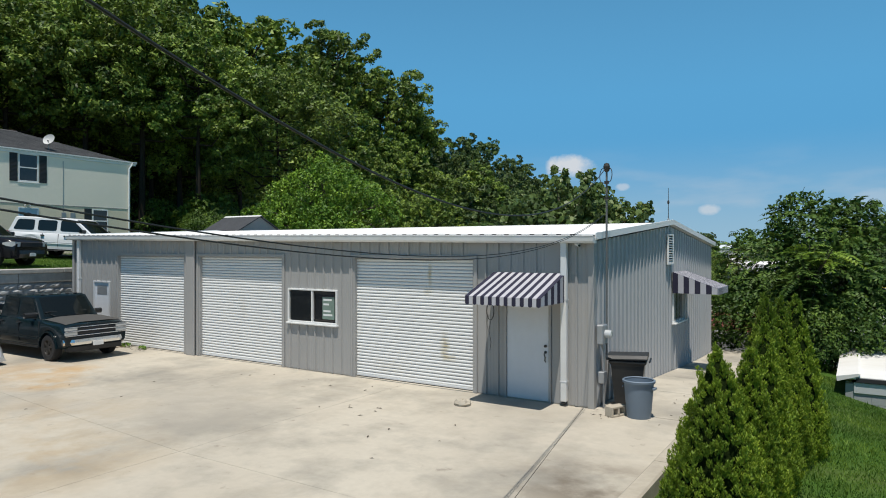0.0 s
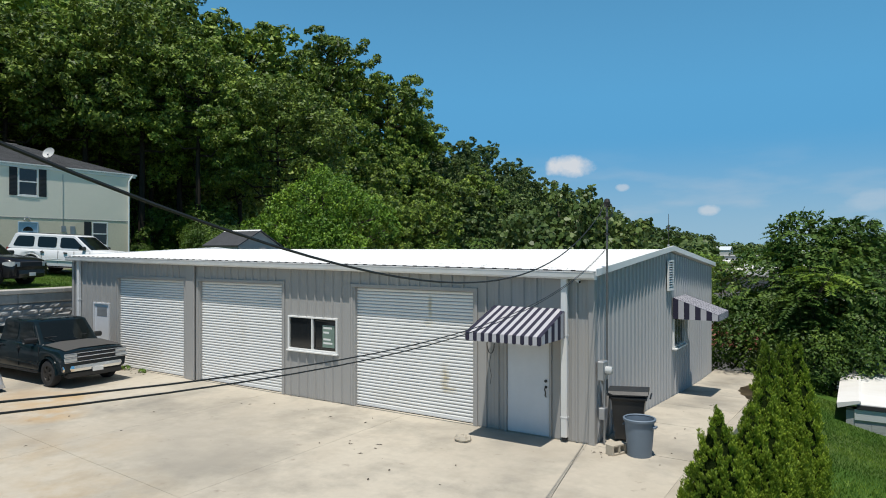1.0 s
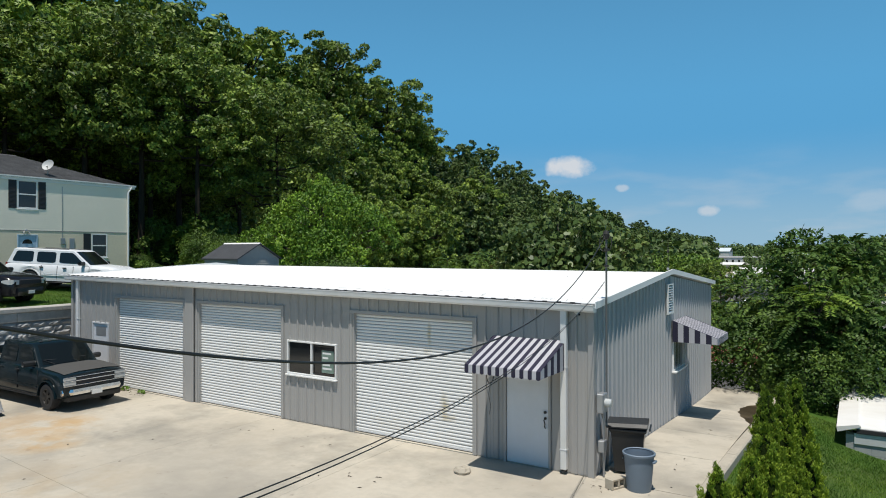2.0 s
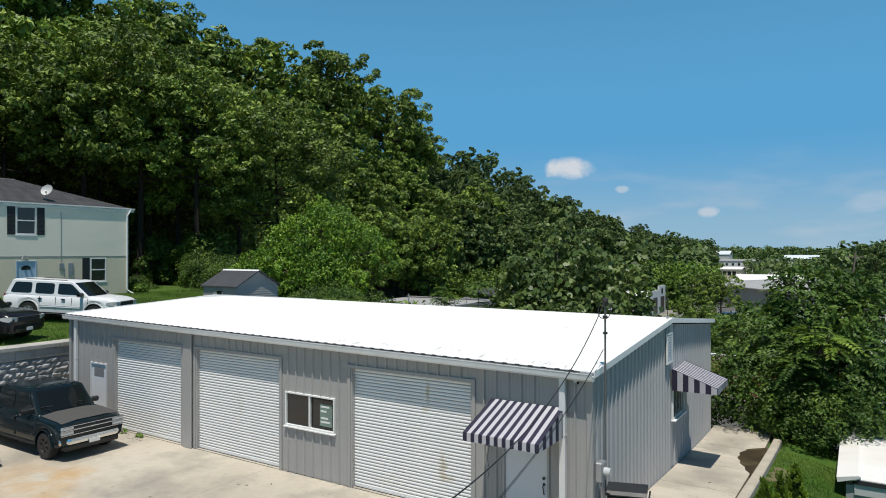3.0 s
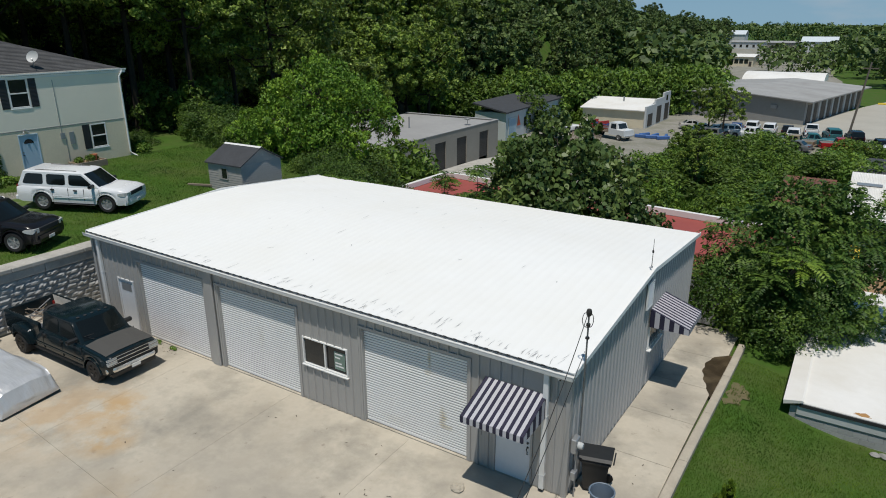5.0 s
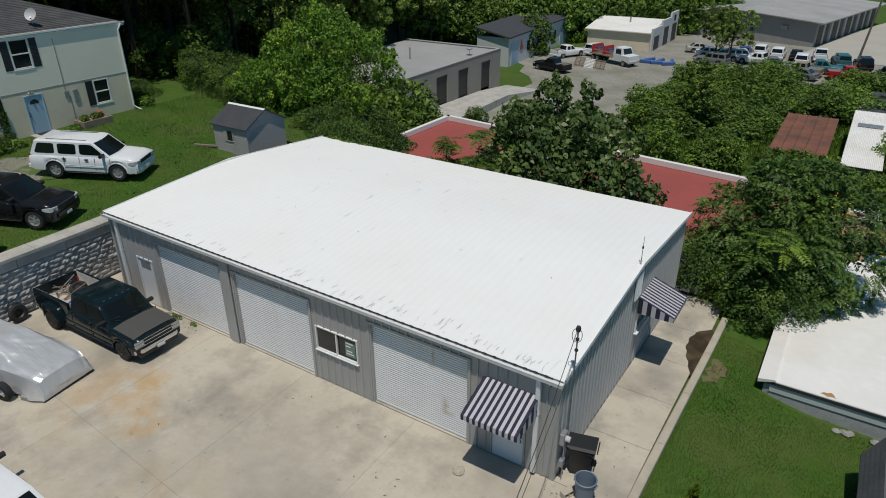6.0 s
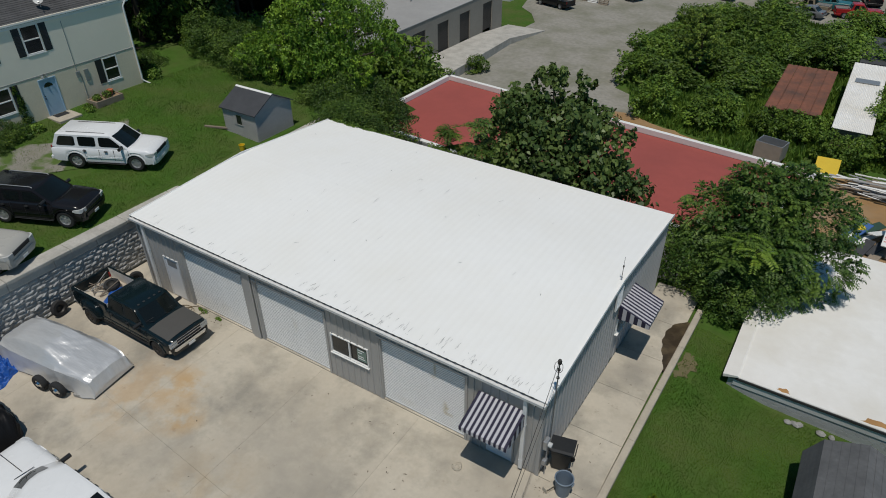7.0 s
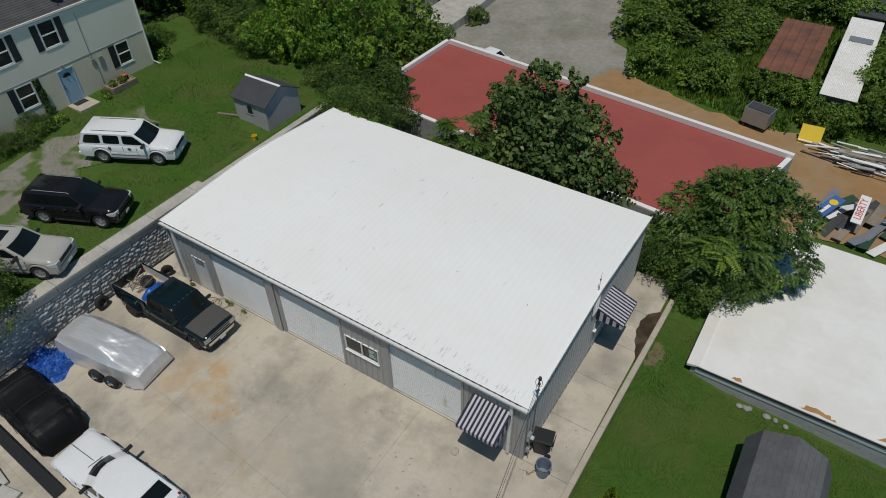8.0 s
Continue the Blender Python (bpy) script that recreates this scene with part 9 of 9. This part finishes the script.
# ---- annex with the white flat roof, and the small barn ----
an = thing("white_roof_annex", pose(-0.42, 21.5, -1.6), "low grey block building with a white coated flat roof", "building")
AW, AD, AH = 12.5, 11.6, 1.3
for k, (x0, y0, x1, y1) in enumerate(((0, 0, AW, 0.25), (0, 0.25, 0.25, AD), (AW - 0.25, 0.25, AW, AD), (0.25, AD - 0.25, AW - 0.25, AD))):
    part("wall", Form().box(x0 + 0.1, y0 + (0.0 if k == 0 else 0.1), -1.0, x1 - (0.1 if k == 2 else 0), y1, AH - 0.18), M["block"], an)
bl = Form().box(0, 0, 0, 0.392, 0.02, 0.192, 0.004).mesh("block")
bl.materials.append(M["block"])
for j in range(6):
    for i in range(31):
        x = 0.1 + i * 0.402 - (0.2 if j % 2 else 0)
        if x > 0.05 and x < AW - 0.5:
            shared("block", bl, an, pose(x, -0.016, -0.42 + j * 0.202))
part("roof", Form().box(0.0, -0.05, AH - 0.05, AW + 0.1, AD + 0.1, AH + 0.05, 0.03), M["flat_white"], an)
part("roof_edge", Form().box(0.35, -0.085, AH - 0.12, AW + 0.1, -0.053, AH + 0.0, 0.01), M["dark"], an)
part("side_flashing", Form().loft([[(-0.1, y, AH - 0.12), (0.42, y, AH + 0.055), (0.46, y, AH + 0.11), (0.40, y, AH + 0.13), (-0.12, y, AH + 0.02)] for y in (-0.12, AD + 0.1)]), M["flat_white"], an)
part("eave_board", Form().box(0.3, -0.045, AH - 0.42, AW - 0.05, -0.018, AH - 0.13, 0.004), M["far_white"], an)
for x, w, d in ((4.6, 1.5, 0.28), (7.6, 1.3, 0.45), (1.8, 0.5, 0.2)):
    pts = ragged([(x, 0.05), (x + w, 0.03), (x + w * 0.8, d), (x + w * 0.3, d * 1.1)], 0.07, int(x * 10), 4)
    f = Form().add([(a, b, AH + 0.056) for a, b in pts], [tuple(range(len(pts)))])
    part("rust_stain", f, M["stain"], an)
_r = random.Random(9)
for i in range(6):
    rk = tagged(part("rubble", Form().lathe([(0.0, -0.05), (0.12, -0.02), (0.15, 0.06), (0.08, 0.14), (0.0, 0.16)], n=7).moved(Matrix.Diagonal((_r.uniform(0.7, 1.4), _r.uniform(0.7, 1.3), _r.uniform(0.6, 1.1), 1))), M["mortar"]), "grey rubble stone lying along the annex wall", "stone", group="rubble by the annex")
    rx_ = 1.9 + i * 0.4 + _r.uniform(-0.3, 0.3)
    rk.matrix_basis = pose(rx_, 21.2 + _r.uniform(-0.15, 0.1), ground_z(rx_, 21.2) + 0.02, 0, 0, _r.uniform(0, 360))

bn = thing("gambrel_shed", pose(4.25, 15.6, -0.9), "small barn-style shed with dark grey gambrel shingle roof", "shed")
# walls in black: the shadow on the left face is put into their colour
part("wall", Form().loft([[(-1.45, y, -0.3), (1.45, y, -0.3), (1.45, y, 1.0), (1.1, y, 1.75), (0.0, y, 2.2), (-1.1, y, 1.75), (-1.45, y, 1.0)] for y in (-3.0, 2.9)]), M["shutter"], bn)
gp = [(-1.6, 0.95), (-1.18, 1.82), (0.0, 2.3), (1.18, 1.82), (1.6, 0.95)]
for k, (p, q) in enumerate(zip(gp, gp[1:])):
    part("roof_slope", Form().loft([[(p[0], y, p[1]), (q[0], y, q[1]), (q[0], y, q[1] + 0.05), (p[0], y, p[1] + 0.05)] for y in (-3.15, 3.0)]), M["barn_roof"], bn)
    rw = Form()
    for i in range(5):
        t0, t1 = i / 5, i / 5 + 0.03
        a = [p[0] + (q[0] - p[0]) * t for t in (t0, t1)]
        b = [p[1] + (q[1] - p[1]) * t + 0.05 for t in (t0, t1)]
        rw.loft([[(a[0], y, b[0]), (a[1], y, b[1]), (a[1], y, b[1] + 0.012), (a[0], y, b[0] + 0.012)] for y in (-3.15, 3.0)])
    tagged(part("shingle_course", rw, M["barn_roof"], bn), kind="stuff")

# ---- small things in front of the workshop ----
bin_ = thing("wheelie_bin", pose(-4.1, 13.75, 0.0, 0, 0, -78), "black plastic wheeled refuse bin with a closed lid", "bin")
part("body", Form().loft([[(-w, -d, z), (w, -d, z), (w, d, z), (-w, d, z)] for w, d, z in ((0.24, 0.26, 0.06), (0.29, 0.33, 0.85), (0.31, 0.36, 0.93))]), M["black_plastic"], bin_)
part("rim", Form().box(-0.33, -0.38, 0.9, 0.33, 0.38, 0.96, 0.015), M["black_plastic"], bin_)
part("lid", Form().loft([[(-w, -0.42, z), (w, -0.42, z), (w, 0.4, z + 0.03), (-w, 0.4, z + 0.03)] for w, z in ((0.345, 0.965), (0.345, 0.99), (0.28, 1.05))]), M["black_plastic"], bin_)
part("handle", Form().tube((-0.25, 0.44, 0.95), (0.25, 0.44, 0.95), 0.018), M["black_plastic"], bin_)
for s in (-1, 1):
    part("wheel", Form().lathe([(0.0, -0.03), (0.12, -0.03), (0.13, 0.0), (0.12, 0.03), (0.0, 0.03)], (s * 0.27, 0.3, 0.13), "x", 16), M["rubber"], bin_)
can = thing("trash_can", pose(-3.62, 12.82, 0.0), "open grey-blue round plastic trash can", "bin")
part("body", Form().lathe([(0.0, 0.02), (0.225, 0.0), (0.23, 0.03), (0.285, 0.7), (0.275, 0.7), (0.22, 0.06), (0.0, 0.06)], n=28), M["blue_plastic"], can, soft=40)
part("rim", Form().lathe([(0.275, 0.68), (0.31, 0.68), (0.315, 0.72), (0.295, 0.735), (0.275, 0.72)], n=28), M["blue_plastic"], can, soft=40)
for s in (-1, 1):
    part("handle", Form().box(s * 0.29 - 0.02, -0.08, 0.56, s * 0.29 + 0.04 * (s > 0) + 0.0, 0.08, 0.6, 0.008), M["blue_plastic"], can)
cb = tagged(part("concrete_block", Form().box(-0.2, -0.1, 0, -0.15, 0.1, 0.19, 0.008).box(0.15, -0.1, 0, 0.2, 0.1, 0.19, 0.008).box(-0.15, -0.1, 0, 0.15, -0.06, 0.19, 0.008).box(-0.15, 0.06, 0, 0.15, 0.1, 0.19, 0.008).box(-0.025, -0.06, 0, 0.025, 0.06, 0.19, 0.008), M["kerb"]), "weathered hollow concrete block by the wall", "block")
cb.matrix_basis = pose(-4.12, 12.72, 0.1, 90, 0, 65)


def rock(x, y, r, seed, mat, label):
    rng = np.random.default_rng(seed)
    f = Form().lathe([(0.0, 0.0), (r, 0.0), (r * 1.1, r * 0.3), (r * 0.8, r * 0.65), (r * 0.3, r * 0.75), (0.0, r * 0.72)], n=9)
    f.v = [tuple(np.array(p) * (1 + rng.uniform(-0.14, 0.14))) for p in f.v]
    ob = tagged(part("stone", f, mat), label, "stone", group="loose stones")
    ob.matrix_basis = pose(x, y, 0.0, 0, 0, rng.uniform(0, 360))


rock(-7.0, 11.82, 0.17, 3, M["kerb"], "flat tan stone lying on the concrete")
# leaf litter and crumbs on the slab
_r = random.Random(88)
for cx, cy, sx, sy, cnt in ((-8.6, 10.2, 0.9, 0.8, 12), (-13.5, 8.2, 3.0, 2.2, 5), (-6.4, 9.2, 2.2, 1.8, 4), (-19.5, 12.6, 1.6, 0.15, 14), (-4.3, 12.5, 0.4, 0.12, 8), (-3.4, 16.5, 0.6, 3.5, 10), (-11, 11.8, 2.5, 0.8, 8)):
    f = Form()
    for i in range(cnt):
        x, y, l, a = cx + _r.gauss(0, sx * 0.6), cy + _r.gauss(0, sy * 0.6), _r.uniform(0.015, 0.06), _r.uniform(0, math.pi)
        if y > 12.85 and x < -4.5:
            y = 12.8
        c, s = math.cos(a) * l, math.sin(a) * l
        z = (side_fall(y) if y > 13 else 0) + 0.004
        f.add([(x - c, y - s, z), (x + s * 0.3, y - c * 0.3, z + 0.012), (x + c, y + s, z + 0.004), (x - s * 0.35, y + c * 0.35, z + 0.01)], [(0, 1, 2, 3)])
    tagged(part("leaf_litter", f, M["bark"]), "scattered dead leaves and twigs on the slab", "litter", kind="stuff")
# planting at the foot of the house
def leafy(name, m, label, category, spots, n, size, mat, seed):
    rng = np.random.default_rng(seed)
    P = np.array(spots, dtype=float)
    pick = rng.integers(0, len(P), n)
    d = unit(rng.normal(0, 1, (n, 3)) + np.array([0, 0, 0.5]))
    v, fq = leaf_cards(P[pick, :3] + d * P[pick, 3:6] * (0.5 + 0.5 * rng.random((n, 1))), d, size, rng)
    ob = tagged(new(name, quick_mesh(name, v, fq, mat)), label, category, group="planting by the house")
    ob.matrix_basis = m


pz_ = ground_z(HX + 0.75, 21.0)
leafy("potted_plants", pose(HX + 0.75, 20.9, pz_), "leafy green plants growing out of the timber planter", "plant", [(0, -0.5, 0.42, 0.3, 0.3, 0.22), (0.1, 0.1, 0.45, 0.3, 0.3, 0.25), (-0.2, 0.55, 0.38, 0.2, 0.22, 0.2)], 700, 0.11, M["leaf_shrub"], 71)
leafy("ground_cover", pose(HX + 0.55, 19.75, pz_), "low green weeds beside the planter", "plant", [(0.2, 0, 0.08, 0.4, 0.4, 0.16), (0.6, -0.2, 0.05, 0.35, 0.3, 0.12)], 420, 0.1, M["leaf_shrub"], 72)
leafy("climbing_ivy", pose(HX + 0.05, 16.45, HZ), "ivy climbing the wall beside the lower window", "plant", [(0.02, 0.0, 0.2, 0.12, 0.35, 0.3), (0.0, -0.05, 0.7, 0.07, 0.28, 0.4), (0.0, 0.02, 1.3, 0.06, 0.2, 0.4), (0.0, -0.1, 1.9, 0.05, 0.14, 0.35)], 900, 0.1, M["leaf_shrub"], 73)
leafy("flower_bed", pose(HX + 1.0, 15.4, ground_z(HX + 1.0, 15.4)), "dense low leafy bed along the house wall", "plant", [(0, 0.9, 0.15, 0.55, 0.5, 0.3), (0.1, 0, 0.2, 0.7, 0.7, 0.4), (0.0, -1.0, 0.2, 0.7, 0.7, 0.4), (0.0, -2.2, 0.2, 0.7, 0.7, 0.4)], 2600, 0.13, M["leaf_shrub"], 74)
leafy("corner_shrub", pose(HX - 0.3, 25.1, ground_z(HX - 0.3, 25.1)), "dark low shrub at the house corner", "plant", [(0, 0, 0.2, 0.8, 0.6, 0.4), (-0.8, 0.5, 0.2, 0.8, 0.6, 0.4)], 1100, 0.13, M["leaf_shrub"], 75)
# vine over the roof's rear corner
leafy("roof_vine", pose(-22.6, 25.75, 3.46), "green vine creeping over the rear edge of the roof", "plant", [(-1.0, 0.15, 0.0, 0.5, 0.25, 0.12), (0.0, 0.1, 0.02, 0.7, 0.25, 0.14), (1.1, 0.12, 0.0, 0.6, 0.22, 0.1), (2.2, 0.15, -0.05, 0.6, 0.2, 0.1), (-0.2, 0.4, -0.5, 1.6, 0.2, 0.4)], 1500, 0.12, M["leaf_shrub"], 76)
hs = tagged(part("garden_hose", Form().pipe([(0.42 * math.cos(a * 0.5) * (1 + 0.25 * math.sin(a * 0.31)) + 0.02 * a, 0.3 * math.sin(a * 0.5) * (1 + 0.2 * math.cos(a * 0.23)), 0.022 + 0.012 * math.sin(a * 0.7) ** 2) for a in range(34)], 0.014, 6), M["hose"]), "loosely coiled brown hose lying on the slab", "hose")
hs.matrix_basis = pose(-21.6, 12.35, 0.0, 0, 0, 20)
# weeds along the foot of the roller doors
for x, y, s in ((-20.6, 12.8, 1.0), (-19.7, 12.78, 0.8), (-20.9, 12.82, 0.6), (-23.3, 12.75, 0.8)):
    rng = np.random.default_rng(int(abs(x) * 10))
    n = 70
    d = unit(rng.normal(0, 1, (n, 3)) + np.array([0, 0, 0.6]))
    v, fq = leaf_cards(np.array([0, 0, 0.05]) + d * np.array([0.2, 0.1, 0.09]) * s, d, 0.07, rng)
    v[:, 2] = np.maximum(v[:, 2], 0.0)
    w = tagged(new("weed", quick_mesh("weed", v, fq, M["leaf_shrub"])), "small green weed growing in the slab joint", "weed", group="weeds")
    w.matrix_basis = pose(x, y, 0.0)
